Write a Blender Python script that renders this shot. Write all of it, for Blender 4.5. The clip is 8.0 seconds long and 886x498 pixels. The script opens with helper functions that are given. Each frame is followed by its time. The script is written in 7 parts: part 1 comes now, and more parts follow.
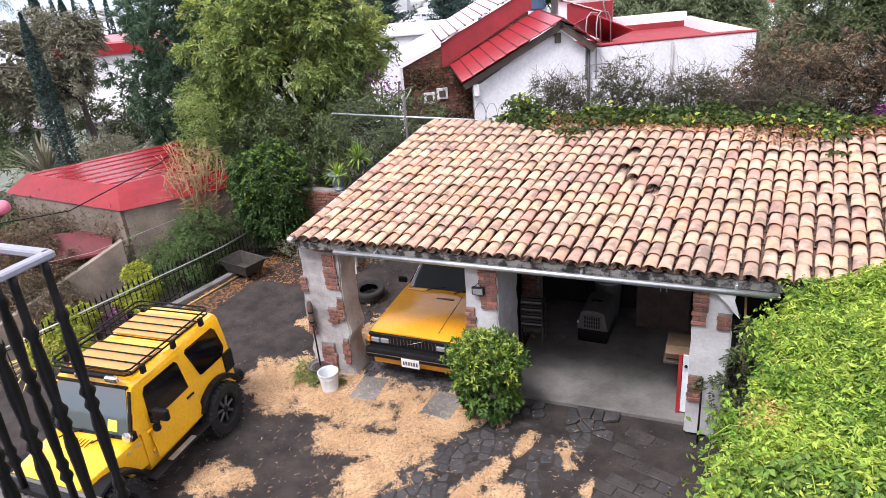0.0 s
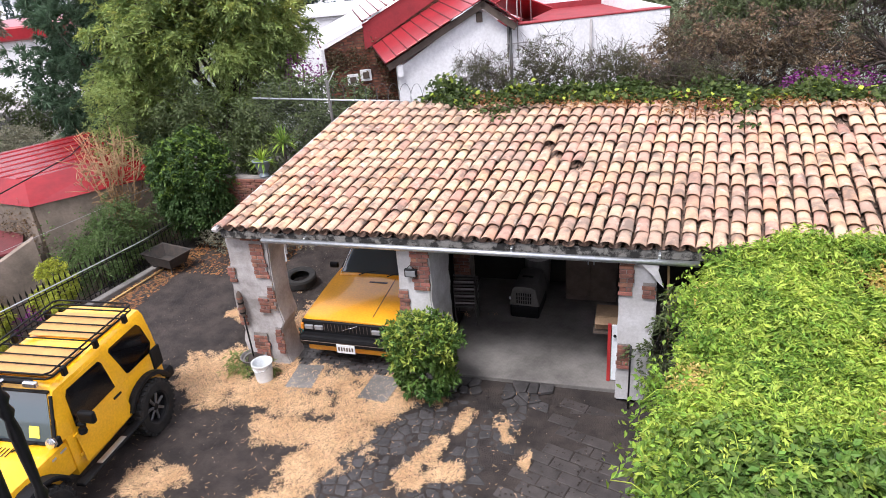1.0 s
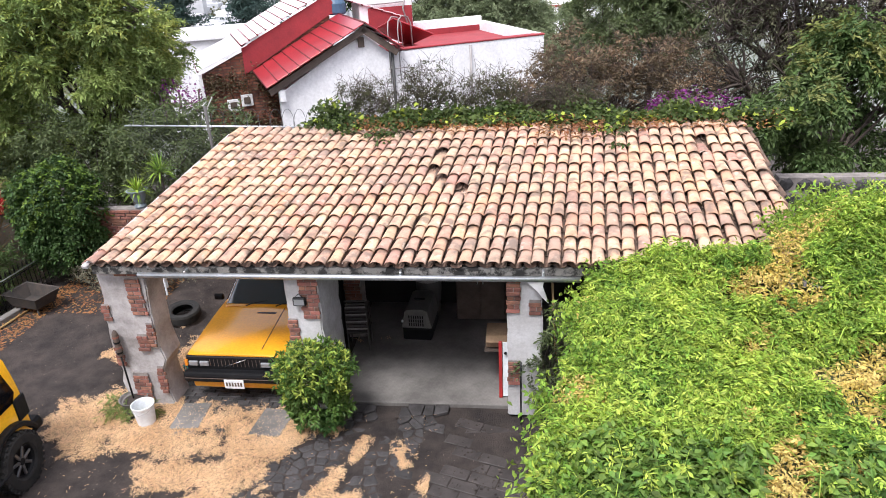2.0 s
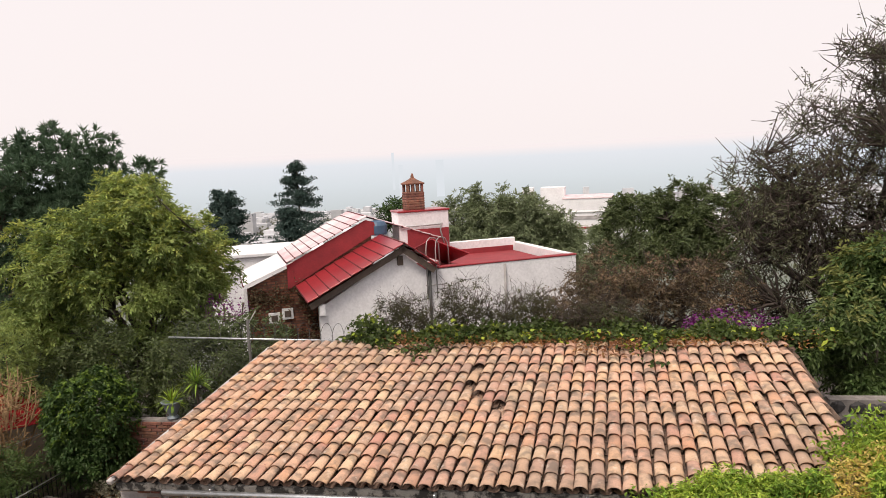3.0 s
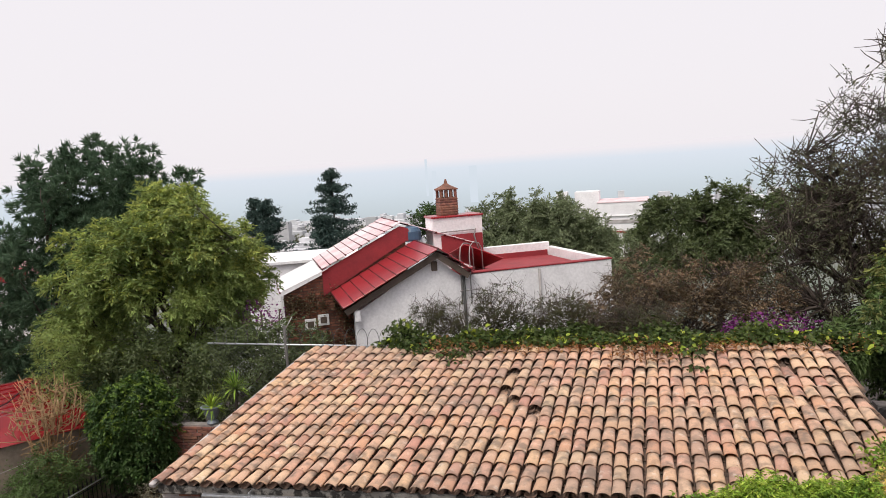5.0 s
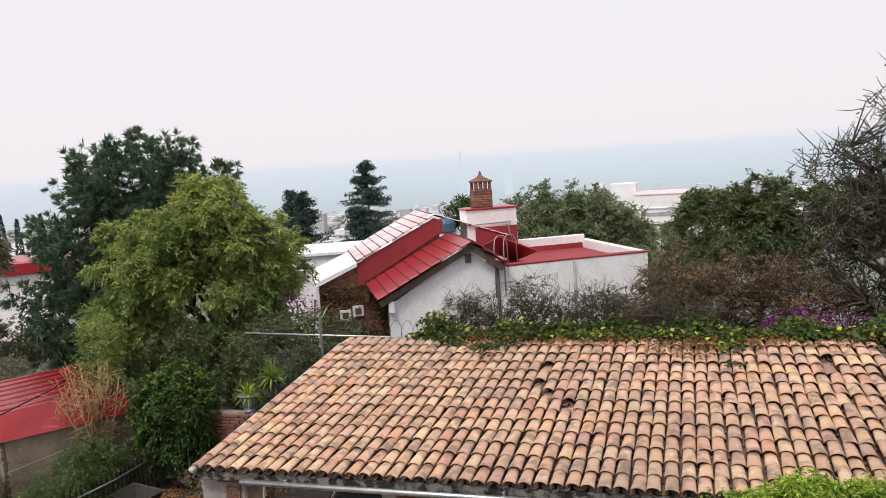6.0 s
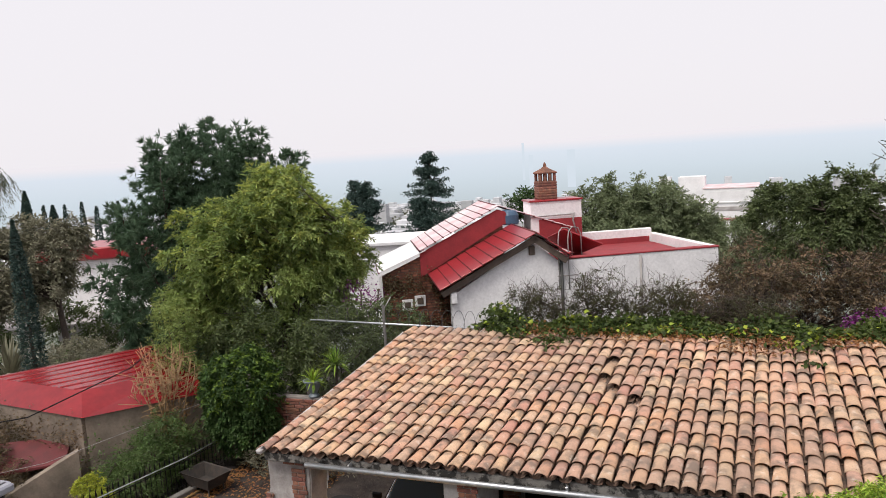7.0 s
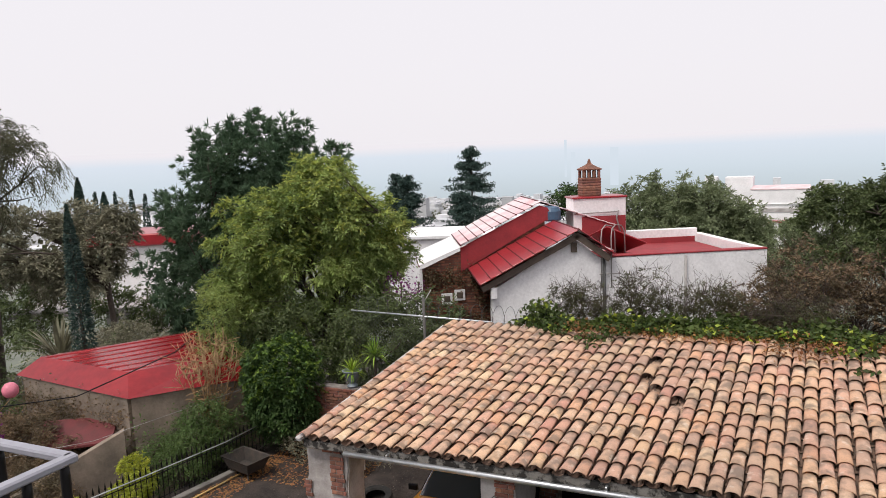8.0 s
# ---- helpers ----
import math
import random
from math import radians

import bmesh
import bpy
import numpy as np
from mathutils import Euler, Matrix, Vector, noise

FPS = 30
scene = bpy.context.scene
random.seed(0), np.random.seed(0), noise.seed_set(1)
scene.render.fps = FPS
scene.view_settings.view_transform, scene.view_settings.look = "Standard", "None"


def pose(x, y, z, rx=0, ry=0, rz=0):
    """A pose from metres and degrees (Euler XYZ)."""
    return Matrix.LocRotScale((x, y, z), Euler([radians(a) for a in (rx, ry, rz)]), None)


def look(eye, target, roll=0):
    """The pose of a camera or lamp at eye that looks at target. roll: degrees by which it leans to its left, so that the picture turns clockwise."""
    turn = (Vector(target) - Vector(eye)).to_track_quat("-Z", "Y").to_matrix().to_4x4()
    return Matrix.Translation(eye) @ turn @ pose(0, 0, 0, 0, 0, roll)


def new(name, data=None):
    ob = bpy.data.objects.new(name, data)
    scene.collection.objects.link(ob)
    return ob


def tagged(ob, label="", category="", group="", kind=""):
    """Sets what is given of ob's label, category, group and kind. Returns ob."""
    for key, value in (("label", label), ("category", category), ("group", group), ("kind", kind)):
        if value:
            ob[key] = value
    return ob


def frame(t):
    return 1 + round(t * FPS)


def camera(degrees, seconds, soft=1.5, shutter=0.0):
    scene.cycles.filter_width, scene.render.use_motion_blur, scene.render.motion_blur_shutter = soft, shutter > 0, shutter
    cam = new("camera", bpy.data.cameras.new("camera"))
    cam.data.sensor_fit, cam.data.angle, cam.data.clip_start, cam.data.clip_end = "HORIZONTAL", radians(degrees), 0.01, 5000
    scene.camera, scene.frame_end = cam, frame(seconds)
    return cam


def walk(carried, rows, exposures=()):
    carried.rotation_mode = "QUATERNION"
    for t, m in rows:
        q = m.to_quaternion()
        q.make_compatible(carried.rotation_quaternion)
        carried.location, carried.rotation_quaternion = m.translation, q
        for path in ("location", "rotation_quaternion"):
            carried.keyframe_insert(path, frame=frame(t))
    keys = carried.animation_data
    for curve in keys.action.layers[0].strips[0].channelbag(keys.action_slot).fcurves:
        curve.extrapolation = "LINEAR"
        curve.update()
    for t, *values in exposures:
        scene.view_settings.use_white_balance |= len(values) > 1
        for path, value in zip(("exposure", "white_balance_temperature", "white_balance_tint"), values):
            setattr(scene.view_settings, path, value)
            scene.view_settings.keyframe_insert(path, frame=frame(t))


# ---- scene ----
cam = camera(65.0, 8.0, soft=0.9)
# seconds, eye x y z, turn about x y z in degrees
PATH = [
    (0.0, 0.002, 0.000, 6.579, 66.25, 4.42, 21.33),
    (0.5, 0.005, -0.001, 6.578, 66.12, 4.69, 21.15),
    (1.0, 0.007, 0.010, 6.577, 64.28, 4.35, 15.15),
    (1.5, 0.052, 0.024, 6.555, 60.51, 3.50, 7.32),
    (2.0, 0.066, 0.032, 6.604, 65.52, 2.82, 6.15),
    (2.2, 0.052, 0.029, 6.663, 72.00, 2.74, 6.74),
    (3.3, 0.004, 0.022, 6.641, 83.48, 3.02, 9.58),
    (3.5, 0.005, 0.013, 6.636, 83.58, 3.23, 10.05),
    (4.0, 0.001, 0.022, 6.634, 83.70, 3.46, 10.85),
    (4.5, 0.009, 0.018, 6.631, 83.81, 3.58, 11.15),
    (6.0, 0.008, 0.010, 6.636, 83.26, 3.72, 14.46),
    (6.5, -0.014, -0.003, 6.634, 83.06, 3.65, 16.98),
    (7.0, -0.068, 0.034, 6.612, 82.90, 3.40, 19.54),
    (7.5, -0.104, 0.046, 6.598, 82.75, 2.88, 21.84),
    (8.0, -0.135, 0.043, 6.586, 82.66, 2.32, 22.91),
]
# the phone exposes for the yard first, then for the sky
EXPOSURES = [(0.0, 0.8, 5950, 15), (1.0, 0.8, 5950, 14), (1.7, 0.72, 5950, 13), (2.0, 0.85, 6000, 12), (2.2, 0.7, 6300, 12), (3.3, 0.0, 7000, 13), (4.0, 0.0, 6750, 12), (4.5, 0.0, 6600, 11), (8.0, 0.0, 6500, 10)]
walk(cam, [(t, pose(*p)) for t, *p in PATH], EXPOSURES)

# ---- world and sun: bright overcast sky ----
world = bpy.data.worlds.new("overcast")
scene.world = world
world.use_nodes = True
wn = world.node_tree.nodes
wn.clear()
sky = wn.new("ShaderNodeTexSky")
sky.sky_type = "NISHITA"
sky.sun_disc = False
sky.sun_elevation, sky.sun_rotation = radians(61), radians(197)
sky.air_density, sky.dust_density, sky.ozone_density = 1.0, 6.0, 1.0
sky_gain = wn.new("ShaderNodeVectorMath")
sky_gain.operation = "SCALE"
sky_gain.inputs["Scale"].default_value = 0.10
cloud = wn.new("ShaderNodeMix")
cloud.data_type = "RGBA"
cloud.inputs["Factor"].default_value = 0.9
cloud.inputs["B"].default_value = (0.97, 0.935, 0.975, 1)
back = wn.new("ShaderNodeBackground")
back.inputs["Strength"].default_value = 1.0
wout = wn.new("ShaderNodeOutputWorld")
wl = world.node_tree.links
wl.new(sky.outputs["Color"], sky_gain.inputs[0])
wl.new(sky_gain.outputs[0], cloud.inputs["A"])
wl.new(cloud.outputs["Result"], back.inputs["Color"])
wl.new(back.outputs[0], wout.inputs["Surface"])
sun_data = bpy.data.lights.new("sun", "SUN")
sun_data.energy, sun_data.angle, sun_data.color = 2.6, radians(18), (1.0, 0.95, 0.88)
sun = new("sun", sun_data)
sun.matrix_world = look((-5.2, -9, 32), (0, 8, 0))

# ---- helpers of this scene ----
rng = np.random.default_rng(7)


def node_mat(name):
    m = bpy.data.materials.new(name)
    m.use_nodes = True
    nt = m.node_tree
    return m, nt, nt.nodes["Principled BSDF"]


def mat(name, a, b=None, rough=0.85, scale=3.0, fine=40.0, bump=0.3, metal=0.0, rand=0.0, island=0.0,
        coat=0.0, spec=0.5, trans=0.0, dist=0.01, sharp=0.0):
    """Two-scale noise between colours a and b, with fine relief; rand and island vary pieces."""
    m, nt, p = node_mat(name)
    N, L = nt.nodes, nt.links
    b = b or tuple(c * 0.72 for c in a)
    co = N.new("ShaderNodeNewGeometry")
    n1 = N.new("ShaderNodeTexNoise")
    n1.inputs["Scale"].default_value, n1.inputs["Detail"].default_value = scale, 8
    n1.inputs["Roughness"].default_value = 0.65
    n2 = N.new("ShaderNodeTexNoise")
    n2.inputs["Scale"].default_value, n2.inputs["Detail"].default_value = fine, 4
    L.new(co.outputs["Position"], n1.inputs["Vector"])
    L.new(co.outputs["Position"], n2.inputs["Vector"])
    r1 = N.new("ShaderNodeMapRange")
    r1.inputs["From Min"].default_value, r1.inputs["From Max"].default_value = 0.36 + sharp, 0.64 - sharp
    L.new(n1.outputs["Fac"], r1.inputs["Value"])
    mx = N.new("ShaderNodeMix")
    mx.data_type = "RGBA"
    mx.inputs["A"].default_value, mx.inputs["B"].default_value = (*a, 1), (*b, 1)
    L.new(r1.outputs["Result"], mx.inputs["Factor"])
    hsv = N.new("ShaderNodeHueSaturation")
    L.new(mx.outputs["Result"], hsv.inputs["Color"])
    v = N.new("ShaderNodeMapRange")
    v.inputs["To Min"].default_value, v.inputs["To Max"].default_value = 0.8, 1.2
    L.new(n2.outputs["Fac"], v.inputs["Value"])
    val = v.outputs["Result"]
    for amount, node, out in ((rand, "ShaderNodeObjectInfo", "Random"), (island, "ShaderNodeNewGeometry", "Random Per Island")):
        if amount:
            o = N.new(node)
            q = N.new("ShaderNodeMapRange")
            q.inputs["To Min"].default_value, q.inputs["To Max"].default_value = 1 - amount, 1 + amount
            L.new(o.outputs[out], q.inputs["Value"])
            mul = N.new("ShaderNodeMath")
            mul.operation = "MULTIPLY"
            L.new(val, mul.inputs[0])
            L.new(q.outputs["Result"], mul.inputs[1])
            val = mul.outputs[0]
            q2 = N.new("ShaderNodeMapRange")
            q2.inputs["To Min"].default_value, q2.inputs["To Max"].default_value = 0.5 - 0.035 * amount, 0.5 + 0.035 * amount
            q3 = N.new("ShaderNodeMath")
            q3.operation = "FRACT"
            q4 = N.new("ShaderNodeMath")
            q4.operation = "MULTIPLY"
            q4.inputs[1].default_value = 7.31
            L.new(o.outputs[out], q4.inputs[0])
            L.new(q4.outputs[0], q3.inputs[0])
            L.new(q3.outputs[0], q2.inputs["Value"])
            L.new(q2.outputs["Result"], hsv.inputs["Hue"])
    L.new(val, hsv.inputs["Value"])
    L.new(hsv.outputs["Color"], p.inputs["Base Color"])
    p.inputs["Roughness"].default_value, p.inputs["Metallic"].default_value = rough, metal
    p.inputs["Specular IOR Level"].default_value = spec
    if coat:
        p.inputs["Coat Weight"].default_value, p.inputs["Coat Roughness"].default_value = coat, 0.05
    if bump:
        bp = N.new("ShaderNodeBump")
        bp.inputs["Strength"].default_value, bp.inputs["Distance"].default_value = bump, dist
        ad = N.new("ShaderNodeMath")
        L.new(n1.outputs["Fac"], ad.inputs[0])
        L.new(n2.outputs["Fac"], ad.inputs[1])
        L.new(ad.outputs[0], bp.inputs["Height"])
        L.new(bp.outputs["Normal"], p.inputs["Normal"])
    if trans:
        tr = N.new("ShaderNodeBsdfTranslucent")
        L.new(hsv.outputs["Color"], tr.inputs["Color"])
        ms = N.new("ShaderNodeMixShader")
        ms.inputs["Fac"].default_value = trans
        out = N["Material Output"]
        L.new(p.outputs["BSDF"], ms.inputs[1])
        L.new(tr.outputs["BSDF"], ms.inputs[2])
        L.new(ms.outputs["Shader"], out.inputs["Surface"])
    return m


def leaf_mat(name, a, b, island=0.35, trans=0.3, rough=0.55):
    return mat(name, a, b, rough=rough, scale=1.2, fine=18, bump=0, island=island, trans=trans, spec=0.3)


def glow(name, c, s=1.0):
    m, nt, p = node_mat(name)
    p.inputs["Base Color"].default_value = (0, 0, 0, 1)
    p.inputs["Emission Color"].default_value, p.inputs["Emission Strength"].default_value = (*c, 1), s
    return m


def thing(name, label, category, at=(0, 0, 0), group="", kind="", turn=0.0):
    e = new(name)
    e.empty_display_size = 0.2
    e.matrix_basis = pose(*at, 0, 0, turn)
    return tagged(e, label, category, group, kind)


def mesh_of(name, verts, faces, material, smooth=False):
    me = bpy.data.meshes.new(name)
    me.from_pydata([tuple(map(float, v)) for v in verts] if not isinstance(verts, np.ndarray) else verts.tolist(), [],
                   faces if not isinstance(faces, np.ndarray) else faces.tolist())
    if material:
        me.materials.append(material)
    if smooth:
        me.polygons.foreach_set("use_smooth", [True] * len(me.polygons))
    me.update()
    return me


def put(name, me, parent=None, m=None, label=""):
    ob = new(name, me)
    ob.parent = parent
    if m is not None:
        ob.matrix_basis = m
    return tagged(ob, label)


def part(name, bm, material, parent=None, label="", m=None, smooth=False):
    me = bpy.data.meshes.new(name)
    bmesh.ops.recalc_face_normals(bm, faces=bm.faces)
    for f in bm.faces:
        f.smooth = smooth
    bm.to_mesh(me)
    bm.free()
    if material:
        me.materials.append(material)
    return put(name, me, parent, m, label)


def bm_box(sx, sy, sz, at=(0, 0, 0), bevel=0.0, seg=1, bm=None, m=None):
    """A box of that size whose base centre is at `at`."""
    own = bmesh.new()
    bmesh.ops.create_cube(own, size=1)
    bmesh.ops.scale(own, vec=(sx, sy, sz), verts=own.verts)
    if bevel:
        bmesh.ops.bevel(own, geom=own.edges[:], offset=bevel, segments=seg, profile=0.5, affect="EDGES")
    bmesh.ops.translate(own, vec=(at[0], at[1], at[2] + sz / 2), verts=own.verts)
    if m is not None:
        own.transform(m)
    if bm is None:
        return own
    return join(bm, own)


def join(bm, other):
    tmp = bpy.data.meshes.new("tmp")
    other.to_mesh(tmp)
    other.free()
    bm.from_mesh(tmp)
    bpy.data.meshes.remove(tmp)
    return bm


def bm_lathe(profile, seg=20, close=True):
    """Turns (radius, height) rings round z."""
    bm = bmesh.new()
    rings = []
    for r, h in profile:
        rings.append([bm.verts.new((r * math.cos(2 * math.pi * i / seg), r * math.sin(2 * math.pi * i / seg), h)) for i in range(seg)])
    for a, b in zip(rings, rings[1:]):
        for i in range(seg):
            bm.faces.new((a[i], a[(i + 1) % seg], b[(i + 1) % seg], b[i]))
    if close:
        bm.faces.new(rings[0][::-1])
        bm.faces.new(rings[-1])
    return bm


def tube(points, radii, seg=6):
    """Verts and faces of a tapered tube along points."""
    P = np.array(points, float)
    T = np.gradient(P, axis=0)
    T /= np.linalg.norm(T, axis=1)[:, None] + 1e-9
    ref = np.array([0.31, 0.17, 0.93]) if abs(T[0, 2]) < 0.8 else np.array([0.93, 0.2, 0.3])
    V = []
    for p, t, r in zip(P, T, radii):
        a = np.cross(t, ref)
        a /= np.linalg.norm(a) + 1e-9
        b = np.cross(t, a)
        for i in range(seg):
            k = 2 * math.pi * i / seg
            V.append(p + r * (math.cos(k) * a + math.sin(k) * b))
    F = []
    n = len(P)
    for j in range(n - 1):
        for i in range(seg):
            F.append((j * seg + i, j * seg + (i + 1) % seg, (j + 1) * seg + (i + 1) % seg, (j + 1) * seg + i))
    F.append(tuple(range(seg))[::-1])
    F.append(tuple((n - 1) * seg + i for i in range(seg)))
    return V, F


def tubes(name, runs, material, parent=None, label="", seg=6, smooth=True):
    V, F = [], []
    for pts, rad in runs:
        v, f = tube(pts, rad if hasattr(rad, "__len__") else [rad] * len(pts), seg)
        o = len(V)
        V += v
        F += [tuple(i + o for i in q) for q in f]
    return put(name, mesh_of(name, V, F, material, smooth), parent, None, label)


def leaves(centres, size, aspect=0.45, droop=0.0, up=0.35, rs=None):
    """Folded leaf blades (two quads each) at the centres."""
    rs = rs or rng
    n = len(centres)
    d = rs.normal(size=(n, 3))
    d[:, 2] = d[:, 2] * 0.6 - droop
    d /= np.linalg.norm(d, axis=1)[:, None]
    w = rs.normal(size=(n, 3)) * (1 - up)
    w[:, 2] += 0
    nrm = np.array([0, 0, up * 2.0]) + rs.normal(size=(n, 3)) * 0.7
    s = np.cross(d, nrm)
    s /= np.linalg.norm(s, axis=1)[:, None] + 1e-9
    q = np.cross(s, d)
    L = size * rs.uniform(0.6, 1.35, n)[:, None]
    W = L * aspect * 0.5
    c = np.asarray(centres)
    a = c - d * L * 0.5
    e = c + d * L * 0.5 - q * L * 0.12
    l = c + s * W + q * L * 0.06
    r = c - s * W + q * L * 0.06
    V = np.stack([a, l, e, r], 1).reshape(-1, 3)
    i = np.arange(n)[:, None] * 4
    F = np.concatenate([i + [0, 1, 2], i + [0, 2, 3]], 0)
    return V, F


def blob_points(blobs, n, clumps, clump_r, shell=0.55, rs=None, flat=0.0):
    """Leaf centres in clumps that crowd the outer shell of ellipsoids (x, y, z, rx, ry, rz)."""
    rs = rs or rng
    B = np.array(blobs, float)
    vol = B[:, 3] * B[:, 4] * B[:, 5]
    k = rs.choice(len(B), clumps, p=vol / vol.sum())
    d = rs.normal(size=(clumps, 3))
    d /= np.linalg.norm(d, axis=1)[:, None]
    r = shell + (1 - shell) * rs.random(clumps) ** 0.7
    r *= rs.uniform(0.85, 1.12, clumps)
    C = B[k, :3] + d * r[:, None] * B[k, 3:]
    R = clump_r * rs.uniform(0.6, 1.3, clumps)
    m = rs.choice(clumps, n)
    off = rs.normal(size=(n, 3)) * 0.5
    off[:, 2] *= 1 - flat
    return C[m] + off * R[m][:, None], C


def leaf_mesh(name, centres, size, material, **kw):
    V, F = leaves(centres, size, **kw)
    return mesh_of(name, V, F, material)


def blades(c, d, length, aspect, rs, bend=0.12):
    """Folded leaf blades (two triangles each) centred at c, pointing along d."""
    n = len(c)
    nrm = np.array([0, 0, 1.0]) + rs.normal(size=(n, 3)) * 0.55
    s = np.cross(d, nrm)
    s /= np.linalg.norm(s, axis=1)[:, None] + 1e-9
    q = np.cross(s, d)
    L = length[:, None]
    W = L * aspect * 0.5
    V = np.stack([c - d * L * 0.5, c + s * W + q * L * 0.06, c + d * L * 0.5 - q * L * bend, c - s * W + q * L * 0.06], 1).reshape(-1, 3)
    i = np.arange(n)[:, None] * 4
    return V, np.concatenate([i + [0, 1, 2], i + [0, 2, 3]], 0)


def unit(v):
    return v / (np.linalg.norm(v, axis=-1, keepdims=True) + 1e-9)


def sprays(C, D, n, size, rs, aspect=0.34, droop=0.5, reach=0.3, per=9, spread=0.7):
    """n leaflets in rows along bent stalks that leave the points C roughly along D."""
    m = max(1, n // per)
    k = rs.integers(len(C), size=m)
    r = unit(D[k] + rs.normal(size=(m, 3)) * spread)
    start = C[k] + rs.normal(size=(m, 3)) * reach * 0.35
    R = reach * rs.uniform(0.55, 1.35, m)
    f = (np.arange(per) + 0.7) / per
    pos = start[:, None] + r[:, None] * (f[None, :] * R[:, None])[..., None]
    pos[..., 2] -= droop * R[:, None] * f[None, :] ** 2
    side = unit(np.cross(r, np.array([0, 0, 1.0]) + rs.normal(size=(m, 3)) * 0.4))
    sign = np.where(np.arange(per) % 2, 1.0, -1.0)
    d = r[:, None] * (0.45 + 0.5 * f[None, :, None]) + side[:, None] * sign[None, :, None] * 0.8 + rs.normal(size=(m, per, 3)) * 0.22
    d[..., 2] -= droop * (0.35 + 0.6 * f[None, :])
    d = unit(d).reshape(-1, 3)
    L = size * rs.uniform(0.65, 1.3, m * per)
    return blades(pos.reshape(-1, 3) + d * L[:, None] * 0.5, d, L, aspect, rs)


def tufts(C, D, n, size, rs, aspect=0.08, per=24, spread=0.55, jitter=0.2):
    """Needles fanning out of shoot ends near the points C."""
    m = max(1, n // per)
    k = rs.integers(len(C), size=m)
    o = C[k] + rs.normal(size=(m, 3)) * jitter
    d = unit(unit(D[k] + rs.normal(size=(m, 3)) * 0.35)[:, None] + rs.normal(size=(m, per, 3)) * spread).reshape(-1, 3)
    L = size * rs.uniform(0.6, 1.25, m * per)
    return blades(np.repeat(o, per, 0) + d * L[:, None] * 0.5, d, L, aspect, rs, 0.05)


def limbs(base, clumps, trunk_r, fork, count, rs, twig=0, twig_len=0.4):
    """A trunk from base up to the height fork, main limbs, side limbs out to the clumps, and twigs round them."""
    base = np.array(base, float)
    top = np.array([base[0], base[1], fork], float)
    mid = (base + top) / 2 + np.append(rs.normal(size=2) * trunk_r * 0.8, 0)
    tr = [([base, mid, top], [trunk_r, trunk_r * 0.8, trunk_r * 0.62])]
    C = np.asarray(clumps)
    order = rs.permutation(len(C))
    hubs = C[order[:max(3, min(14, count // 4))]]
    br, paths = [], []
    for c in hubs:
        start = base + (top - base) * rs.uniform(0.7, 1.0)
        span = np.linalg.norm(c - start)
        m1 = start + (c - start) * 0.35 + np.array([0, 0, 0.14 * span]) + rs.normal(size=3) * 0.05 * span
        m2 = start + (c - start) * 0.7 + np.array([0, 0, 0.07 * span]) + rs.normal(size=3) * 0.05 * span
        paths.append(np.array([start, m1, m2, c]))
        br.append((list(paths[-1]), [trunk_r * 0.5, trunk_r * 0.36, trunk_r * 0.24, trunk_r * 0.08]))
    knots = np.concatenate([p[1:] for p in paths])
    thick = np.tile([trunk_r * 0.3, trunk_r * 0.2, trunk_r * 0.1], len(paths))
    for c in C[order[len(hubs):count]]:
        i = int(np.argmin(np.linalg.norm(knots - c, axis=1) + (knots[:, 2] > c[2]) * 0.8))
        a = knots[i]
        m = a + (c - a) * 0.5 + rs.normal(size=3) * 0.09 * np.linalg.norm(c - a) + [0, 0, 0.06]
        br.append(([a, m, c], [thick[i], thick[i] * 0.6, thick[i] * 0.2]))
    for c in C[order[:count]] if twig else ():
        for j in range(twig):
            d = unit(rs.normal(size=3) * [0.8, 0.8, 0.5] + [0, 0, 0.75]) * twig_len * rs.uniform(0.5, 1.3)
            b = c + rs.normal(size=3) * twig_len * 0.25
            t = max(trunk_r * 0.055, 0.0035)
            br.append(([b, b + d * 0.55 + rs.normal(size=3) * 0.03, b + d], [t, t * 0.8, t * 0.4]))
    return tr, br


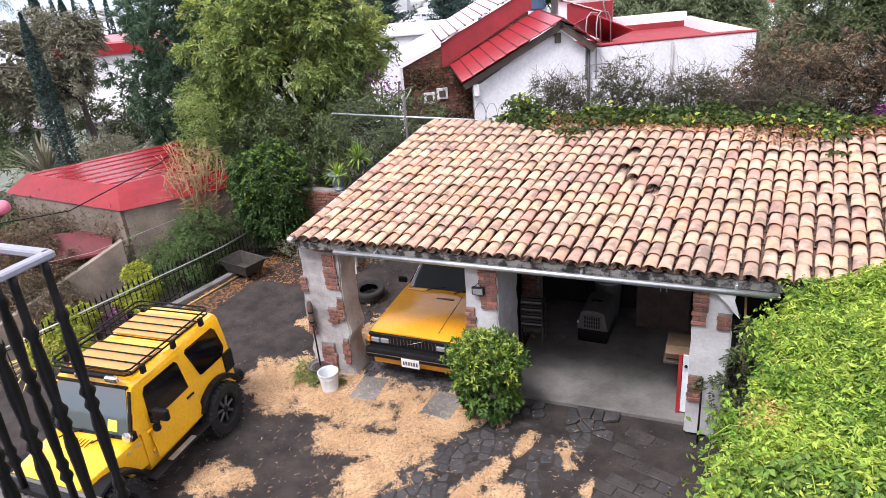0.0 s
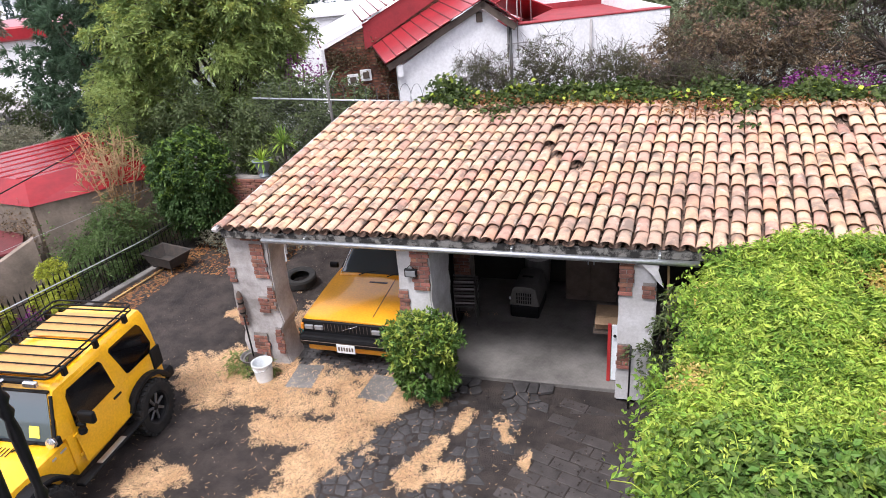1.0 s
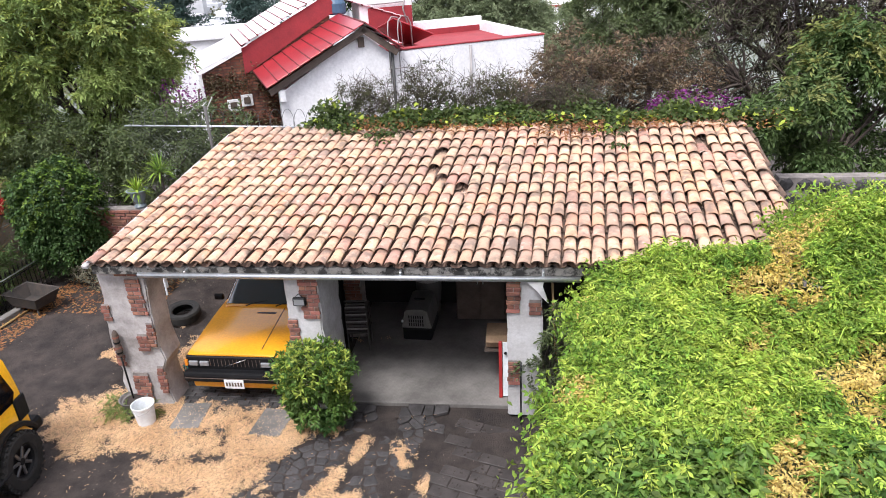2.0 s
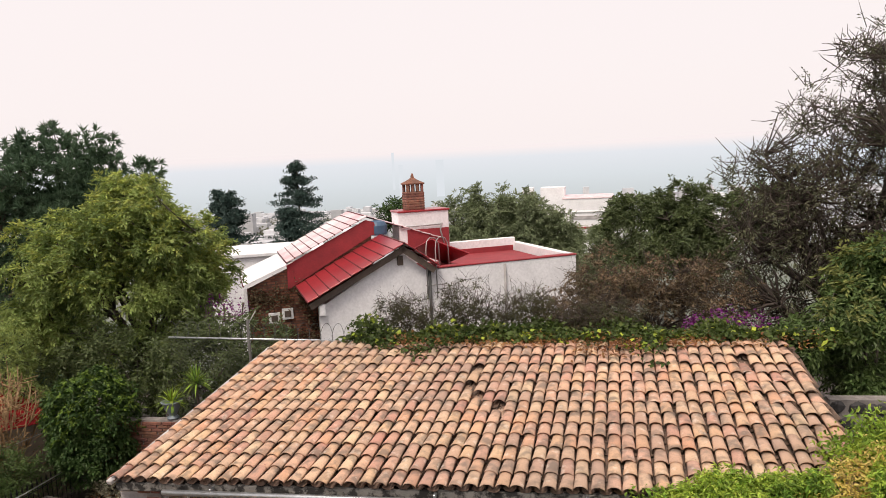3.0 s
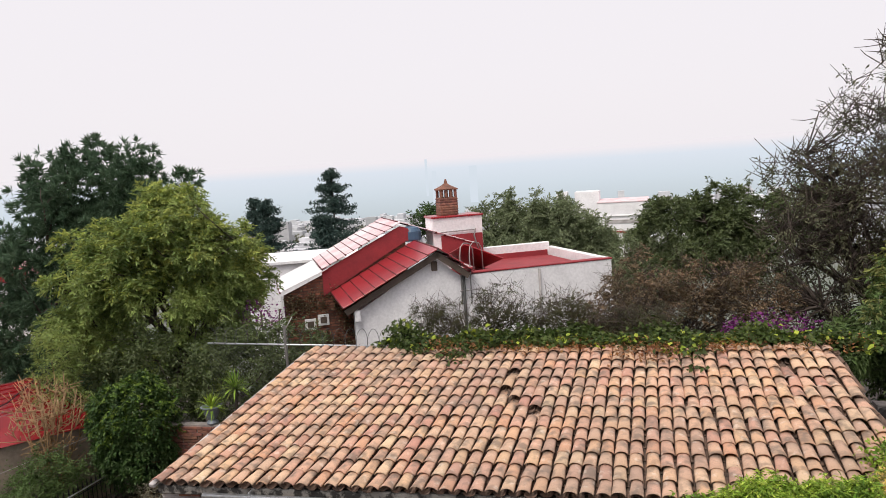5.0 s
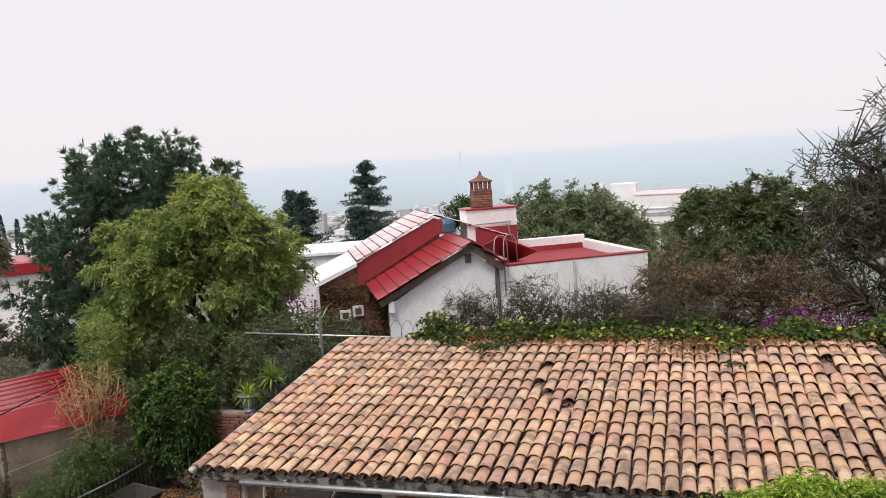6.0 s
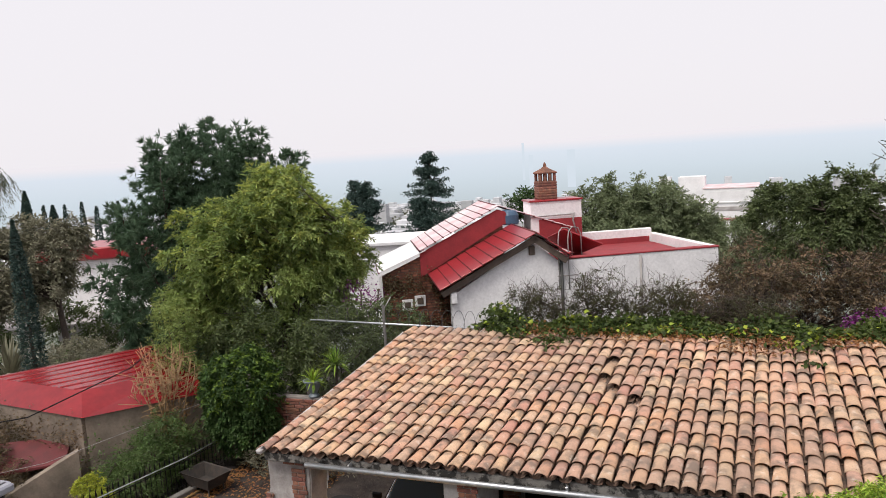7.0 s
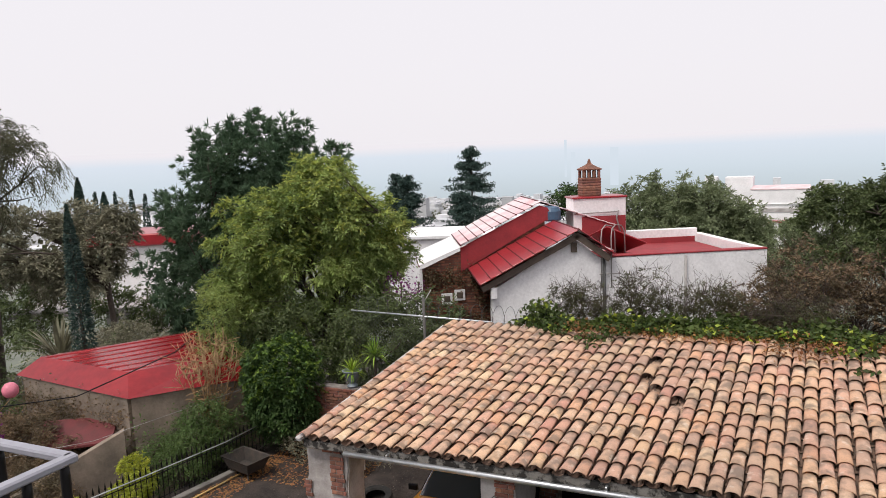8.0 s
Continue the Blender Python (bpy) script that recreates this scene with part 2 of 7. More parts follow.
def tree(name, label, category, base, blobs, n, clumps, clump_r, size, leaf, bark, trunk_r, fork, count=26, seed=1,
         group="", shell=0.55, style="spray", lobes=0, lobe_r=0.5, twig=0, twig_len=0.4, aspect=0.4, droop=0.35, per=7, spread=0.8, fresh=None):
    """Trunk, limbs and a crown. Its clumps crowd the shells of the blobs, gathered in lobes where lobes is set."""
    rs = np.random.default_rng(seed)
    e = thing(name, label, category, base, group)
    o = np.array(base)
    heart = np.average(np.array(blobs)[:, :3], axis=0)
    if lobes:
        _, hub = blob_points(blobs, 1, lobes, clump_r, shell, rs)
        k = rs.integers(lobes, size=clumps)
        d = unit(rs.normal(size=(clumps, 3)) + [0, 0, 0.35])
        C = hub[k] + d * (lobe_r * rs.uniform(0.6, 1.25, lobes)[k] * rs.uniform(0.5, 1.05, clumps))[:, None] * [1, 1, 0.8]
        D = unit(d * 0.7 + unit(C - heart) * 0.6)
    else:
        _, C = blob_points(blobs, 1, clumps, clump_r, shell, rs)
        D = unit(unit(C - heart) * 0.8 + rs.normal(size=C.shape) * 0.35)
    tr, br = limbs((0, 0, 0), C - o, trunk_r, fork - base[2], count, rs, twig, twig_len)
    tubes("trunk", tr, bark, e, seg=8)
    tubes("branching", br, bark, e, seg=4 if twig else 5)
    if style == "rosette":
        V, F = tufts(C - o, D, n, size, rs, aspect, 8, 0.9, clump_r)
    elif style == "needle":
        V, F = tufts(C - o, D, n, size, rs, aspect, jitter=clump_r * 0.6)
    else:
        V, F = sprays(C - o, D, n, size, rs, aspect, droop, clump_r, per, spread)
    put("crown", mesh_of("crown", V, F, leaf), e)
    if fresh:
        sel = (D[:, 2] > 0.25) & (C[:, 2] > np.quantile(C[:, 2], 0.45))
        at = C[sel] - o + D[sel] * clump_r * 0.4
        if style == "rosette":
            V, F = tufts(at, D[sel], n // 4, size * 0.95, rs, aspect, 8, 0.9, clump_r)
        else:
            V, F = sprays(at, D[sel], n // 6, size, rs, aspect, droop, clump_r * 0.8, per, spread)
        put("new_growth", mesh_of("new_growth", V, F, fresh), e, None, "yellow-green shoots on the upper crown")
    return e


# ---- materials ----
M_DIRT = mat("dark_earth", (0.074, 0.057, 0.049), (0.027, 0.021, 0.019), rough=0.95, scale=2.2, fine=70, bump=1.0, dist=0.05)
M_FAR = mat("valley_floor", (0.10, 0.13, 0.09), (0.16, 0.16, 0.14), scale=0.02, fine=0.4, bump=0)


def clay(name, node, out):
    """Weathered clay: each tile its own tone, with grey lichen stains, pale bloom and fine grain."""
    m, nt, p = node_mat(name)
    N, L = nt.nodes, nt.links
    pick, ramp, co = N.new(node), N.new("ShaderNodeValToRGB"), N.new("ShaderNodeNewGeometry")
    tones = ((0.0, (0.56, 0.30, 0.19)), (0.16, (0.62, 0.41, 0.25)), (0.32, (0.58, 0.34, 0.25)), (0.46, (0.66, 0.48, 0.31)), (0.6, (0.49, 0.25, 0.19)),
             (0.74, (0.60, 0.38, 0.26)), (0.86, (0.43, 0.28, 0.21)), (1.0, (0.66, 0.45, 0.30)))
    cr = ramp.color_ramp
    cr.elements[0].color, cr.elements[1].color = (*tones[0][1], 1), (*tones[-1][1], 1)
    for at, c in tones[1:-1]:
        cr.elements.new(at).color = (*c, 1)
    L.new(pick.outputs[out], ramp.inputs["Fac"])
    src = ramp.outputs["Color"]
    for scale, lo, hi, tone, most in ((0.45, 0.46, 0.66, (0.27, 0.20, 0.165), 0.5), (5.5, 0.48, 0.66, (0.16, 0.125, 0.10), 0.75), (9.0, 0.58, 0.72, (0.74, 0.66, 0.56), 0.4), (55, 0.5, 0.75, (0.20, 0.15, 0.12), 0.4)):
        n, r, x = N.new("ShaderNodeTexNoise"), N.new("ShaderNodeMapRange"), N.new("ShaderNodeMix")
        n.inputs["Scale"].default_value, n.inputs["Detail"].default_value = scale, 6
        r.inputs["From Min"].default_value, r.inputs["From Max"].default_value, r.inputs["To Max"].default_value = lo, hi, most
        x.data_type = "RGBA"
        x.inputs["B"].default_value = (*tone, 1)
        L.new(co.outputs["Position"], n.inputs["Vector"])
        L.new(n.outputs["Fac"], r.inputs["Value"])
        L.new(r.outputs["Result"], x.inputs["Factor"])
        L.new(src, x.inputs["A"])
        src = x.outputs["Result"]
    L.new(src, p.inputs["Base Color"])
    p.inputs["Roughness"].default_value, p.inputs["Specular IOR Level"].default_value = 0.85, 0.35
    bp = N.new("ShaderNodeBump")
    bp.inputs["Strength"].default_value, bp.inputs["Distance"].default_value = 0.4, 0.006
    L.new(n.outputs["Fac"], bp.inputs["Height"])
    L.new(bp.outputs["Normal"], p.inputs["Normal"])
    return m


M_CLAY = clay("clay_tile", "ShaderNodeObjectInfo", "Random")
M_CLAY_I = clay("clay_tile_field", "ShaderNodeNewGeometry", "Random Per Island")
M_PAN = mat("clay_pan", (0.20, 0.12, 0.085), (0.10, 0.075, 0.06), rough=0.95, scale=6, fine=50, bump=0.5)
M_PLASTER = mat("worn_plaster", (0.50, 0.475, 0.47), (0.27, 0.25, 0.24), rough=0.9, scale=2.2, fine=30, bump=0.5)
M_BRICK = mat("brick", (0.30, 0.125, 0.085), (0.15, 0.075, 0.06), rough=0.9, scale=9, fine=70, bump=0.6, rand=0.3)
M_MORTAR = mat("mortar", (0.30, 0.27, 0.25), (0.18, 0.16, 0.15), rough=0.95, scale=6, fine=60, bump=0.6)
M_CONC = mat("concrete", (0.22, 0.205, 0.19), (0.105, 0.097, 0.09), rough=0.85, scale=1.1, fine=35, bump=0.35)
M_FASCIA = mat("mossy_fascia", (0.022, 0.021, 0.02), (0.20, 0.19, 0.175), rough=0.9, scale=6.5, fine=40, bump=0.6, sharp=0.09)
M_STEEL = mat("galvanised_steel", (0.62, 0.64, 0.66), (0.48, 0.50, 0.52), rough=0.38, metal=0.85, scale=4, fine=30, bump=0.05)
M_CHALK = mat("chalky_plaster", (0.60, 0.59, 0.60), (0.40, 0.385, 0.38), rough=0.9, scale=2.0, fine=30, bump=0.4)
M_WHITEWALL = mat("white_limewash", (0.86, 0.85, 0.86), (0.74, 0.73, 0.74), rough=0.9, scale=0.9, fine=14, bump=0.25)
M_REDROOF = mat("red_sealed_roof", (0.36, 0.028, 0.036), (0.27, 0.022, 0.03), rough=0.28, scale=1.5, fine=22, bump=0.2, spec=0.5)
M_REDWALL = mat("red_sealant", (0.30, 0.028, 0.035), (0.22, 0.022, 0.028), rough=0.7, scale=1.8, fine=22, bump=0.3)
M_PINK = mat("faded_pink_panel", (0.62, 0.40, 0.42), (0.74, 0.66, 0.67), rough=0.6, scale=1.0, fine=20, bump=0.2)
M_BRICKDARK = mat("old_brick", (0.25, 0.10, 0.065), (0.13, 0.065, 0.05), rough=0.95, scale=5, fine=40, bump=0.9, rand=0.35)


def bricked(name):
    """Courses of far-off bricks with recessed pale joints, for a wall in the local x-z plane."""
    m = mat(name, (0.30, 0.12, 0.075), (0.13, 0.06, 0.045), rough=0.95, scale=2.5, fine=25, bump=0.3)
    N, L = m.node_tree.nodes, m.node_tree.links
    co, mp, br, mx = (N.new("ShaderNode" + k) for k in ("TexCoord", "Mapping", "TexBrick", "Mix"))
    mp.inputs["Rotation"].default_value = (radians(90), 0, 0)
    br.inputs["Scale"].default_value = 1.0
    br.inputs["Brick Width"].default_value, br.inputs["Row Height"].default_value = 0.26, 0.085
    br.inputs["Mortar Size"].default_value = 0.012
    br.inputs["Color1"].default_value, br.inputs["Color2"].default_value = (1.2, 1.1, 1.0, 1), (0.55, 0.5, 0.5, 1)
    br.inputs["Mortar"].default_value = (0.45, 0.6, 0.7, 1)
    mx.data_type, mx.blend_type = "RGBA", "MULTIPLY"
    mx.inputs["Factor"].default_value = 1.0
    p = N["Principled BSDF"]
    src = p.inputs["Base Color"].links[0].from_socket
    L.new(co.outputs["Object"], mp.inputs["Vector"])
    L.new(mp.outputs["Vector"], br.inputs["Vector"])
    L.new(src, mx.inputs["A"])
    L.new(br.outputs["Color"], mx.inputs["B"])
    L.new(mx.outputs["Result"], p.inputs["Base Color"])
    return m


M_BRICKWALL = bricked("coursed_brick")
M_TAN = mat("tan_render", (0.27, 0.215, 0.17), (0.14, 0.115, 0.09), rough=0.95, scale=1.4, fine=20, bump=0.4)
M_WOOD_DARK = mat("dark_wood", (0.07, 0.05, 0.04), (0.12, 0.09, 0.07), rough=0.8, scale=4, fine=40, bump=0.3)
M_BARK = mat("bark", (0.085, 0.065, 0.052), (0.05, 0.04, 0.032), rough=0.95, scale=6, fine=40, bump=0.8)
M_BARK_GREY = mat("grey_bark", (0.09, 0.068, 0.055), (0.055, 0.042, 0.035), rough=0.95, scale=6, fine=40, bump=0.6)
M_TWIG = mat("dry_twig", (0.36, 0.235, 0.12), (0.25, 0.155, 0.08), rough=0.9, scale=6, fine=40, bump=0)
M_L_LIME = leaf_mat("lime_leaf", (0.29, 0.355, 0.10), (0.17, 0.24, 0.075))
# lighter copy of the lime leaf, painting the crown's lit tops
M_L_LIMELIT = leaf_mat("lit_lime_leaf", (0.42, 0.46, 0.12), (0.30, 0.36, 0.08))
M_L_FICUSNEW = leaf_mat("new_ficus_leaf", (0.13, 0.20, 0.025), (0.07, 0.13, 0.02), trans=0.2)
M_L_PINE = leaf_mat("pine_needle", (0.075, 0.13, 0.075), (0.11, 0.175, 0.10), trans=0.15)
M_L_FICUS = leaf_mat("ficus_leaf", (0.03, 0.062, 0.016), (0.05, 0.095, 0.02), trans=0.12)
M_L_VINE = leaf_mat("vine_leaf", (0.33, 0.45, 0.06), (0.13, 0.24, 0.035), trans=0.35, island=0.5)
# darker vine leaf for the near canopy, its deeper shade put into colour
M_L_VINESHADE = leaf_mat("shaded_vine_leaf", (0.21, 0.32, 0.055), (0.075, 0.15, 0.03), trans=0.3, island=0.5)
M_L_VINETIP = leaf_mat("young_vine_leaf", (0.50, 0.58, 0.10), (0.34, 0.48, 0.07), trans=0.35)
M_L_VINE2 = leaf_mat("yellowed_vine_leaf", (0.70, 0.54, 0.20), (0.58, 0.46, 0.10), trans=0.35)
# mid leaf paled and greyed, painting distance haze into its colour
M_L_HAZED = leaf_mat("hazed_tree_leaf", (0.25, 0.29, 0.16), (0.17, 0.21, 0.11))
M_L_DARK = leaf_mat("dark_leaf", (0.075, 0.10, 0.04), (0.105, 0.135, 0.05), trans=0.2)
M_L_MID = leaf_mat("mid_leaf", (0.075, 0.125, 0.035), (0.11, 0.16, 0.05), trans=0.25)
M_L_OLIVE = leaf_mat("olive_leaf", (0.19, 0.185, 0.12), (0.27, 0.255, 0.18), trans=0.2)
M_L_DRY = leaf_mat("dry_brown_leaf", (0.20, 0.13, 0.075), (0.10, 0.08, 0.045), trans=0.2)
M_L_GREYG = leaf_mat("grey_green_leaf", (0.13, 0.125, 0.07), (0.08, 0.09, 0.05), trans=0.2)
# blue-green haze of the distance is mixed into this needle colour
M_L_CONIF = leaf_mat("hazed_cedar_needle", (0.036, 0.068, 0.058), (0.055, 0.09, 0.075), trans=0.1)
M_L_PURPLE = leaf_mat("bougainvillea", (0.20, 0.03, 0.17), (0.13, 0.025, 0.12), trans=0.3)
M_L_ORANGE = leaf_mat("russet_leaf", (0.34, 0.17, 0.06), (0.24, 0.11, 0.05), trans=0.3)
M_L_VARIEG = leaf_mat("variegated_leaf", (0.045, 0.10, 0.02), (0.10, 0.17, 0.03), trans=0.15, island=0.4)
M_L_GLOBE = leaf_mat("clipped_globe_leaf", (0.42, 0.44, 0.05), (0.25, 0.30, 0.04))
M_L_DULLNEW = leaf_mat("dull_yellow_leaf", (0.26, 0.28, 0.08), (0.17, 0.19, 0.06))
M_L_VARIEG2 = leaf_mat("yellow_edged_leaf", (0.52, 0.55, 0.12), (0.28, 0.38, 0.06))
M_STRAW = mat("cut_straw", (0.76, 0.53, 0.31), (0.58, 0.37, 0.20), rough=0.9, scale=2, fine=30, bump=0, island=0.35, trans=0.2)

# ---- ground: yard on a shelf above a valley ----


def ground_z(x, y):
    z = 0.0
    if y > 13.4:
        z -= 0.22 * min(y - 13.4, 14)
    if y > 27.4:
        z -= 0.11 * min(y - 27.4, 300)
    if y > 327:
        z -= 0.03 * min(y - 327, 3000)
    if x < -10.9:
        z -= min(0.9 * (-10.9 - x), 1.7) + 0.06 * min(max(-13 - x, 0), 60)
    return z


xs = np.concatenate([-np.geomspace(4200, 24, 16), np.arange(-22, 14.1, 0.5), np.geomspace(16, 4200, 14)])
ys = np.concatenate([-np.geomspace(900, 14, 7), np.arange(-12, 30.1, 0.5), np.geomspace(32, 4600, 22)])
GV = [(x, y, ground_z(x, y) + (0.02 * noise.noise((x * 0.7, y * 0.7, 0)) if abs(x) < 30 and y < 30 and not (-6.6 < x < 4 and y > 8.3) else 0.0)
       - (0.06 if -6.6 < x < 4 and 8.3 < y < 12.5 else 0.0)) for y in ys for x in xs]
nx = len(xs)
GF = [(j * nx + i, j * nx + i + 1, (j + 1) * nx + i + 1, (j + 1) * nx + i) for j in range(len(ys) - 1) for i in range(nx - 1)]
ground = put("ground", mesh_of("ground", GV, GF, M_DIRT, True))
ground.data.materials.append(M_FAR)
for f in ground.data.polygons:
    if f.center.y > 40 or abs(f.center.x) > 45:
        f.material_index = 1
tagged(ground, "dark bare volcanic earth of a yard sloping to a valley", "ground", kind="structure")

# ---- garage: clay tile roof on plastered brick pillars ----
EAVE_Y, EAVE_Z, TOP_Y, TOP_Z = 8.27, 2.6, 11.85, 3.55
XL0, XR0, XL1, XR1 = -6.14, 3.66, -5.12, 3.66
COLS, ROWS = 50, 14
SLOPE = math.atan2(TOP_Z - EAVE_Z, TOP_Y - EAVE_Y)


def roof_point(u, v):
    """u 0..1 from the open verge to the far one, v 0..1 from eave to top."""
    x = (XL0 + (XL1 - XL0) * v) * (1 - u) + (XR0 + (XR1 - XR0) * v) * u
    return Vector((x, EAVE_Y + (TOP_Y - EAVE_Y) * v, EAVE_Z + (TOP_Z - EAVE_Z) * v))


def barrel_mesh(name, r0, r1, length, arc, thick, seg, material, up=1):
    """A tapered barrel tile lying along +y: wide end at y=0."""
    V, F = [], []
    for y, r in ((0, r0), (length, r1)):
        for dr in (0, -thick):
            for i in range(seg + 1):
                a = math.pi / 2 + arc * (0.5 - i / seg)
                V.append(((r + dr) * math.cos(a), y, up * ((r + dr) * math.sin(a) - r * 0.35) * 0.64))
    n = seg + 1
    for i in range(seg):
        F += [(i, i + 1, 2 * n + i + 1, 2 * n + i), (n + i + 1, n + i, 3 * n + i, 3 * n + i + 1),
              (i + 1, i, n + i, n + i + 1), (2 * n + i, 2 * n + i + 1, 3 * n + i + 1, 3 * n + i)]
    F += [(0, 2 * n, 3 * n, n), (n - 1, 2 * n - 1, 4 * n - 1, 3 * n - 1)]
    return mesh_of(name, V, F, material, True)


garage_roof = thing("garage_roof", "sloping roof of weathered salmon clay barrel tiles", "roof", kind="structure")
V = [roof_point(0, 0) + Vector((0.03, 0.18, -0.06)), roof_point(1, 0) + Vector((-0.03, 0.18, -0.06)), roof_point(1, 1) + Vector((0, 0, -0.10)),
     roof_point(0, 1) + Vector((0.03, 0, -0.10))]
V += [v + Vector((0, 0, -0.09)) for v in V]
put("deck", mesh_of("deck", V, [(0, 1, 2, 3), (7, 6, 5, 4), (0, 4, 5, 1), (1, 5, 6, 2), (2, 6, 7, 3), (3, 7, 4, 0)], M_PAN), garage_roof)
fascia = bm_box(XR0 - XL0 - 0.08, 0.10, 0.13, ((XL0 + XR0) / 2, EAVE_Y + 0.12, EAVE_Z - 0.21), 0.015)
part("fascia", fascia, M_FASCIA, garage_roof, "moss-stained concrete fascia under the tiles")
verge = bm_box(0.10, math.hypot(TOP_Y - EAVE_Y, TOP_Z - EAVE_Z), 0.06, (0, math.hypot(TOP_Y - EAVE_Y, TOP_Z - EAVE_Z) / 2, 0), 0.01)
part("verge_strip", verge, M_PLASTER, garage_roof, "pale mortar strip along the open verge",
     pose(XL0 + 0.0, EAVE_Y, EAVE_Z - 0.09, math.degrees(SLOPE), 0, -math.degrees(math.atan2(XL1 - XL0, TOP_Y - EAVE_Y))))
tile_len = math.hypot(TOP_Y - EAVE_Y, TOP_Z - EAVE_Z) / ROWS
cover = barrel_mesh("tile", 0.094, 0.076, tile_len + 0.055, radians(164), 0.015, 7, M_CLAY)
cover_far = barrel_mesh("tile_far", 0.094, 0.076, tile_len + 0.055, radians(164), 0.015, 7, M_CLAY_I)
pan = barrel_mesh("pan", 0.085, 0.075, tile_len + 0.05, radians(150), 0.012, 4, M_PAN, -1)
PAN_BACK = 0.05
tile_spots, pan_spots = [], []
HOLES = {(22, 10), (22, 8), (23, 7), (25, 6), (45, 11)}
tr_rng = np.random.default_rng(3)
for c in range(COLS + 1):
    drift = tr_rng.normal(0, 0.35)
    for r in range(ROWS):
        u, v = (c + 0.5) / COLS, r / ROWS
        for kind, uu in (("tile", (c + 0.5) / COLS), ("pan", c / COLS)):
            if uu > 1:
                continue
            p = roof_point(uu, v)
            q = roof_point(uu, v + 1 / ROWS)
            lean = math.degrees(math.atan2(q.x - p.x, q.y - p.y))
            j = tr_rng.normal(size=6)
            right = max(0.0, (uu - 0.66) / 0.34)
            s = 1 + 0.9 * right
            off = 0.02 if kind == "tile" else -0.045
            if kind == "tile" and (c, r) in HOLES:
                off, s = -0.06, 3
            m = pose(p.x + j[0] * 0.006 * s, p.y + j[1] * 0.012 * s + (PAN_BACK if kind == "pan" and r == 0 else 0.0), p.z + off + j[2] * 0.004 * s,
                     math.degrees(SLOPE) - 4.6 + j[3] * 0.9 * s, j[4] * 2.0 * s, -lean + drift + j[5] * 1.3 * s)
            (tile_spots if kind == "tile" else pan_spots).append((c, r, m))


def baked(name, me, mats, material, parent, label="", smooth=True):
    """Copies of one mesh at many poses, joined into one part."""
    v = np.array([q.co for q in me.vertices])
    f = [tuple(q.vertices) for q in me.polygons]
    V, F = [], []
    for k, m in enumerate(mats):
        A = np.array(m)
        V.append(v @ A[:3, :3].T + A[:3, 3])
        F += [tuple(i + k * len(v) for i in q) for q in f]
    ob = put(name, mesh_of(name, np.concatenate(V), F, material, smooth), parent, None, label)
    return tagged(ob, kind="stuff")


near_tiles = [s for s in tile_spots if s[1] < 7 and s[0] < 42][:300]
near_keys = {(s[0], s[1]) for s in near_tiles}
baked("tile_field", cover_far, [s[2] for s in tile_spots if (s[0], s[1]) not in near_keys], M_CLAY_I, garage_roof)
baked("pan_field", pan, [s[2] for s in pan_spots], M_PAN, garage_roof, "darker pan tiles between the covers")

# gutter pipe under the eave
gutter = thing("gutter", "galvanised steel gutter pipe along the eave", "gutter")
tubes("pipe", [([(-5.35, 8.26, 2.43), (-2.5, 8.25, 2.415), (0.78, 8.24, 2.40)], 0.04)], M_STEEL, gutter, seg=10)
for gx in (-4.65, -1.6, 0.3):
    part("hanger", bm_box(0.03, 0.12, 0.10, (gx, 8.30, 2.40), 0.004), M_STEEL, gutter)

# floor slab of the garage, back and side walls
slab = part("floor", bm_box(6.75, 3.85, 0.12, (0.425, 10.63, -0.11), 0.01), M_CONC)
tagged(slab, "worn grey concrete garage floor, dusty at the edge", "floor", kind="structure")
# near-black wall colour puts the bay's deep shade into the render
M_BAYSHADE = mat("shade_dark_render", (0.035, 0.032, 0.03), (0.02, 0.018, 0.017), rough=0.95, scale=2, fine=30, bump=0.4)
wb = part("wall_back", bm_box(6.6, 0.2, 3.4, (0.1, 12.0, 0.0)), M_BAYSHADE)
tagged(wb, "rendered back wall of the garage, near-black for its shade", "wall", kind="structure")
ws = part("wall_side", bm_box(0.2, 3.2, 2.6, (3.3, 10.2, 0.0)), M_BAYSHADE)
tagged(ws, "rendered side wall of the garage, near-black for its shade", "wall", kind="structure")
wp = part("wall_partition", bm_box(0.14, 2.42, 2.75, (-3.28, 10.7, 0.0)), M_BAYSHADE)
tagged(wp, "rendered partition between the two bays, near-black for its shade", "wall", kind="structure")


def brick_patch(parent, x, y, z, w, h, axis="y", jag=0.035, seed=0, bl=0.20, bh=0.055, material=None):
    """Courses of single bricks standing 4 mm proud of a pillar's face that looks to -y (or along x)."""
    rs = random.Random(seed)
    back = bm_box(w, 0.012, h) if axis == "y" else bm_box(0.012, w, h)
    part("mortar_bed", back, M_MORTAR, parent, "", pose(x, y, z))
    n = int(h / (bh + 0.012))
    for r in range(n):
        zz = z + r * (bh + 0.012) + 0.006
        a0 = -w / 2 - rs.uniform(0, jag)
        a1 = w / 2 + rs.uniform(0, jag)
        a = a0
        first = True
        while a < a1 - 0.03:
            L = min(bl * (0.5 if first and r % 2 else 1.0), a1 - a)
            first = False
            c = a + L / 2
            if L > 0.035:
                b = bm_box(L - 0.012, 0.03, bh, (0, 0, 0), 0.005) if axis == "y" else bm_box(0.03, L - 0.012, bh, (0, 0, 0), 0.005)
                part("brick", b, material or M_BRICK, parent, "", pose(x + c, y - 0.004 + rs.uniform(-0.004, 0.004), zz) if axis == "y" else pose(x + rs.uniform(-0.004, 0.004), y + c, zz))
            a += L


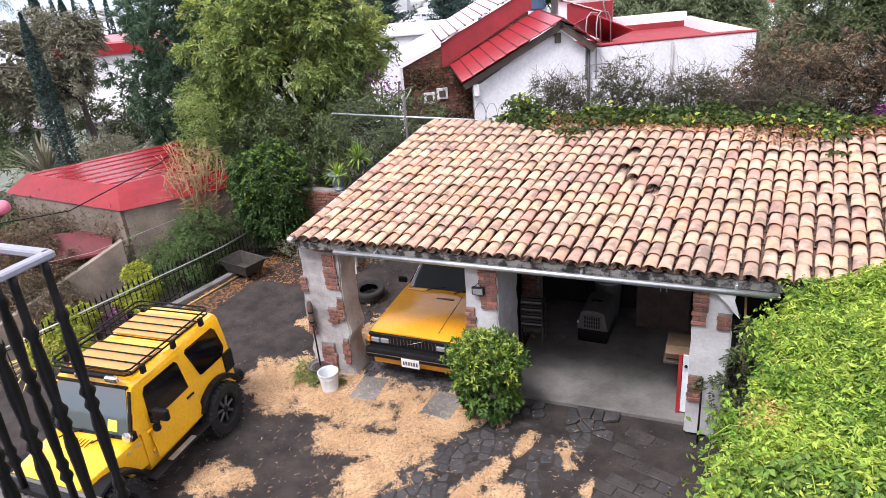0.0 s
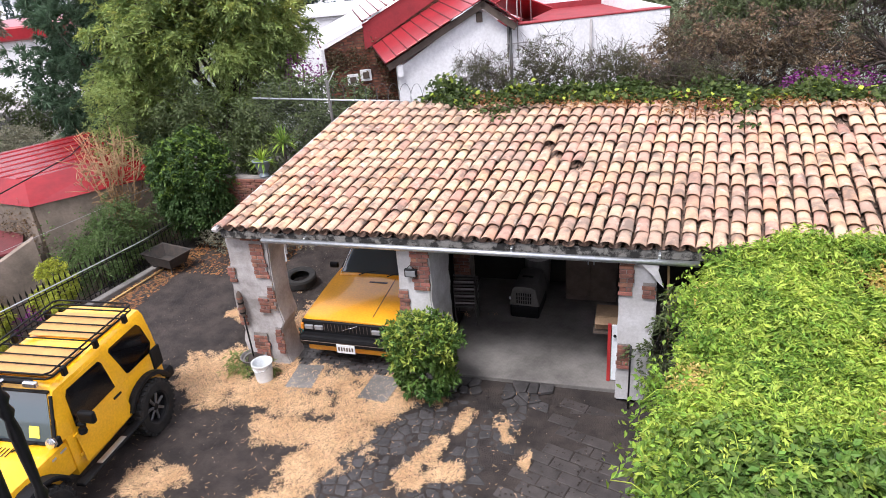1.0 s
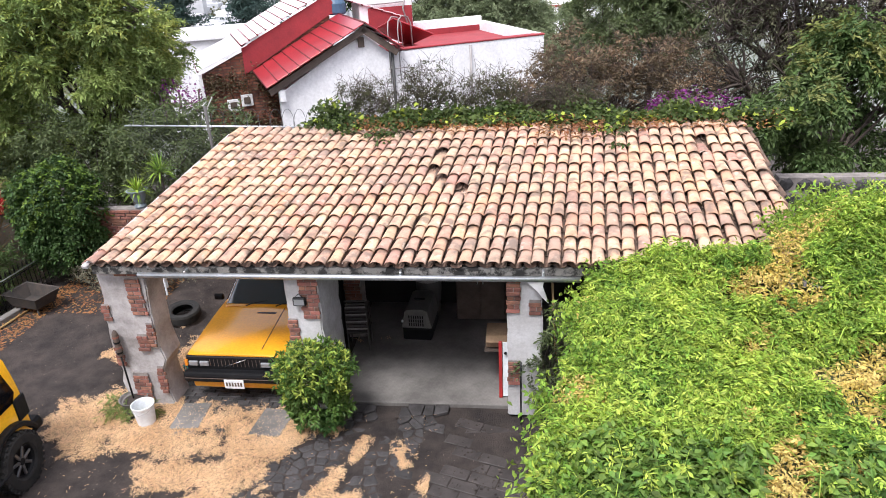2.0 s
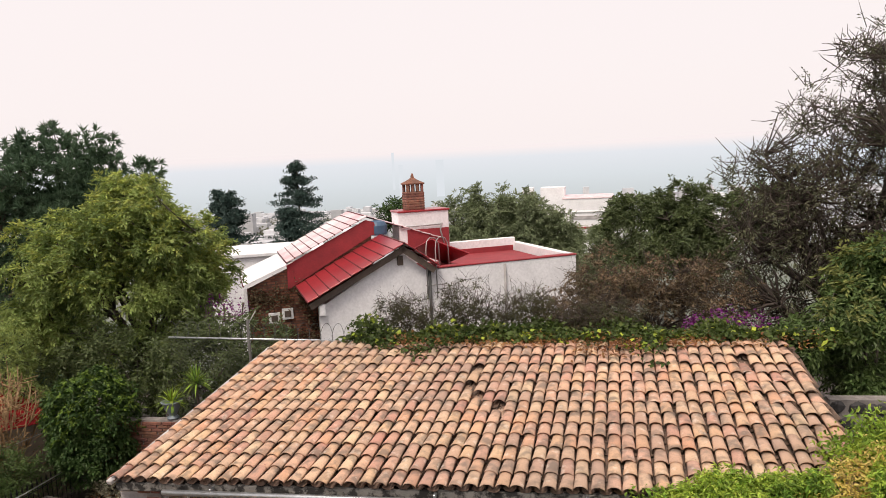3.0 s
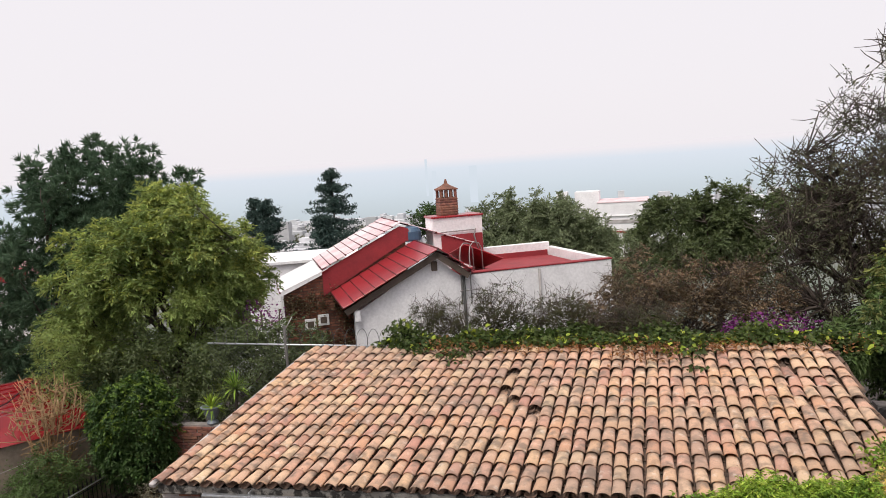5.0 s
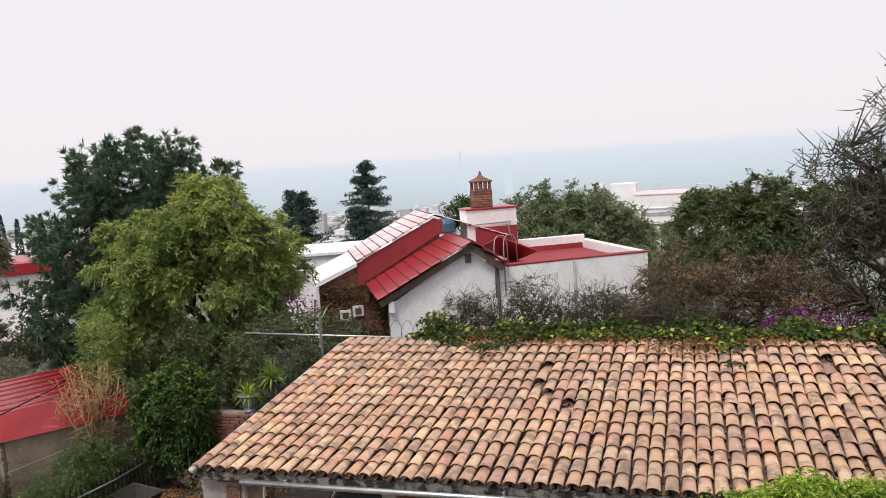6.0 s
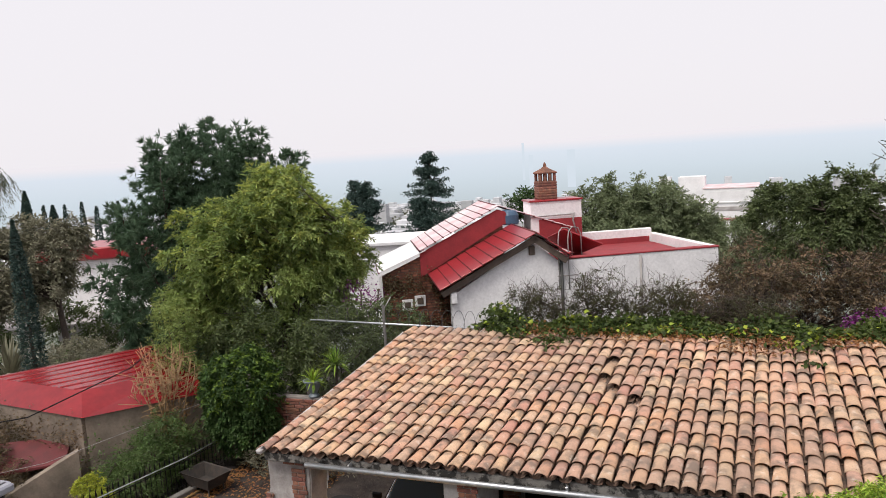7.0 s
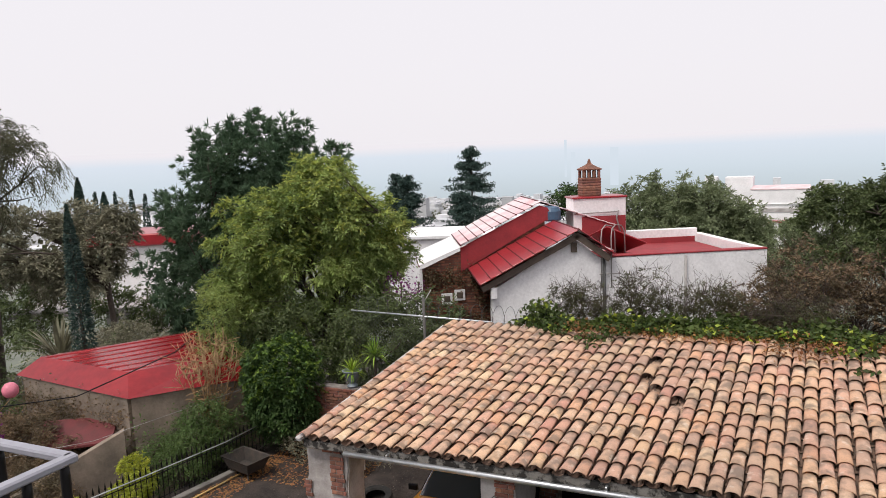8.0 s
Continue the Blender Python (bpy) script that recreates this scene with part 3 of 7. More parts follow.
def wavy_pillar(name, label, x0, x1, y0, y1, top, seed, wave=0.03, material=None):
    e = thing(name, label, "pillar", kind="structure")
    bm = bmesh.new()
    rs = random.Random(seed)
    rings = []
    n = 12
    for k in range(n + 1):
        z = top * k / n
        d = [wave * rs.uniform(-1, 1) for _ in range(4)]
        pts = [(x0 + d[0], y0), (x1 + d[1], y0), (x1 + d[1], y1), (x0 + d[0], y1)]
        rings.append([bm.verts.new((px, py + d[2] * 0.3, z)) for px, py in pts])
    for a, b in zip(rings, rings[1:]):
        for i in range(4):
            bm.faces.new((a[i], a[(i + 1) % 4], b[(i + 1) % 4], b[i]))
    bm.faces.new(rings[0][::-1])
    bm.faces.new(rings[-1])
    bmesh.ops.recalc_face_normals(bm, faces=bm.faces)
    bmesh.ops.bevel(bm, geom=[ed for ed in bm.edges if abs(ed.verts[0].co.z - ed.verts[1].co.z) > 0.05], offset=0.02, segments=2, affect="EDGES")
    part("plaster", bm, material or M_PLASTER, e)
    return e


pil_l = wavy_pillar("pillar", "wavy plastered corner pillar with brick showing through", -6.2, -5.46, 8.5, 9.0, 2.5, 1, 0.05)
brick_patch(pil_l, -5.62, 8.478, 1.65, 0.22, 0.65, seed=1)
brick_patch(pil_l, -5.68, 8.478, 1.02, 0.16, 0.30, seed=2)
brick_patch(pil_l, -5.88, 8.478, 0.10, 0.24, 0.52, seed=3)
brick_patch(pil_l, -5.52, 8.470, 1.10, 0.10, 0.42, seed=31)
brick_patch(pil_l, -5.52, 8.470, 0.25, 0.10, 0.50, seed=32)
brick_patch(pil_l, -6.14, 8.470, 1.55, 0.10, 0.28, seed=33)
brick_patch(pil_l, -5.70, 8.474, 2.30, 0.30, 0.16, seed=34)
brick_patch(pil_l, -6.12, 8.470, 0.75, 0.10, 0.36, seed=35)
pil_m = wavy_pillar("pillar", "plastered middle pillar with bare brick corner", -3.36, -2.86, 8.5, 9.5, 2.5, 2, 0.012, M_CHALK)
brick_patch(pil_m, -2.99, 8.484, 1.62, 0.24, 0.75, seed=4)
brick_patch(pil_m, -3.29, 8.484, 1.0, 0.14, 0.62, seed=5)
pil_r = wavy_pillar("pillar", "whitewashed pillar with brick corners", -0.19, 0.30, 8.5, 9.0, 2.5, 3, 0.012, M_CHALK)
brick_patch(pil_r, -0.10, 8.484, 1.75, 0.16, 0.55, seed=6)
brick_patch(pil_r, 0.2, 8.484, 1.72, 0.16, 0.24, seed=7)
brick_patch(pil_r, -0.10, 8.484, 0.55, 0.16, 0.42, seed=8)

# ---- neighbour's house ----
HO, HA = Vector((-6.32, 17.67, 0)), 27.0
house = thing("house", "white rendered house with red sealed roofs and brick end", "house", HO, turn=HA)


def slab_part(name, pts, thick, material, parent, label=""):
    """A plate with the outline pts (a planar loop, seen from above anticlockwise), hanging down by thick."""
    n = len(pts)
    V = [Vector(p) for p in pts] + [Vector(p) - Vector((0, 0, thick)) for p in pts]
    F = [tuple(range(n)), tuple(range(2 * n - 1, n - 1, -1))] + [(i, i + n, (i + 1) % n + n, (i + 1) % n) for i in range(n)]
    return put(name, mesh_of(name, V, F, material), parent, None, label)


def prism(name, outline, y0, y1, material, parent, label=""):
    """An outline of (x, z) drawn out from y0 to y1."""
    n = len(outline)
    V = [(x, y0, z) for x, z in outline] + [(x, y1, z) for x, z in outline]
    F = [tuple(range(n)), tuple(range(2 * n - 1, n - 1, -1))] + [(i, i + n, (i + 1) % n + n, (i + 1) % n) for i in range(n)]
    bm = bmesh.new()
    vs = [bm.verts.new(v) for v in V]
    for f in F:
        bm.faces.new([vs[i] for i in f])
    return part(name, bm, material, parent, label)


B = -4.5
prism("gable_wall", [(0, B), (3.15, B), (3.15, 3.66), (2.3, 4.30), (0.0, 2.96)], 0, 0.25, M_WHITEWALL, house, "white limewashed gable wall")
prism("wing_wall", [(3.15, B), (7.78, B), (7.78, 3.78), (3.15, 3.72)], 0.02, 0.24, M_WHITEWALL, house, "white limewashed wall of the flat-roofed wing")
prism("brick_wall", [(-1.78, B), (2.3, B), (2.1, 4.85), (-1.78, 3.2)], 2.72, 2.95, M_BRICKWALL, house, "old dark brick end wall overgrown with creeper")
prism("red_face", [(-0.55, 3.12), (2.12, 4.58), (2.35, 4.6), (2.2, 4.98), (1.95, 5.06), (-0.55, 3.86)], 2.66, 2.72, M_REDWALL, house, "dark red sealed wall face")


# dark red tube draws each sheet joint with the shadow of its edge
M_SEAMSHADOW = mat("seam_shadow", (0.13, 0.018, 0.022), rough=0.6, bump=0.1)


def slatted(name, a, b, y0, y1, n, material, parent, label="", thick=0.05):
    """A roof slope from a=(x, z) up to b, in n overlapping sheets laid from y0 to y1."""
    e = new(name)
    e.parent = parent
    tagged(e, label)
    d = Vector((b[0] - a[0], 0, b[1] - a[1]))
    L = d.length / n
    ang = -math.degrees(math.atan2(d.z, d.x))
    for k in range(n):
        p = Vector((a[0], 0, a[1])) + d * (k / n)
        bm = bm_box(L * 1.12, y1 - y0, 0.03, (L * 0.56, 0, 0), 0.008)
        part("sheet", bm, material, e, "", pose(p.x, (y0 + y1) / 2, p.z + 0.05, 0, ang + (3.0 if d.z * d.x > 0 else -3.0), 0))
        q = p + d.normalized() * 0.0
        tubes("seam", [([(q.x, y0 - 0.01, q.z + 0.055), (q.x, y1, q.z + 0.055)], 0.03)], M_SEAMSHADOW, e, seg=5)
    return e


slatted("lower_roof", (-0.32, 3.15), (2.38, 4.52), -0.28, 2.66, 9, M_REDROOF, house, "bright red overlapping metal roof sheets")
slatted("lower_roof_back", (2.38, 4.52), (3.35, 3.80), -0.28, 2.9, 3, M_REDROOF, house)
slatted("white_roof_end", (-1.85, 3.30), (-0.55, 3.90), 2.6, 5.8, 1, M_WHITEWALL, house, "white painted lower end of the upper roof")
slatted("upper_roof", (-0.55, 3.90), (1.95, 5.12), 2.6, 5.8, 10, M_PINK, house, "faded pink and white roof sheets")
slatted("upper_roof_back", (1.95, 5.12), (4.4, 4.25), 2.9, 5.8, 8, M_PINK, house)
part("corner_post", bm_box(0.09, 0.09, 8.0, (-1.80, 2.68, -4.75), 0.01), M_WHITEWALL, house, "white corner trim")
part("eave_block", bm_box(0.16, 0.14, 0.32, (0.06, -0.09, 2.78), 0.012), M_WHITEWALL, house)
for (ax, az), (bx, bz) in (((-0.3, 3.12), (2.38, 4.48)), ((2.38, 4.48), (3.3, 3.78))):
    d = Vector((bx - ax, 0, bz - az))
    bm = bm_box(d.length, 0.05, 0.17, (d.length / 2, 0, -0.16), 0.006)
    part("barge_board", bm, M_WOOD_DARK, house, "weathered dark barge board", pose(ax, -0.16, az, 0, -math.degrees(math.atan2(d.z, d.x)), 0))
part("soffit", bm_box(0.16, 0.10, 0.26, (2.3, -0.02, 3.94), 0.01), M_WOOD_DARK, house, "small dark attic vent")
for vx, vz in ((-1.02, 2.28), (-0.62, 2.38)):
    v = part("brick_vent", bm_box(0.34, 0.06, 0.34, (vx, 2.70, vz - 0.17), 0.01), M_WHITEWALL, house, "white framed square vent")
    part("vent_hole", bm_box(0.19, 0.05, 0.19, (vx, 2.675, vz - 0.095), 0.005), M_WOOD_DARK, v)
part("wing_roof", bm_box(4.1, 4.0, 0.12, (5.45, 2.2, 3.40)), M_REDWALL, house, "flat dark red sealed roof")
part("parapet_front", bm_box(4.66, 0.26, 0.05, (5.48, 0.13, 3.745), 0.015), M_REDWALL, house, "red sealed coping")
part("parapet_back", bm_box(4.2, 0.2, 0.55, (5.5, 4.2, 3.42), 0.02), M_WHITEWALL, house)
part("parapet_back_skirt", bm_box(4.0, 0.03, 0.2, (5.5, 4.085, 3.5), 0.005), M_REDWALL, house)
part("parapet_side", bm_box(0.2, 4.1, 0.38, (7.67, 2.2, 3.42), 0.02), M_WHITEWALL, house)
part("wing_side_wall", bm_box(0.2, 4.0, 8, (7.66, 2.2, -4.58)), M_WHITEWALL, house)
part("hip_sheet", bm_box(1.3, 1.7, 0.04, (0, 0, 0), 0.01), M_REDROOF, house, "", pose(4.05, 1.9, 3.95, -18, 24, 0))
block = part("chimney_block", bm_box(1.68, 0.95, 2.2, (3.93, 3.45, 2.99), 0.015), M_WHITEWALL, house, "white rendered chimney block with red edge")
part("block_cap", bm_box(1.76, 1.03, 0.06, (3.93, 3.45, 5.18), 0.015), M_REDROOF, house)
part("block_skirt", bm_box(1.4, 0.03, 0.62, (4.05, 2.955, 4.0), 0.005), M_REDWALL, house)
part("stack", bm_box(0.58, 0.58, 0.58, (3.74, 3.45, 5.24), 0.01), M_BRICK, house, "small brick chimney stack")
for k in range(7):
    part("course", bm_box(0.60, 0.60, 0.055, (3.74, 3.45, 5.26 + 0.08 * k), 0.008), M_BRICK, house)
for dx in (-0.24, -0.08, 0.08, 0.24):
    for dy in (-0.24, 0.24):
        part("pier", bm_box(0.08, 0.1, 0.26, (3.74 + dx, 3.45 + dy, 5.82), 0.006), M_BRICK, house)
part("stack_cap", bm_lathe([(0.44, 6.06), (0.45, 6.1), (0.30, 6.16), (0.16, 6.22), (0.07, 6.28), (0.05, 6.36), (0.02, 6.42)], 4), M_BRICKDARK, house, "tiered clay chimney cap",
     Matrix.Translation((3.74, 3.45, 0)) @ pose(0, 0, 0, 0, 0, 45))
part("water_tank", bm_lathe([(0.30, 0), (0.33, 0.05), (0.33, 0.3), (0.26, 0.42), (0.1, 0.46)], 18), mat("blue_tank", (0.06, 0.12, 0.20), rough=0.5, bump=0), house, "blue round water tank", pose(2.35, 2.95, 4.55))
M_PIPE = mat("grey_pipe", (0.35, 0.33, 0.32), rough=0.6, bump=0)
tubes("downpipe", [([(5.43, -0.04, 3.7), (5.43, -0.04, -3)], 0.035)], M_PIPE, house)
tubes("wall_pipe", [([(3.13, -0.05, 3.78), (3.13, -0.05, -3)], 0.04)], mat("black_pipe", (0.04, 0.04, 0.04), rough=0.6, bump=0), house)
for k, x0 in enumerate((3.06, 3.34)):
    tubes("roof_cable", [([(x0, -0.03, 2.9), (x0, -0.02, 4.3), (x0 + 0.05, 0.05, 4.52), (x0 + 0.18, 0.15, 4.62), (x0 + 0.38, 0.25, 4.58), (x0 + 0.48, 0.3, 4.4), (x0 + 0.5, 0.32, 3.75)], 0.016)], M_PIPE, house, seg=6)
part("pipe_bracket", bm_box(0.6, 0.03, 0.03, (3.3, -0.05, 3.28), 0.006), M_PIPE, house)
tubes("block_conduit", [([(3.1, 2.93, 4.72), (4.5, 2.93, 4.74)], 0.02), ([(4.52, 2.93, 4.78), (4.45, 2.92, 4.55), (4.56, 2.9, 4.1)], 0.025)], M_PIPE, house)

rs = np.random.default_rng(77)
cl = []
for k in range(130):
    x, z = rs.uniform(-1.75, 0.6), rs.uniform(0.8, 3.3)
    if z < 3.3 + 0.45 * (x + 1.2) and not (-1.42 < x < -0.22 and 1.95 < z < 2.75):
        cl.append(np.array([x, 2.67, z]) + rs.normal(size=(34, 3)) * [0.13, 0.02, 0.13])
put("wall_creeper", leaf_mesh("wall_creeper", np.concatenate(cl), 0.07, M_L_DRY, aspect=0.8, up=0.1, rs=rs), house, None, "dry brown creeper on the brick")

# white flat roofs and houses farther down the slope
far_white = thing("flat_roof_house", "low white flat-roofed building behind the trees", "building", (-15.5, 35.5, 0), turn=20)
part("wall", bm_box(6, 5, 6, (0, 2.5, -3.8)), M_WHITEWALL, far_white)
part("roof", bm_box(6.3, 5.3, 0.18, (0, 2.5, 2.2), 0.02), M_WHITEWALL, far_white)
far_b = thing("apartment_building", "white stepped apartment building with red parapets", "building", (2.8, 70, 0), turn=-4)
part("wall", bm_box(4.9, 7, 14, (0.5, 3.5, -11.35)), M_WHITEWALL, far_b)
part("roof", bm_box(5.0, 7.1, 0.12, (0.5, 3.5, 2.63), 0.02), M_PINK, far_b, "weathered pale red flat roof")
part("tower", bm_box(2.5, 3, 6, (-3.25, 5.5, -2.3)), M_WHITEWALL, far_b)
part("tower", bm_box(1.1, 2, 6, (-6.0, 6.5, -2.3)), M_WHITEWALL, far_b)
part("ledge", bm_box(5.1, 0.4, 0.2, (0.5, 0.1, -0.35), 0.02), M_REDWALL, far_b)
part("ledge", bm_box(5.1, 0.4, 0.12, (0.5, 0.1, 1.3), 0.02), M_WHITEWALL, far_b)
part("window_band", bm_box(3.6, 0.06, 0.35, (0.5, -0.02, 0.6), 0.01), M_PLASTER, far_b)
villa = thing("villa", "white villa with red roof and arched porch among trees", "building", (-35.5, 34, 0), turn=30)
part("wall", bm_box(6, 5, 5.8, (0, 2.5, -4)), M_WHITEWALL, villa)
part("roof", bm_box(6.6, 5.6, 0.8, (-0.5, 2.5, 1.8), 0.1), M_REDROOF, villa)
part("window", bm_box(0.9, 0.1, 1.2, (1.6, -0.02, -0.6), 0.01), M_WOOD_DARK, villa)
for k in range(4):
    part("column", bm_box(0.4, 0.4, 2.6, (-6 + 2.1 * k, -3, -4.5), 0.03), M_WHITEWALL, villa)
part("porch_roof", bm_box(9, 4, 0.35, (-3, -1.5, -1.9), 0.04), M_PLASTER, villa)

# ---- red-roofed shed on the lower side ----
shed = thing("shed", "low tan shed with glossy red hipped sheet roof", "shed")
SA, SB, SC, SD = (-16.9, 11.45), (-12.5, 10.9), (-10.6, 13.1), (-14.2, 16.2)
TA, TB, TC, TD = (-16.6, 11.95), (-13.15, 11.55), (-11.9, 13.4), (-14.4, 15.3)
ZE, ZT = 1.62, 1.98
roofpts = [(*p, ZE) for p in (SA, SB, SC, SD)] + [(*p, ZT) for p in (TA, TB, TC, TD)]
M_SHEDROOF = mat("glossy_red_sheet", (0.26, 0.016, 0.02), (0.19, 0.013, 0.017), rough=0.24, scale=1.2, fine=9, bump=0.2, spec=0.3)
part_faces = [(0, 1, 5, 4), (1, 2, 6, 5), (2, 3, 7, 6), (3, 0, 4, 7), (4, 5, 6, 7), (3, 2, 1, 0)]
put("roof", mesh_of("roof", roofpts, part_faces, M_SHEDROOF), shed, None, "glossy red sheet roof, wet and reflecting")
ta, tb, tc, td = (Vector((*p, ZT)) for p in (TA, TB, TC, TD))
for k in range(7):
    f = (k + 0.5) / 7
    tubes("rib", [([ta.lerp(tb, f), td.lerp(tc, f)], 0.022)], M_SHEDROOF, shed, seg=6)
inset = lambda p, q: (p[0] * 0.93 + q[0] * 0.07, p[1] * 0.93 + q[1] * 0.07)
cen = (-13.6, 12.9)
wpts = [inset(p, cen) for p in (SA, SB, SC, SD)]
for k in range(4):
    p, q = wpts[k], wpts[(k + 1) % 4]
    L = math.hypot(q[0] - p[0], q[1] - p[1])
    part("wall", bm_box(L, 0.18, 4.2, (L / 2, 0, -2.6)), M_TAN, shed, "", pose(p[0], p[1], 0, 0, 0, math.degrees(math.atan2(q[1] - p[1], q[0] - p[0]))))
rs = np.random.default_rng(78)
cl = []
for k in range(150):
    f, z = rs.random() * 0.95, rs.uniform(-1.2, 1.35)
    p = np.array([SA[0] + (SB[0] - SA[0]) * f, SA[1] + (SB[1] - SA[1]) * f + 0.0, z])
    cl.append(p + [0.05, -0.02, 0] + rs.normal(size=(60, 3)) * [0.2, 0.05, 0.2])
put("wall_creeper", leaf_mesh("wall_creeper", np.concatenate(cl), 0.055, M_L_DRY, aspect=0.7, up=0.1, rs=rs), shed, None, "dry creeper hanging over the shed wall")
cl = []
for k in range(40):
    f, z = rs.random(), rs.uniform(-0.4, 1.0)
    p = np.array([SB[0] + (SC[0] - SB[0]) * f, SB[1] + (SC[1] - SB[1]) * f, z])
    cl.append(p + [0.06, -0.08, 0] + rs.normal(size=(40, 3)) * [0.14, 0.1, 0.2])
put("wall_vine", leaf_mesh("wall_vine", np.concatenate(cl), 0.055, M_L_MID, aspect=0.7, up=0.1, rs=rs), shed, None, "thin green vine on the shed wall")
side = thing("boundary_wall", "tan rendered boundary wall stepping down the slope", "wall", kind="structure")
prism_o = [(0, -2.6), (2.9, -2.6), (2.9, 0.95), (0.0, -0.35)]
n_wall = prism("wall", prism_o, -0.1, 0.1, M_TAN, side)
n_wall.matrix_basis = pose(-14.5, 8.6, 0, 0, 0, 49)
lean = thing("lean_to_roof", "small dull red lean-to roof below the shed", "roof")
slab_part("sheet", [(-14.3, 10.0, 0.55), (-12.75, 10.55, 0.75), (-13.3, 11.3, 1.0), (-15.3, 10.9, 0.8)], 0.05, mat("dull_red_sheet", (0.13, 0.02, 0.022), (0.09, 0.018, 0.018), rough=0.6, bump=0.2), lean)

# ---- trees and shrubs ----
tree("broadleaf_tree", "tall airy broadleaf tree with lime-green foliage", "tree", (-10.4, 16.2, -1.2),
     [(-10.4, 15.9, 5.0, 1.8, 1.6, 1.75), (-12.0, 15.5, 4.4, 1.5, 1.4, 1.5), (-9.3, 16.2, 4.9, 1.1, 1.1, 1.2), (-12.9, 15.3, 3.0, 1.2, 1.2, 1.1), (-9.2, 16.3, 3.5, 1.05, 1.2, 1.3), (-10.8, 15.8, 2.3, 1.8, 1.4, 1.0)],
     98000, 1500, 0.26, 0.125, M_L_LIME, M_BARK, 0.15, 2.0, 420, 11, droop=0.5, shell=0.4, aspect=0.34, lobes=170, lobe_r=0.42, per=9, spread=0.7, fresh=M_L_LIMELIT)
tree("pine_tree", "large dark pine with dense needle tufts", "tree", (-15.9, 19.4, -2.5),
     [(-15.1, 19.4, 6.5, 2.3, 1.8, 1.75), (-16.6, 19.0, 4.6, 2.5, 1.9, 1.5), (-17.2, 18.2, 2.8, 2.1, 1.5, 1.3), (-13.3, 20.0, 6.6, 1.3, 1.1, 1.1), (-16.2, 19.0, 1.2, 2.5, 1.8, 1.2), (-14.9, 19.4, 4.6, 2.0, 1.5, 1.8)],
     126000, 2800, 0.26, 0.25, M_L_PINE, M_BARK, 0.2, 4.5, 120, 12, aspect=0.13, shell=0.45, style="needle", lobes=260, lobe_r=0.5)
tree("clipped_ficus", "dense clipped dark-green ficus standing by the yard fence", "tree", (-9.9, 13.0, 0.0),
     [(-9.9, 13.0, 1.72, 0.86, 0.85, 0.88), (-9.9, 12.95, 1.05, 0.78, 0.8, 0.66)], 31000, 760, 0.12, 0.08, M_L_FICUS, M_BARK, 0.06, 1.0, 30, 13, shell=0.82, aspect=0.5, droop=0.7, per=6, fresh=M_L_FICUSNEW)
for k, (x, y, ztop, h, w, sd) in enumerate(((-21.2, 56.0, 7.75, 11, 4.6, 1), (-26.4, 54.0, 5.6, 10, 3.2, 2), (-27.6, 54.5, 5.2, 10, 2.8, 3), (-18.5, 46.5, 4.3, 8, 1.9, 4))):
    rs = np.random.default_rng(40 + sd)
    e = thing("conifer", "dark tiered conifer far down the slope", "tree", (x, y, ztop - h - 6), "far conifers")
    tubes("trunk", [([(0, 0, 0), (0, 0, h + 5.9)], [0.25, 0.03])], M_BARK, e)
    pts = []
    for t in range(26):
        f = t / 25
        r = w * (1 - f) ** 0.85 + 0.1
        z = 6 + h * f * 0.985
        for b in range(11):
            a = rs.uniform(0, 6.28)
            rr = r * rs.uniform(0.55, 1.3) + 0.25
            z += rs.normal() * 0.12
            s = rs.random(60) ** 0.7
            pts.append(np.stack([np.cos(a) * rr * s, np.sin(a) * rr * s, z - 0.3 * s * rr + 0.22 * s ** 3 * rr], 1) + rs.normal(size=(60, 3)) * [0.16, 0.16, 0.1])
    put("crown", leaf_mesh("crown", np.concatenate(pts), 0.3, M_L_CONIF, aspect=0.3, droop=0.5, rs=rs), e)
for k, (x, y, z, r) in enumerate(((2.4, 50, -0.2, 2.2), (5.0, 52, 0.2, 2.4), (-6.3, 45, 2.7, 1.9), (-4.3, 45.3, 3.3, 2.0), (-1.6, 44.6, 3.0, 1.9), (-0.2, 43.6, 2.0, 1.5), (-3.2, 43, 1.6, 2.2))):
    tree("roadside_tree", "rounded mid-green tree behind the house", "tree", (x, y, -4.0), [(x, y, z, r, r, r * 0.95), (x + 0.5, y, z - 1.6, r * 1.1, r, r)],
         17000, 420, 0.4, 0.25, M_L_HAZED, M_BARK, 0.16, z - 1, 60, 50 + k, "trees behind the house", droop=0.4, lobes=60, lobe_r=0.6, aspect=0.3, shell=0.4)
tree("broadleaf_tree", "broad dark-green tree beyond the wing roof", "tree", (5.6, 31.5, -3.5),
     [(4.0, 31.5, 3.7, 1.8, 1.8, 1.5), (6.2, 31.4, 4.1, 1.9, 1.8, 1.3), (8.0, 30.5, 3.9, 1.9, 1.8, 1.3), (5.2, 30.5, 2.2, 2.6, 2, 1.4)], 44000, 900, 0.3, 0.175, M_L_DARK, M_BARK, 0.2, 2.5, 60, 60, shell=0.35, lobes=110, lobe_r=0.5)
tree("palm_like_tree", "small bright green rounded tree behind the roof ridge", "tree", (-9.6, 42, -3),
     [(-9.6, 42, 3.9, 1.1, 1.1, 0.8)], 3500, 60, 0.35, 0.2, M_L_FICUS, M_BARK, 0.1, 3, 14, 61)
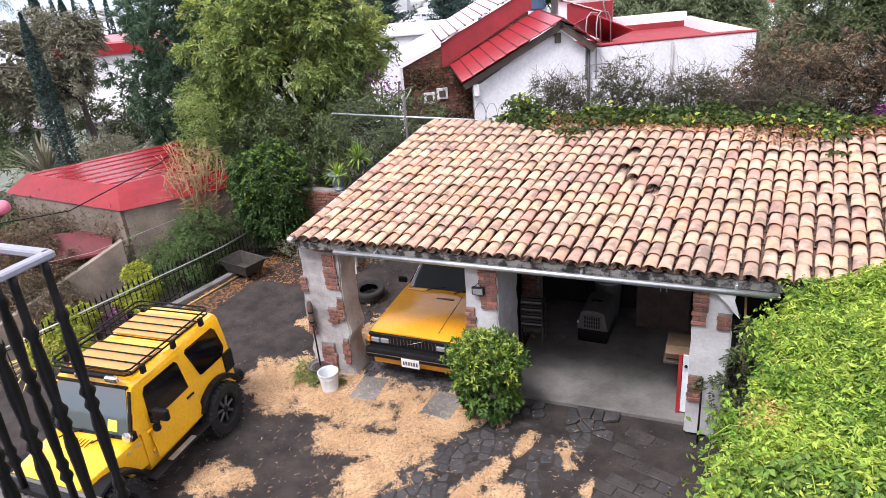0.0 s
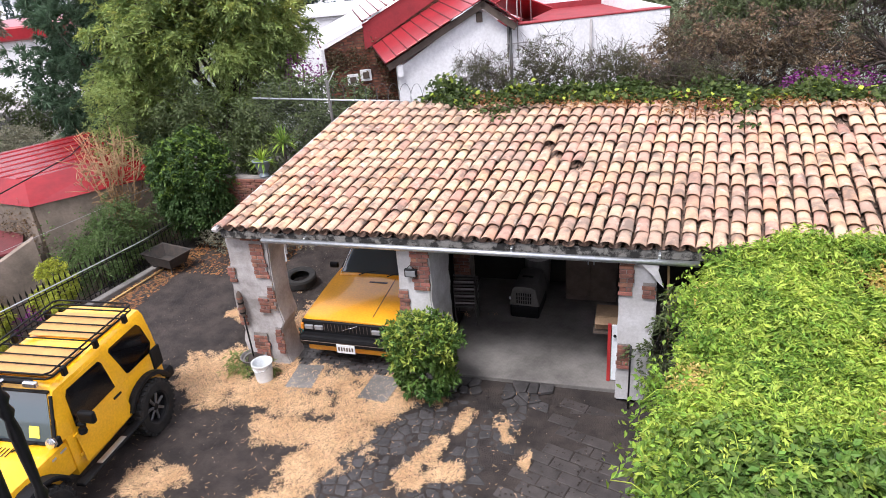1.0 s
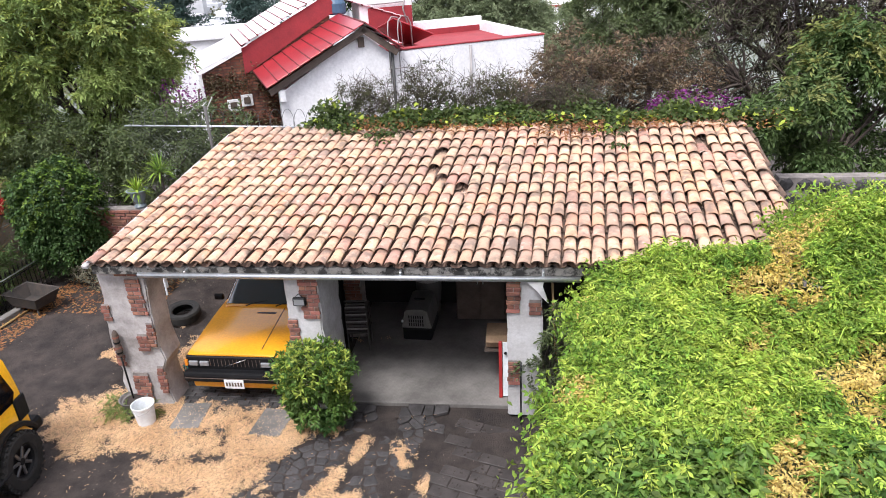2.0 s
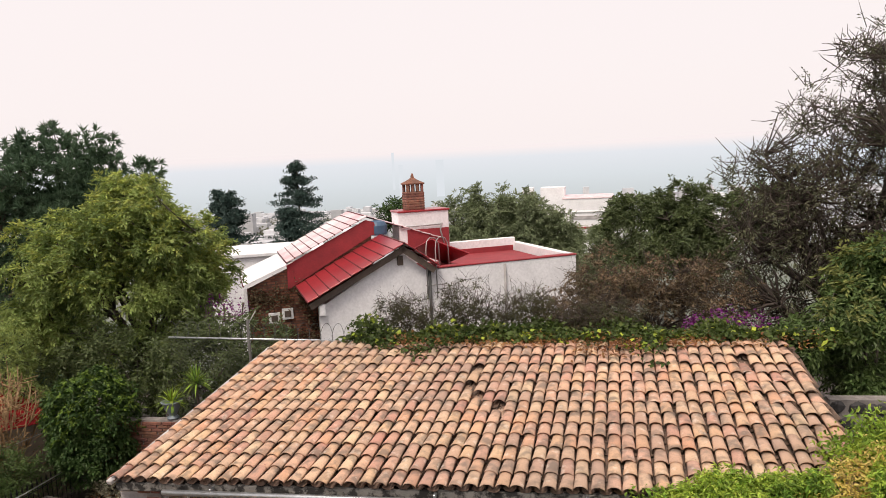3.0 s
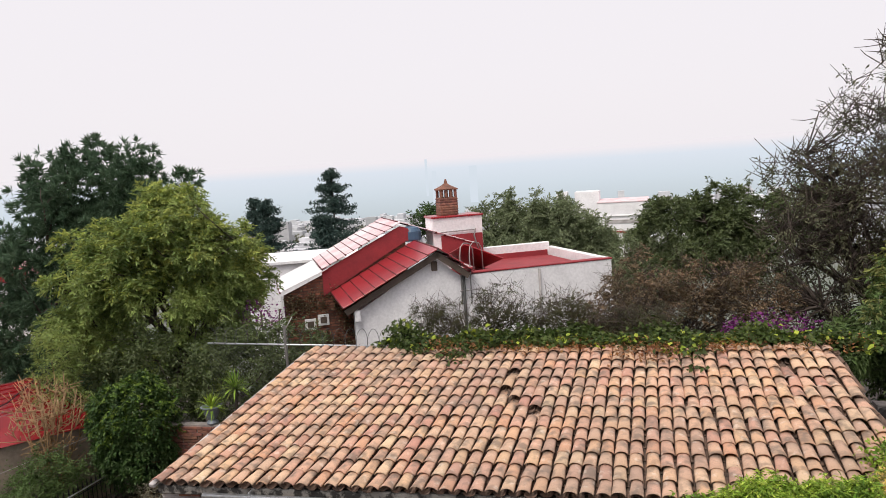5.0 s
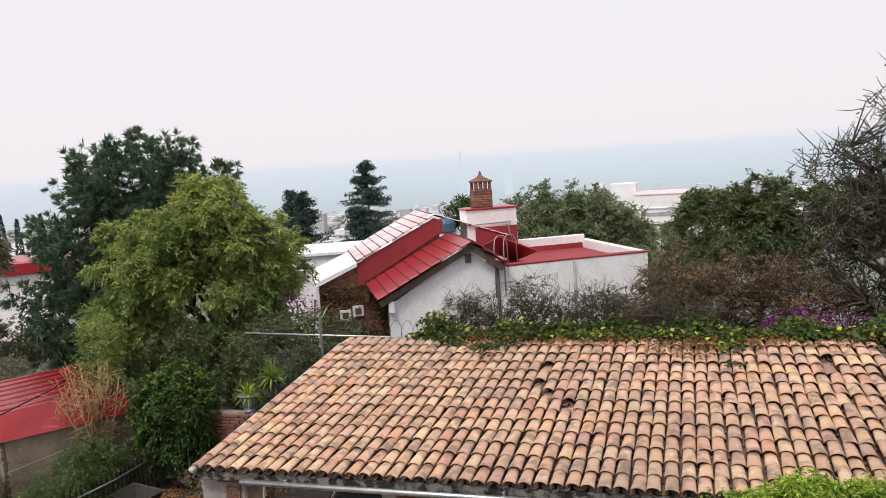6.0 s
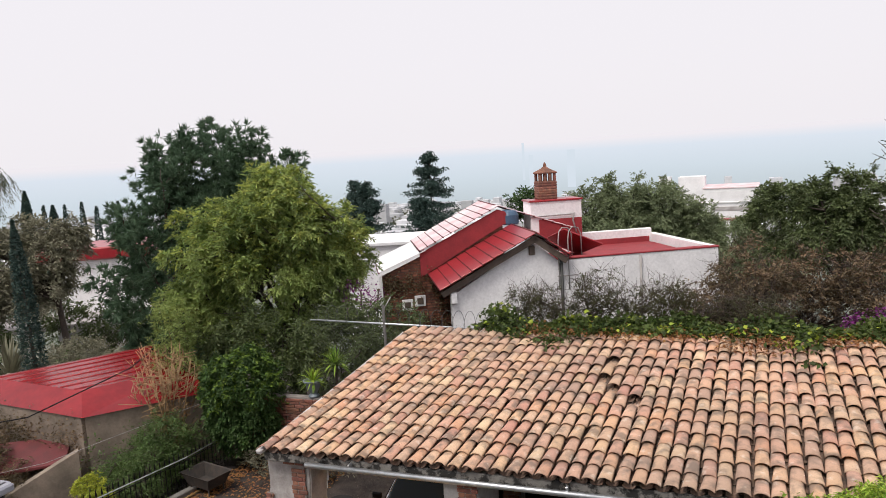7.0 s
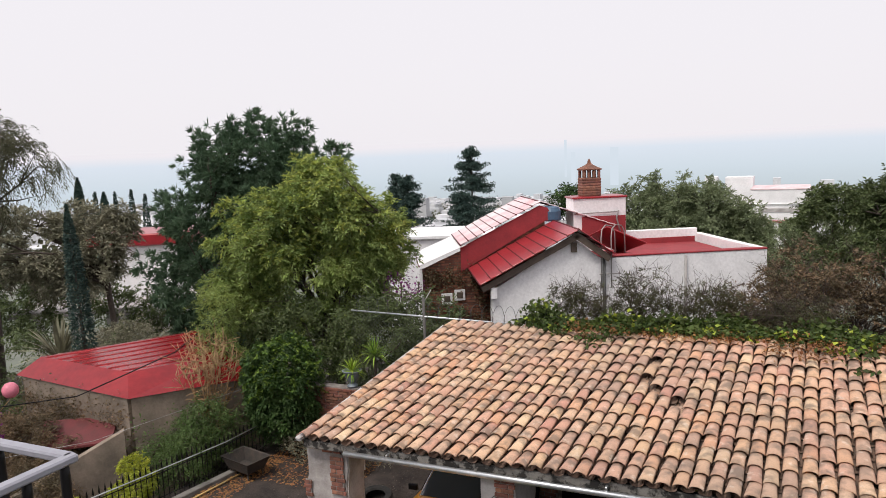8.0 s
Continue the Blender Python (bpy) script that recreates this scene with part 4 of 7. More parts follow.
tree("dry_shrub", "broad leggy shrub with dry reddish-brown foliage", "shrub", (1.9, 15.6, -0.5),
     [(0.5, 15.6, 2.9, 0.9, 0.9, 1.2), (1.3, 15.6, 3.6, 1.1, 0.9, 1.1), (2.9, 15.6, 3.55, 1.3, 0.9, 1.05), (1.9, 15.4, 2.2, 1.9, 0.8, 0.9)], 36000, 620, 0.24, 0.07, M_L_DRY, M_BARK_GREY, 0.06, 1.6, 420, 62, shell=0.15, twig=7, twig_len=0.42, aspect=0.5)
tree("bare_tree", "tall half-bare tree with grey twigs and thin olive leaves", "tree", (6.4, 16.2, -0.5),
     [(5.9, 16.2, 5.6, 1.6, 1.3, 2.2), (6.8, 16.0, 7.4, 1.4, 1.3, 1.8), (4.9, 16.2, 5.3, 1.3, 1.2, 1.4), (6.5, 16, 3.6, 2.2, 1.4, 1.4), (8.5, 16, 6, 1.8, 1.5, 3), (4.4, 16.2, 3.4, 0.9, 1.0, 1.2)], 42000, 760, 0.3, 0.085, M_L_GREYG, M_BARK_GREY, 0.2, 2.2, 760, 63, shell=0.2, twig=7, twig_len=0.5)
tree("dark_shrub", "dense dark-green shrub beside the stone wall", "shrub", (5.9, 14.0, -0.5),
     [(5.4, 14.0, 2.7, 1.1, 0.8, 1.1), (6.9, 14.2, 3.2, 1.3, 1, 1.3), (6.0, 14.2, 3.9, 1.0, 0.8, 0.8)], 34000, 420, 0.26, 0.12, M_L_MID, M_BARK, 0.08, 1.8, 60, 64, droop=0.7, shell=0.45, lobes=34, lobe_r=0.4, fresh=M_L_DULLNEW)
tree("olive_tree", "grey-green spreading tree with airy foliage", "tree", (-30.4, 26, -4.0),
     [(-30.9, 26, 3.6, 2.1, 2.0, 1.3), (-32.5, 24.8, 2.6, 2.6, 2.2, 2.0), (-34.0, 22.5, 3.2, 2.6, 2.2, 1.8), (-31.2, 25.5, 1.6, 2.2, 2.2, 1.3)], 34000, 700, 0.36, 0.21, M_L_OLIVE, M_BARK, 0.2, 1.6, 160, 65, shell=0.45, lobes=70, lobe_r=0.75)
tree("weeping_tree", "grey-green weeping pepper tree", "tree", (-29.5, 19.4, -3.0),
     [(-29.3, 19.8, 8.0, 1.6, 1.5, 1.3), (-30.0, 19.0, 6.2, 2.0, 1.6, 1.6), (-27.6, 20.8, 6.6, 1.0, 0.8, 1.0), (-28.2, 20.4, 8.3, 0.9, 0.8, 0.9)], 26000, 300, 0.5, 0.14, M_L_GREYG, M_BARK, 0.16, 5.2, 90, 66, droop=1.2, aspect=0.28, per=12)
for (x, y, z0, z1, lx) in ((-18.25, 14.7, -2.5, 5.7, -0.3), (-95, 78, -12, 6.0, 0), (-92, 80, -12, 3.6, 0)):
    rs = np.random.default_rng(int(abs(x)))
    e = thing("cypress", "slim dark cypress column", "tree", (x, y, z0), "cypresses")
    h = z1 - z0
    k = 0.34 if x > -50 else 1.0
    tubes("trunk", [([(0, 0, 0), (lx, 0, h)], [0.09, 0.01])], M_BARK, e)
    f = rs.random(9000)
    a = rs.uniform(0, 6.28, 9000)
    r = k * np.sin(np.clip(f * 1.02, 0, 1) * math.pi) ** 0.55 * rs.uniform(0.5, 1.05, 9000)
    put("crown", leaf_mesh("crown", np.stack([np.cos(a) * r + lx * f, np.sin(a) * r, f * h], 1), 0.12 if x > -50 else 0.5, M_L_CONIF, aspect=0.3, rs=rs), e)
shr = [("fence_shrub", "loose green shrub hanging over the iron fence", (-10.9, 10.6, -0.9), [(-10.9, 10.9, 0.55, 0.45, 0.6, 0.5), (-11.0, 11.6, 0.8, 0.55, 0.7, 0.7)], 9000, 220, 0.2, 0.06, M_L_MID),
       ("hedge_shrub", "dark mixed shrubs behind the chain-link fence", (-8.6, 15.0, -0.5), [(-7.6, 14.2, 2.2, 1.5, 0.5, 1.3), (-8.2, 14.6, 2.0, 1.5, 0.6, 1.5), (-10.6, 14.6, 1.9, 1.4, 0.6, 1.6), (-12.4, 14.6, 1.5, 1.1, 0.8, 1.3), (-6.9, 14.8, 2.4, 1.1, 0.6, 1.3)], 36000, 420, 0.26, 0.095, M_L_DARK),
       ("yellow_shrub", "yellow-green slender shrub by the bare bush", (-12.0, 13.4, -1.2), [(-12.0, 13.4, 3.0, 0.5, 0.5, 0.8), (-12.0, 13.3, 2.1, 0.6, 0.5, 0.9)], 7000, 150, 0.2, 0.07, M_L_LIME),
       ("white_flower_bush", "grey-green bush speckled with white flowers", (-20.5, 18.3, -3), [(-20.6, 18.3, 0.3, 1.5, 1.2, 0.9), (-18.8, 18.8, -0.1, 1.4, 1.2, 0.9)], 20000, 220, 0.3, 0.09, M_L_OLIVE),
       ("lower_garden_shrub", "dark tangled dry shrubs beside the lower path", (-14.5, 9.7, -2.4), [(-14.1, 10.1, 0.55, 0.55, 0.4, 0.5), (-14.9, 10.2, 0.6, 0.8, 0.5, 0.6), (-13.6, 9.5, -0.2, 0.7, 0.5, 0.6), (-14.6, 9.6, -0.1, 0.9, 0.6, 0.7), (-15.9, 10.3, 0.5, 0.8, 0.5, 0.6)], 32000, 380, 0.22, 0.065, M_L_DRY),
       ("lower_garden_bush", "green bushes at the foot of the tan wall", (-12.2, 10.0, -1.6), [(-11.7, 10.9, 0.3, 0.45, 0.5, 0.6), (-11.4, 11.6, 0.5, 0.5, 0.5, 0.6)], 9000, 180, 0.2, 0.06, M_L_MID),
       ("garden_thicket", "dark thicket in the lower garden", (-22.5, 15.5, -4), [(-22.5, 15.8, -0.2, 2.4, 1.4, 1.8), (-25.2, 14.0, 0.4, 2.4, 1.6, 2.1), (-20.5, 17.0, -0.6, 2.0, 1.2, 1.2), (-28.0, 15.0, 0.6, 2.4, 1.6, 2.2)], 26000, 320, 0.4, 0.15, M_L_DARK),
       ("garden_thicket", "grey-green thicket round the villa", (-32.5, 28, -5), [(-33, 29.5, -1.5, 3.4, 1.4, 1.6), (-28.5, 31, -1.8, 3.2, 1.4, 1.6), (-38, 27, -0.5, 3.4, 1.8, 2.6), (-24.5, 30, -1.6, 3.0, 2, 2.4)], 24000, 300, 0.5, 0.24, M_L_DARK)]
for k, (nm, lb, base, bl, n, c, cr, sz, ma) in enumerate(shr):
    tree(nm, lb, "shrub", base, bl, n, c, cr, sz, ma, M_BARK, 0.05, base[2] + 0.8, 40, 80 + k)

# creeper over the top of the garage roof, twiggy shrubs behind it
M_L_IVY = leaf_mat("ivy_leaf", (0.085, 0.12, 0.026), (0.035, 0.058, 0.016), island=0.5)
M_L_IVYNEW = leaf_mat("young_ivy_leaf", (0.36, 0.42, 0.05), (0.24, 0.32, 0.04))
ivy = thing("ivy", "green ivy creeping over the top edge of the tiles", "creeper")
pts, young = [], []
for k in range(330):
    x = rng.uniform(-3.75, 4.5)
    hang = max(0.0, noise.noise((x * 1.1, 0, 4)) + (0.5 if -3.2 < x < -2.2 else 0.0))
    v = 1.03 - abs(rng.normal(0, 0.025 + 0.10 * hang))
    lie = np.array([x, EAVE_Y + (TOP_Y - EAVE_Y) * v, EAVE_Z + (TOP_Z - EAVE_Z) * v + 0.06])
    rise = max(0.03, 0.2 + 0.4 * noise.noise((x * 1.3, 1, 9)) - 0.06 * max(0.0, x))
    heap = np.array([x, 12.05 + rng.uniform(0, 0.45), 3.46 + rise * rng.random() ** 0.8])
    pts.append(lie + rng.normal(size=(16, 3)) * [0.13, 0.08, 0.03])
    pts.append(heap + rng.normal(size=(34, 3)) * [0.12, 0.09, 0.06])
    if rng.random() < 0.2:
        young.append((heap if rng.random() < 0.6 else lie) + rng.normal(size=(9, 3)) * [0.09, 0.07, 0.05] + [0, -0.05, 0.03])
put("foliage", leaf_mesh("foliage", np.concatenate(pts), 0.085, M_L_IVY, aspect=0.8, up=0.4), ivy)
put("young_foliage", leaf_mesh("young_foliage", np.concatenate(young), 0.085, M_L_IVYNEW, aspect=0.8, up=0.5), ivy, None, "young yellow-green ivy leaves")
pts = [np.array([rng.uniform(-3, 4.2), 0, 0]) + np.array([0, TOP_Y - abs(rng.normal(0, 0.25)), 0]) + rng.normal(size=(26, 3)) * [0.16, 0.1, 0.0] for k in range(55)]
pts = np.concatenate(pts)
pts[:, 2] = EAVE_Z + (TOP_Z - EAVE_Z) * (pts[:, 1] - EAVE_Y) / (TOP_Y - EAVE_Y) + 0.09
put("dead_leaves", leaf_mesh("dead_leaves", pts, 0.06, M_L_ORANGE, aspect=0.7, up=0.9), ivy, None, "dry russet leaves lying on the tiles")
tree("twiggy_shrub", "leggy shrub with small grey leaves on thin stems", "shrub", (-2.0, 12.7, 0.0),
     [(-2.8, 12.8, 3.8, 0.7, 0.35, 0.45), (-1.7, 12.8, 3.95, 0.7, 0.35, 0.6), (-0.6, 12.8, 3.8, 0.7, 0.35, 0.5), (0.8, 12.9, 3.7, 0.9, 0.3, 0.4)], 15000, 420, 0.14, 0.05, leaf_mat("dull_shrub_leaf", (0.06, 0.062, 0.028), (0.10, 0.10, 0.045)), M_BARK_GREY, 0.03, 2.8, 300, 90, shell=0.2, twig=6, twig_len=0.3)
boug = thing("bougainvillea", "magenta bougainvillea flowers behind the roof", "shrub", (3.0, 12.9, 0.0))
p, c = blob_points([(0.0, 0.1, 3.58, 0.9, 0.3, 0.2)], 800, 50, 0.12)
put("blossom", leaf_mesh("flowers", p, 0.06, M_L_PURPLE, aspect=0.8), boug)
tubes("stem", [([(0, 0, 0), (x * 0.5, 0, 2), (x, 0.1, 3.6)], 0.02) for x in (-0.6, 0, 0.6)], M_BARK, boug)
boug2 = thing("bougainvillea", "magenta bougainvillea against the brick wall", "shrub", (-8.1, 15.8, -0.5))
p, c = blob_points([(0.0, 0.0, 3.9, 0.6, 0.3, 0.45)], 320, 40, 0.18)
put("blossom", leaf_mesh("flowers", p, 0.06, M_L_PURPLE, aspect=0.8), boug2)
tubes("stem", [([(0, 0, 0), (x * 0.5, 0, 2), (x, 0, 4.0)], 0.02) for x in (-0.5, 0, 0.5)], M_BARK, boug2)

# vine-covered canopy beside the garage
canopy = thing("vine_canopy", "flat canopy smothered in bright green creeper", "creeper")


def canopy_edge(y):
    return 0.04 + 0.93 * min(max((y - 3.4) / 4.9, 0), 1.05) ** 1.3


# dark green-brown deck colour stands for shade in the creeper's gaps
part("deck", bm_box(6.6, 9.2, 0.08, (4.3, 3.6, 2.24)), mat("canopy_gap_shade", (0.05, 0.06, 0.02), (0.03, 0.03, 0.015), bump=0.6), canopy)
for px, py in ((1.0, 7.9), (0.75, 5.0), (0.75, 1.5), (7.3, 7.9), (7.3, 1.5)):
    part("post", bm_box(0.1, 0.1, 2.3, (px, py, 0), 0.01), M_WOOD_DARK, canopy)


def canopy_top(x, y):
    """Height of the creeper: rolling mounds with deep creases, a heap at the far corner."""
    b = noise.noise((x * 0.9, y * 0.9, 3)) + 0.75 * abs(noise.noise((x * 2.3, y * 2.3, 5))) + 0.5 * noise.noise((x * 5.5, y * 5.5, 6))
    z = 2.42 + 0.21 * b - 0.3 * max(0.0, 0.3 - (x - canopy_edge(y)))
    z += 0.75 * math.exp(-(((x - 3.9) / 0.8) ** 2 + ((y - 8.1) / 0.8) ** 2))
    return z + 0.32 * min(max((y - 6.6) / 1.5, 0), 1) ** 2 * min(max((x - 0.9) / 0.8, 0), 1)


def dried(x, y):
    return noise.noise((x * 1.1 + 9, y * 1.5, 7)) + 0.45 * noise.noise((x * 5, y * 5, 8)) + 0.12 * min(max(x - 1.5, 0), 2)


N = 21000
thick_part = rng.random(N) < 0.86
cy = np.where(thick_part, 3.0 + 5.3 * rng.random(N), -1.0 + 9.3 * rng.random(N))
edge = np.array([canopy_edge(y) for y in cy])
cx = edge + np.where(thick_part, 0.56 * cy + 0.9 - edge, 7.5 - edge) * rng.random(N)
C = np.array([(x, y, canopy_top(x, y)) for x, y in zip(cx, cy)])
dry_at = np.array([dried(x, y) for x, y in zip(cx, cy)]) > 0.27
D = unit(rng.normal(size=(N, 3)) * [1, 1, 0.35] + [0, 0, 0.55])
near = C[:, 1] < 4.9
for nm, sel, count, size, asp, reach, ma in (("foliage", ~near & ~dry_at, 125000, 0.06, 0.36, 0.12, M_L_VINE), ("broad_foliage", near & ~dry_at, 42000, 0.085, 0.55, 0.15, M_L_VINESHADE)):
    V, F = sprays(C[sel], D[sel], count, size, rng, asp, 0.75, reach, 7, 0.5)
    put(nm, mesh_of(nm, V, F, ma), canopy)
tips = ~dry_at & (rng.random(N) < np.where(near, 0.1, 0.3))
V, F = sprays(C[tips] + [0, 0, 0.05], D[tips], 26000, 0.062, rng, 0.38, 0.8, 0.12, 7, 0.5)
put("young_foliage", mesh_of("young_foliage", V, F, M_L_VINETIP), canopy, None, "bright yellow-green young shoots")
V, F = sprays(C[dry_at] - [0, 0, 0.07], D[dry_at] * [1, 1, 0.4], 26000, 0.055, rng, 0.42, 0.5, 0.12, 6, 0.6)
put("yellowed_foliage", mesh_of("yellowed_foliage", V, F, M_L_VINE2), canopy, None, "yellowed drying creeper leaves")
runners = []
for k in rng.integers(N, size=260):
    a = rng.uniform(0, 6.28)
    p = C[k] + [0, 0, 0.07]
    d = np.array([math.cos(a), math.sin(a), 0]) * rng.uniform(0.15, 0.4)
    runners.append(([p, p + d * 0.5 + [0, 0, 0.05], p + d - [0, 0, 0.03]], 0.004))
tagged(tubes("runner", runners, M_L_VINETIP, canopy, "thin pale runners", seg=4), "thin pale runners", kind="stuff")
C2, _ = blob_points([(1.05, 8.1, 2.3, 0.3, 0.25, 0.4), (0.66, 6.5, 2.25, 0.2, 1.5, 0.3), (0.3, 4.6, 2.2, 0.2, 1.6, 0.35), (3.75, 8.6, 2.85, 0.6, 0.55, 0.6), (4.4, 8.7, 2.8, 0.8, 0.6, 0.65), (2.6, 8.15, 2.6, 0.9, 0.25, 0.22), (1.5, 8.15, 2.5, 0.7, 0.2, 0.2)], 18000, 380, 0.2)
put("hanging_foliage", leaf_mesh("hanging_foliage", C2, 0.07, M_L_VINE, aspect=0.5, droop=0.7), canopy)

# variegated bush before the middle pillar
tree("variegated_bush", "bushy schefflera with yellow-edged leaves in front of a pillar", "shrub", (-2.95, 8.1, 0.0),
     [(-2.97, 8.06, 1.0, 0.53, 0.46, 0.38), (-2.92, 8.06, 0.52, 0.42, 0.4, 0.42)], 9000, 420, 0.05, 0.085, M_L_VARIEG, M_BARK, 0.03, 0.5, 30, 91, style="rosette", aspect=0.36, shell=0.82, fresh=M_L_VARIEG2)

# ---- distance: valley haze painted on a glowing ring, far towers in the same glow ----
haze = thing("backdrop", "hazy blue valley distance under a pale sky", "backdrop", kind="structure")
hv, hf = [], []
hm, hnt, hp = node_mat("distance_haze")
HR, HZ0, HZ1 = 1200.0, -110.0, 34.0
for k in range(2):
    for i in range(96):
        a = 2 * math.pi * i / 96
        hv.append((HR * math.cos(a), HR * math.sin(a), (HZ0, HZ1)[k]))
for i in range(96):
    j = (i + 1) % 96
    hf.append((i, j, 96 + j, 96 + i))
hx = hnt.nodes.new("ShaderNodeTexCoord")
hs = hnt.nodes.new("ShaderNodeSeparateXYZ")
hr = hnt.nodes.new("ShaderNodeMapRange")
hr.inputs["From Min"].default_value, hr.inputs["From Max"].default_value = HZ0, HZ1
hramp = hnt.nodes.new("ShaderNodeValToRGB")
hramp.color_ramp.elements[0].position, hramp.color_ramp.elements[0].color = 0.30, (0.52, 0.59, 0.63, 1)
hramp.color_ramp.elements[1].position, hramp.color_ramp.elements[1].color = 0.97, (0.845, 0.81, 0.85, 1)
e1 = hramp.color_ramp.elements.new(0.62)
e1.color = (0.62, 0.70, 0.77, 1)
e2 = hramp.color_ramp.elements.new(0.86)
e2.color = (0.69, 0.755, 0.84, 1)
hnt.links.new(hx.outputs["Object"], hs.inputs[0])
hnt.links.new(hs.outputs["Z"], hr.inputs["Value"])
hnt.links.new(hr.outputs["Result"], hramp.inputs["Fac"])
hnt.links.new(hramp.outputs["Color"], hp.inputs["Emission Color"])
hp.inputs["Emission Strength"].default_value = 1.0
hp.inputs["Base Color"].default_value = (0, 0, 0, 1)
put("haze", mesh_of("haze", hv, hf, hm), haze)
# tower colour glows near the ring's tone, in place of haze
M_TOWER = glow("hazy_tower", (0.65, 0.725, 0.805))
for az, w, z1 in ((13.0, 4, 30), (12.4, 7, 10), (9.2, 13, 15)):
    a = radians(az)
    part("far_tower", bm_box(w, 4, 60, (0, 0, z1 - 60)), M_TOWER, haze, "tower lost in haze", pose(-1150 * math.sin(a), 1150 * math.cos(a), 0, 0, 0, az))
# ---- vehicles ----
M_YELLOW = mat("yellow_paint", (0.88, 0.46, 0.006), (0.84, 0.43, 0.006), rough=0.3, scale=2, fine=30, bump=0.0, coat=0.6)
M_AMBER = mat("amber_paint", (0.80, 0.36, 0.012), (0.72, 0.31, 0.014), rough=0.34, scale=1.2, fine=30, bump=0.0, coat=0.45)
M_BLACK = mat("black_plastic", (0.007, 0.007, 0.008), (0.012, 0.012, 0.013), spec=0.14, rough=0.5, scale=5, fine=60, bump=0.2)
M_RUBBER = mat("tyre_rubber", (0.018, 0.018, 0.018), (0.032, 0.03, 0.028), spec=0.2, rough=0.85, scale=6, fine=60, bump=0.4)
M_CHROME = mat("bright_metal", (0.75, 0.75, 0.76), (0.6, 0.6, 0.62), rough=0.2, metal=1.0, bump=0)
M_RACKWOOD = mat("sun_bleached_panel", (0.60, 0.33, 0.10), (0.50, 0.27, 0.09), rough=0.6, scale=2.5, fine=35, bump=0.15)
M_WHITEPLASTIC = mat("white_plastic", (0.75, 0.78, 0.80), (0.66, 0.68, 0.70), rough=0.45, scale=5, fine=30, bump=0.05)
M_ORANGE_LENS = mat("amber_lens", (0.75, 0.25, 0.02), rough=0.25, bump=0)


def glass_mat(name, tint, rough=0.04, coat=1.0, spec=0.5):
    m, nt, p = node_mat(name)
    p.inputs["Base Color"].default_value = (*tint, 1)
    p.inputs["Roughness"].default_value = rough
    p.inputs["Specular IOR Level"].default_value = spec
    p.inputs["Coat IOR"].default_value = 1.5
    p.inputs["Coat Weight"].default_value = coat
    p.inputs["Coat Roughness"].default_value = 0.02
    return m


M_TINT = glass_mat("tinted_glass", (0.004, 0.004, 0.005), 0.08, 0.0, 0.35)
M_SCREEN = glass_mat("windscreen_glass", (0.05, 0.065, 0.07), 0.04, 1.0, 1.0)
M_LAMPGLASS = glass_mat("lamp_glass", (0.22, 0.225, 0.235), 0.1)


M_DARKALLOY = mat("dark_alloy", (0.16, 0.16, 0.165), (0.10, 0.10, 0.105), rough=0.4, metal=0.6, bump=0.05)


def loft(name, sections, material, parent, label="", smooth=True, caps=True, m=None):
    """Half sections of (y, [(x, z), ...]) from the sill over the top, mirrored in x and skinned along y."""
    V, F = [], []
    n = None
    for y, half in sections:
        ring = [(x, y, z) for x, z in half] + [(-x, y, z) for x, z in half[::-1] if x > 1e-6]
        n = len(ring)
        V += ring
    for s in range(len(sections) - 1):
        for i in range(n - 1):
            F.append((s * n + i, s * n + i + 1, (s + 1) * n + i + 1, (s + 1) * n + i))
        F.append((s * n + n - 1, s * n, (s + 1) * n, (s + 1) * n + n - 1))
    if caps:
        F.append(tuple(range(n))[::-1])
        F.append(tuple((len(sections) - 1) * n + i for i in range(n)))
    bm = bmesh.new()
    vs = [bm.verts.new(v) for v in V]
    for f in F:
        bm.faces.new([vs[i] for i in f])
    ob = part(name, bm, material, parent, label, m)
    ob.data.polygons.foreach_set("use_smooth", [smooth] * len(ob.data.polygons))
    ob.data.set_sharp_from_angle(angle=radians(32))
    return ob


def plate(name, pts, thick, material, parent, label=""):
    """A thin plate with the 3D outline pts, thickened along its normal; faces outward by thick."""
    P = [Vector(p) for p in pts]
    nrm = (P[1] - P[0]).cross(P[2] - P[0]).normalized()
    n = len(P)
    V = [p + nrm * thick for p in P] + [p - nrm * 0.004 for p in P]
    F = [tuple(range(n)), tuple(range(2 * n - 1, n - 1, -1))] + [(i, i + n, (i + 1) % n + n, (i + 1) % n) for i in range(n)]
    return put(name, mesh_of(name, V, F, material), parent, None, label)


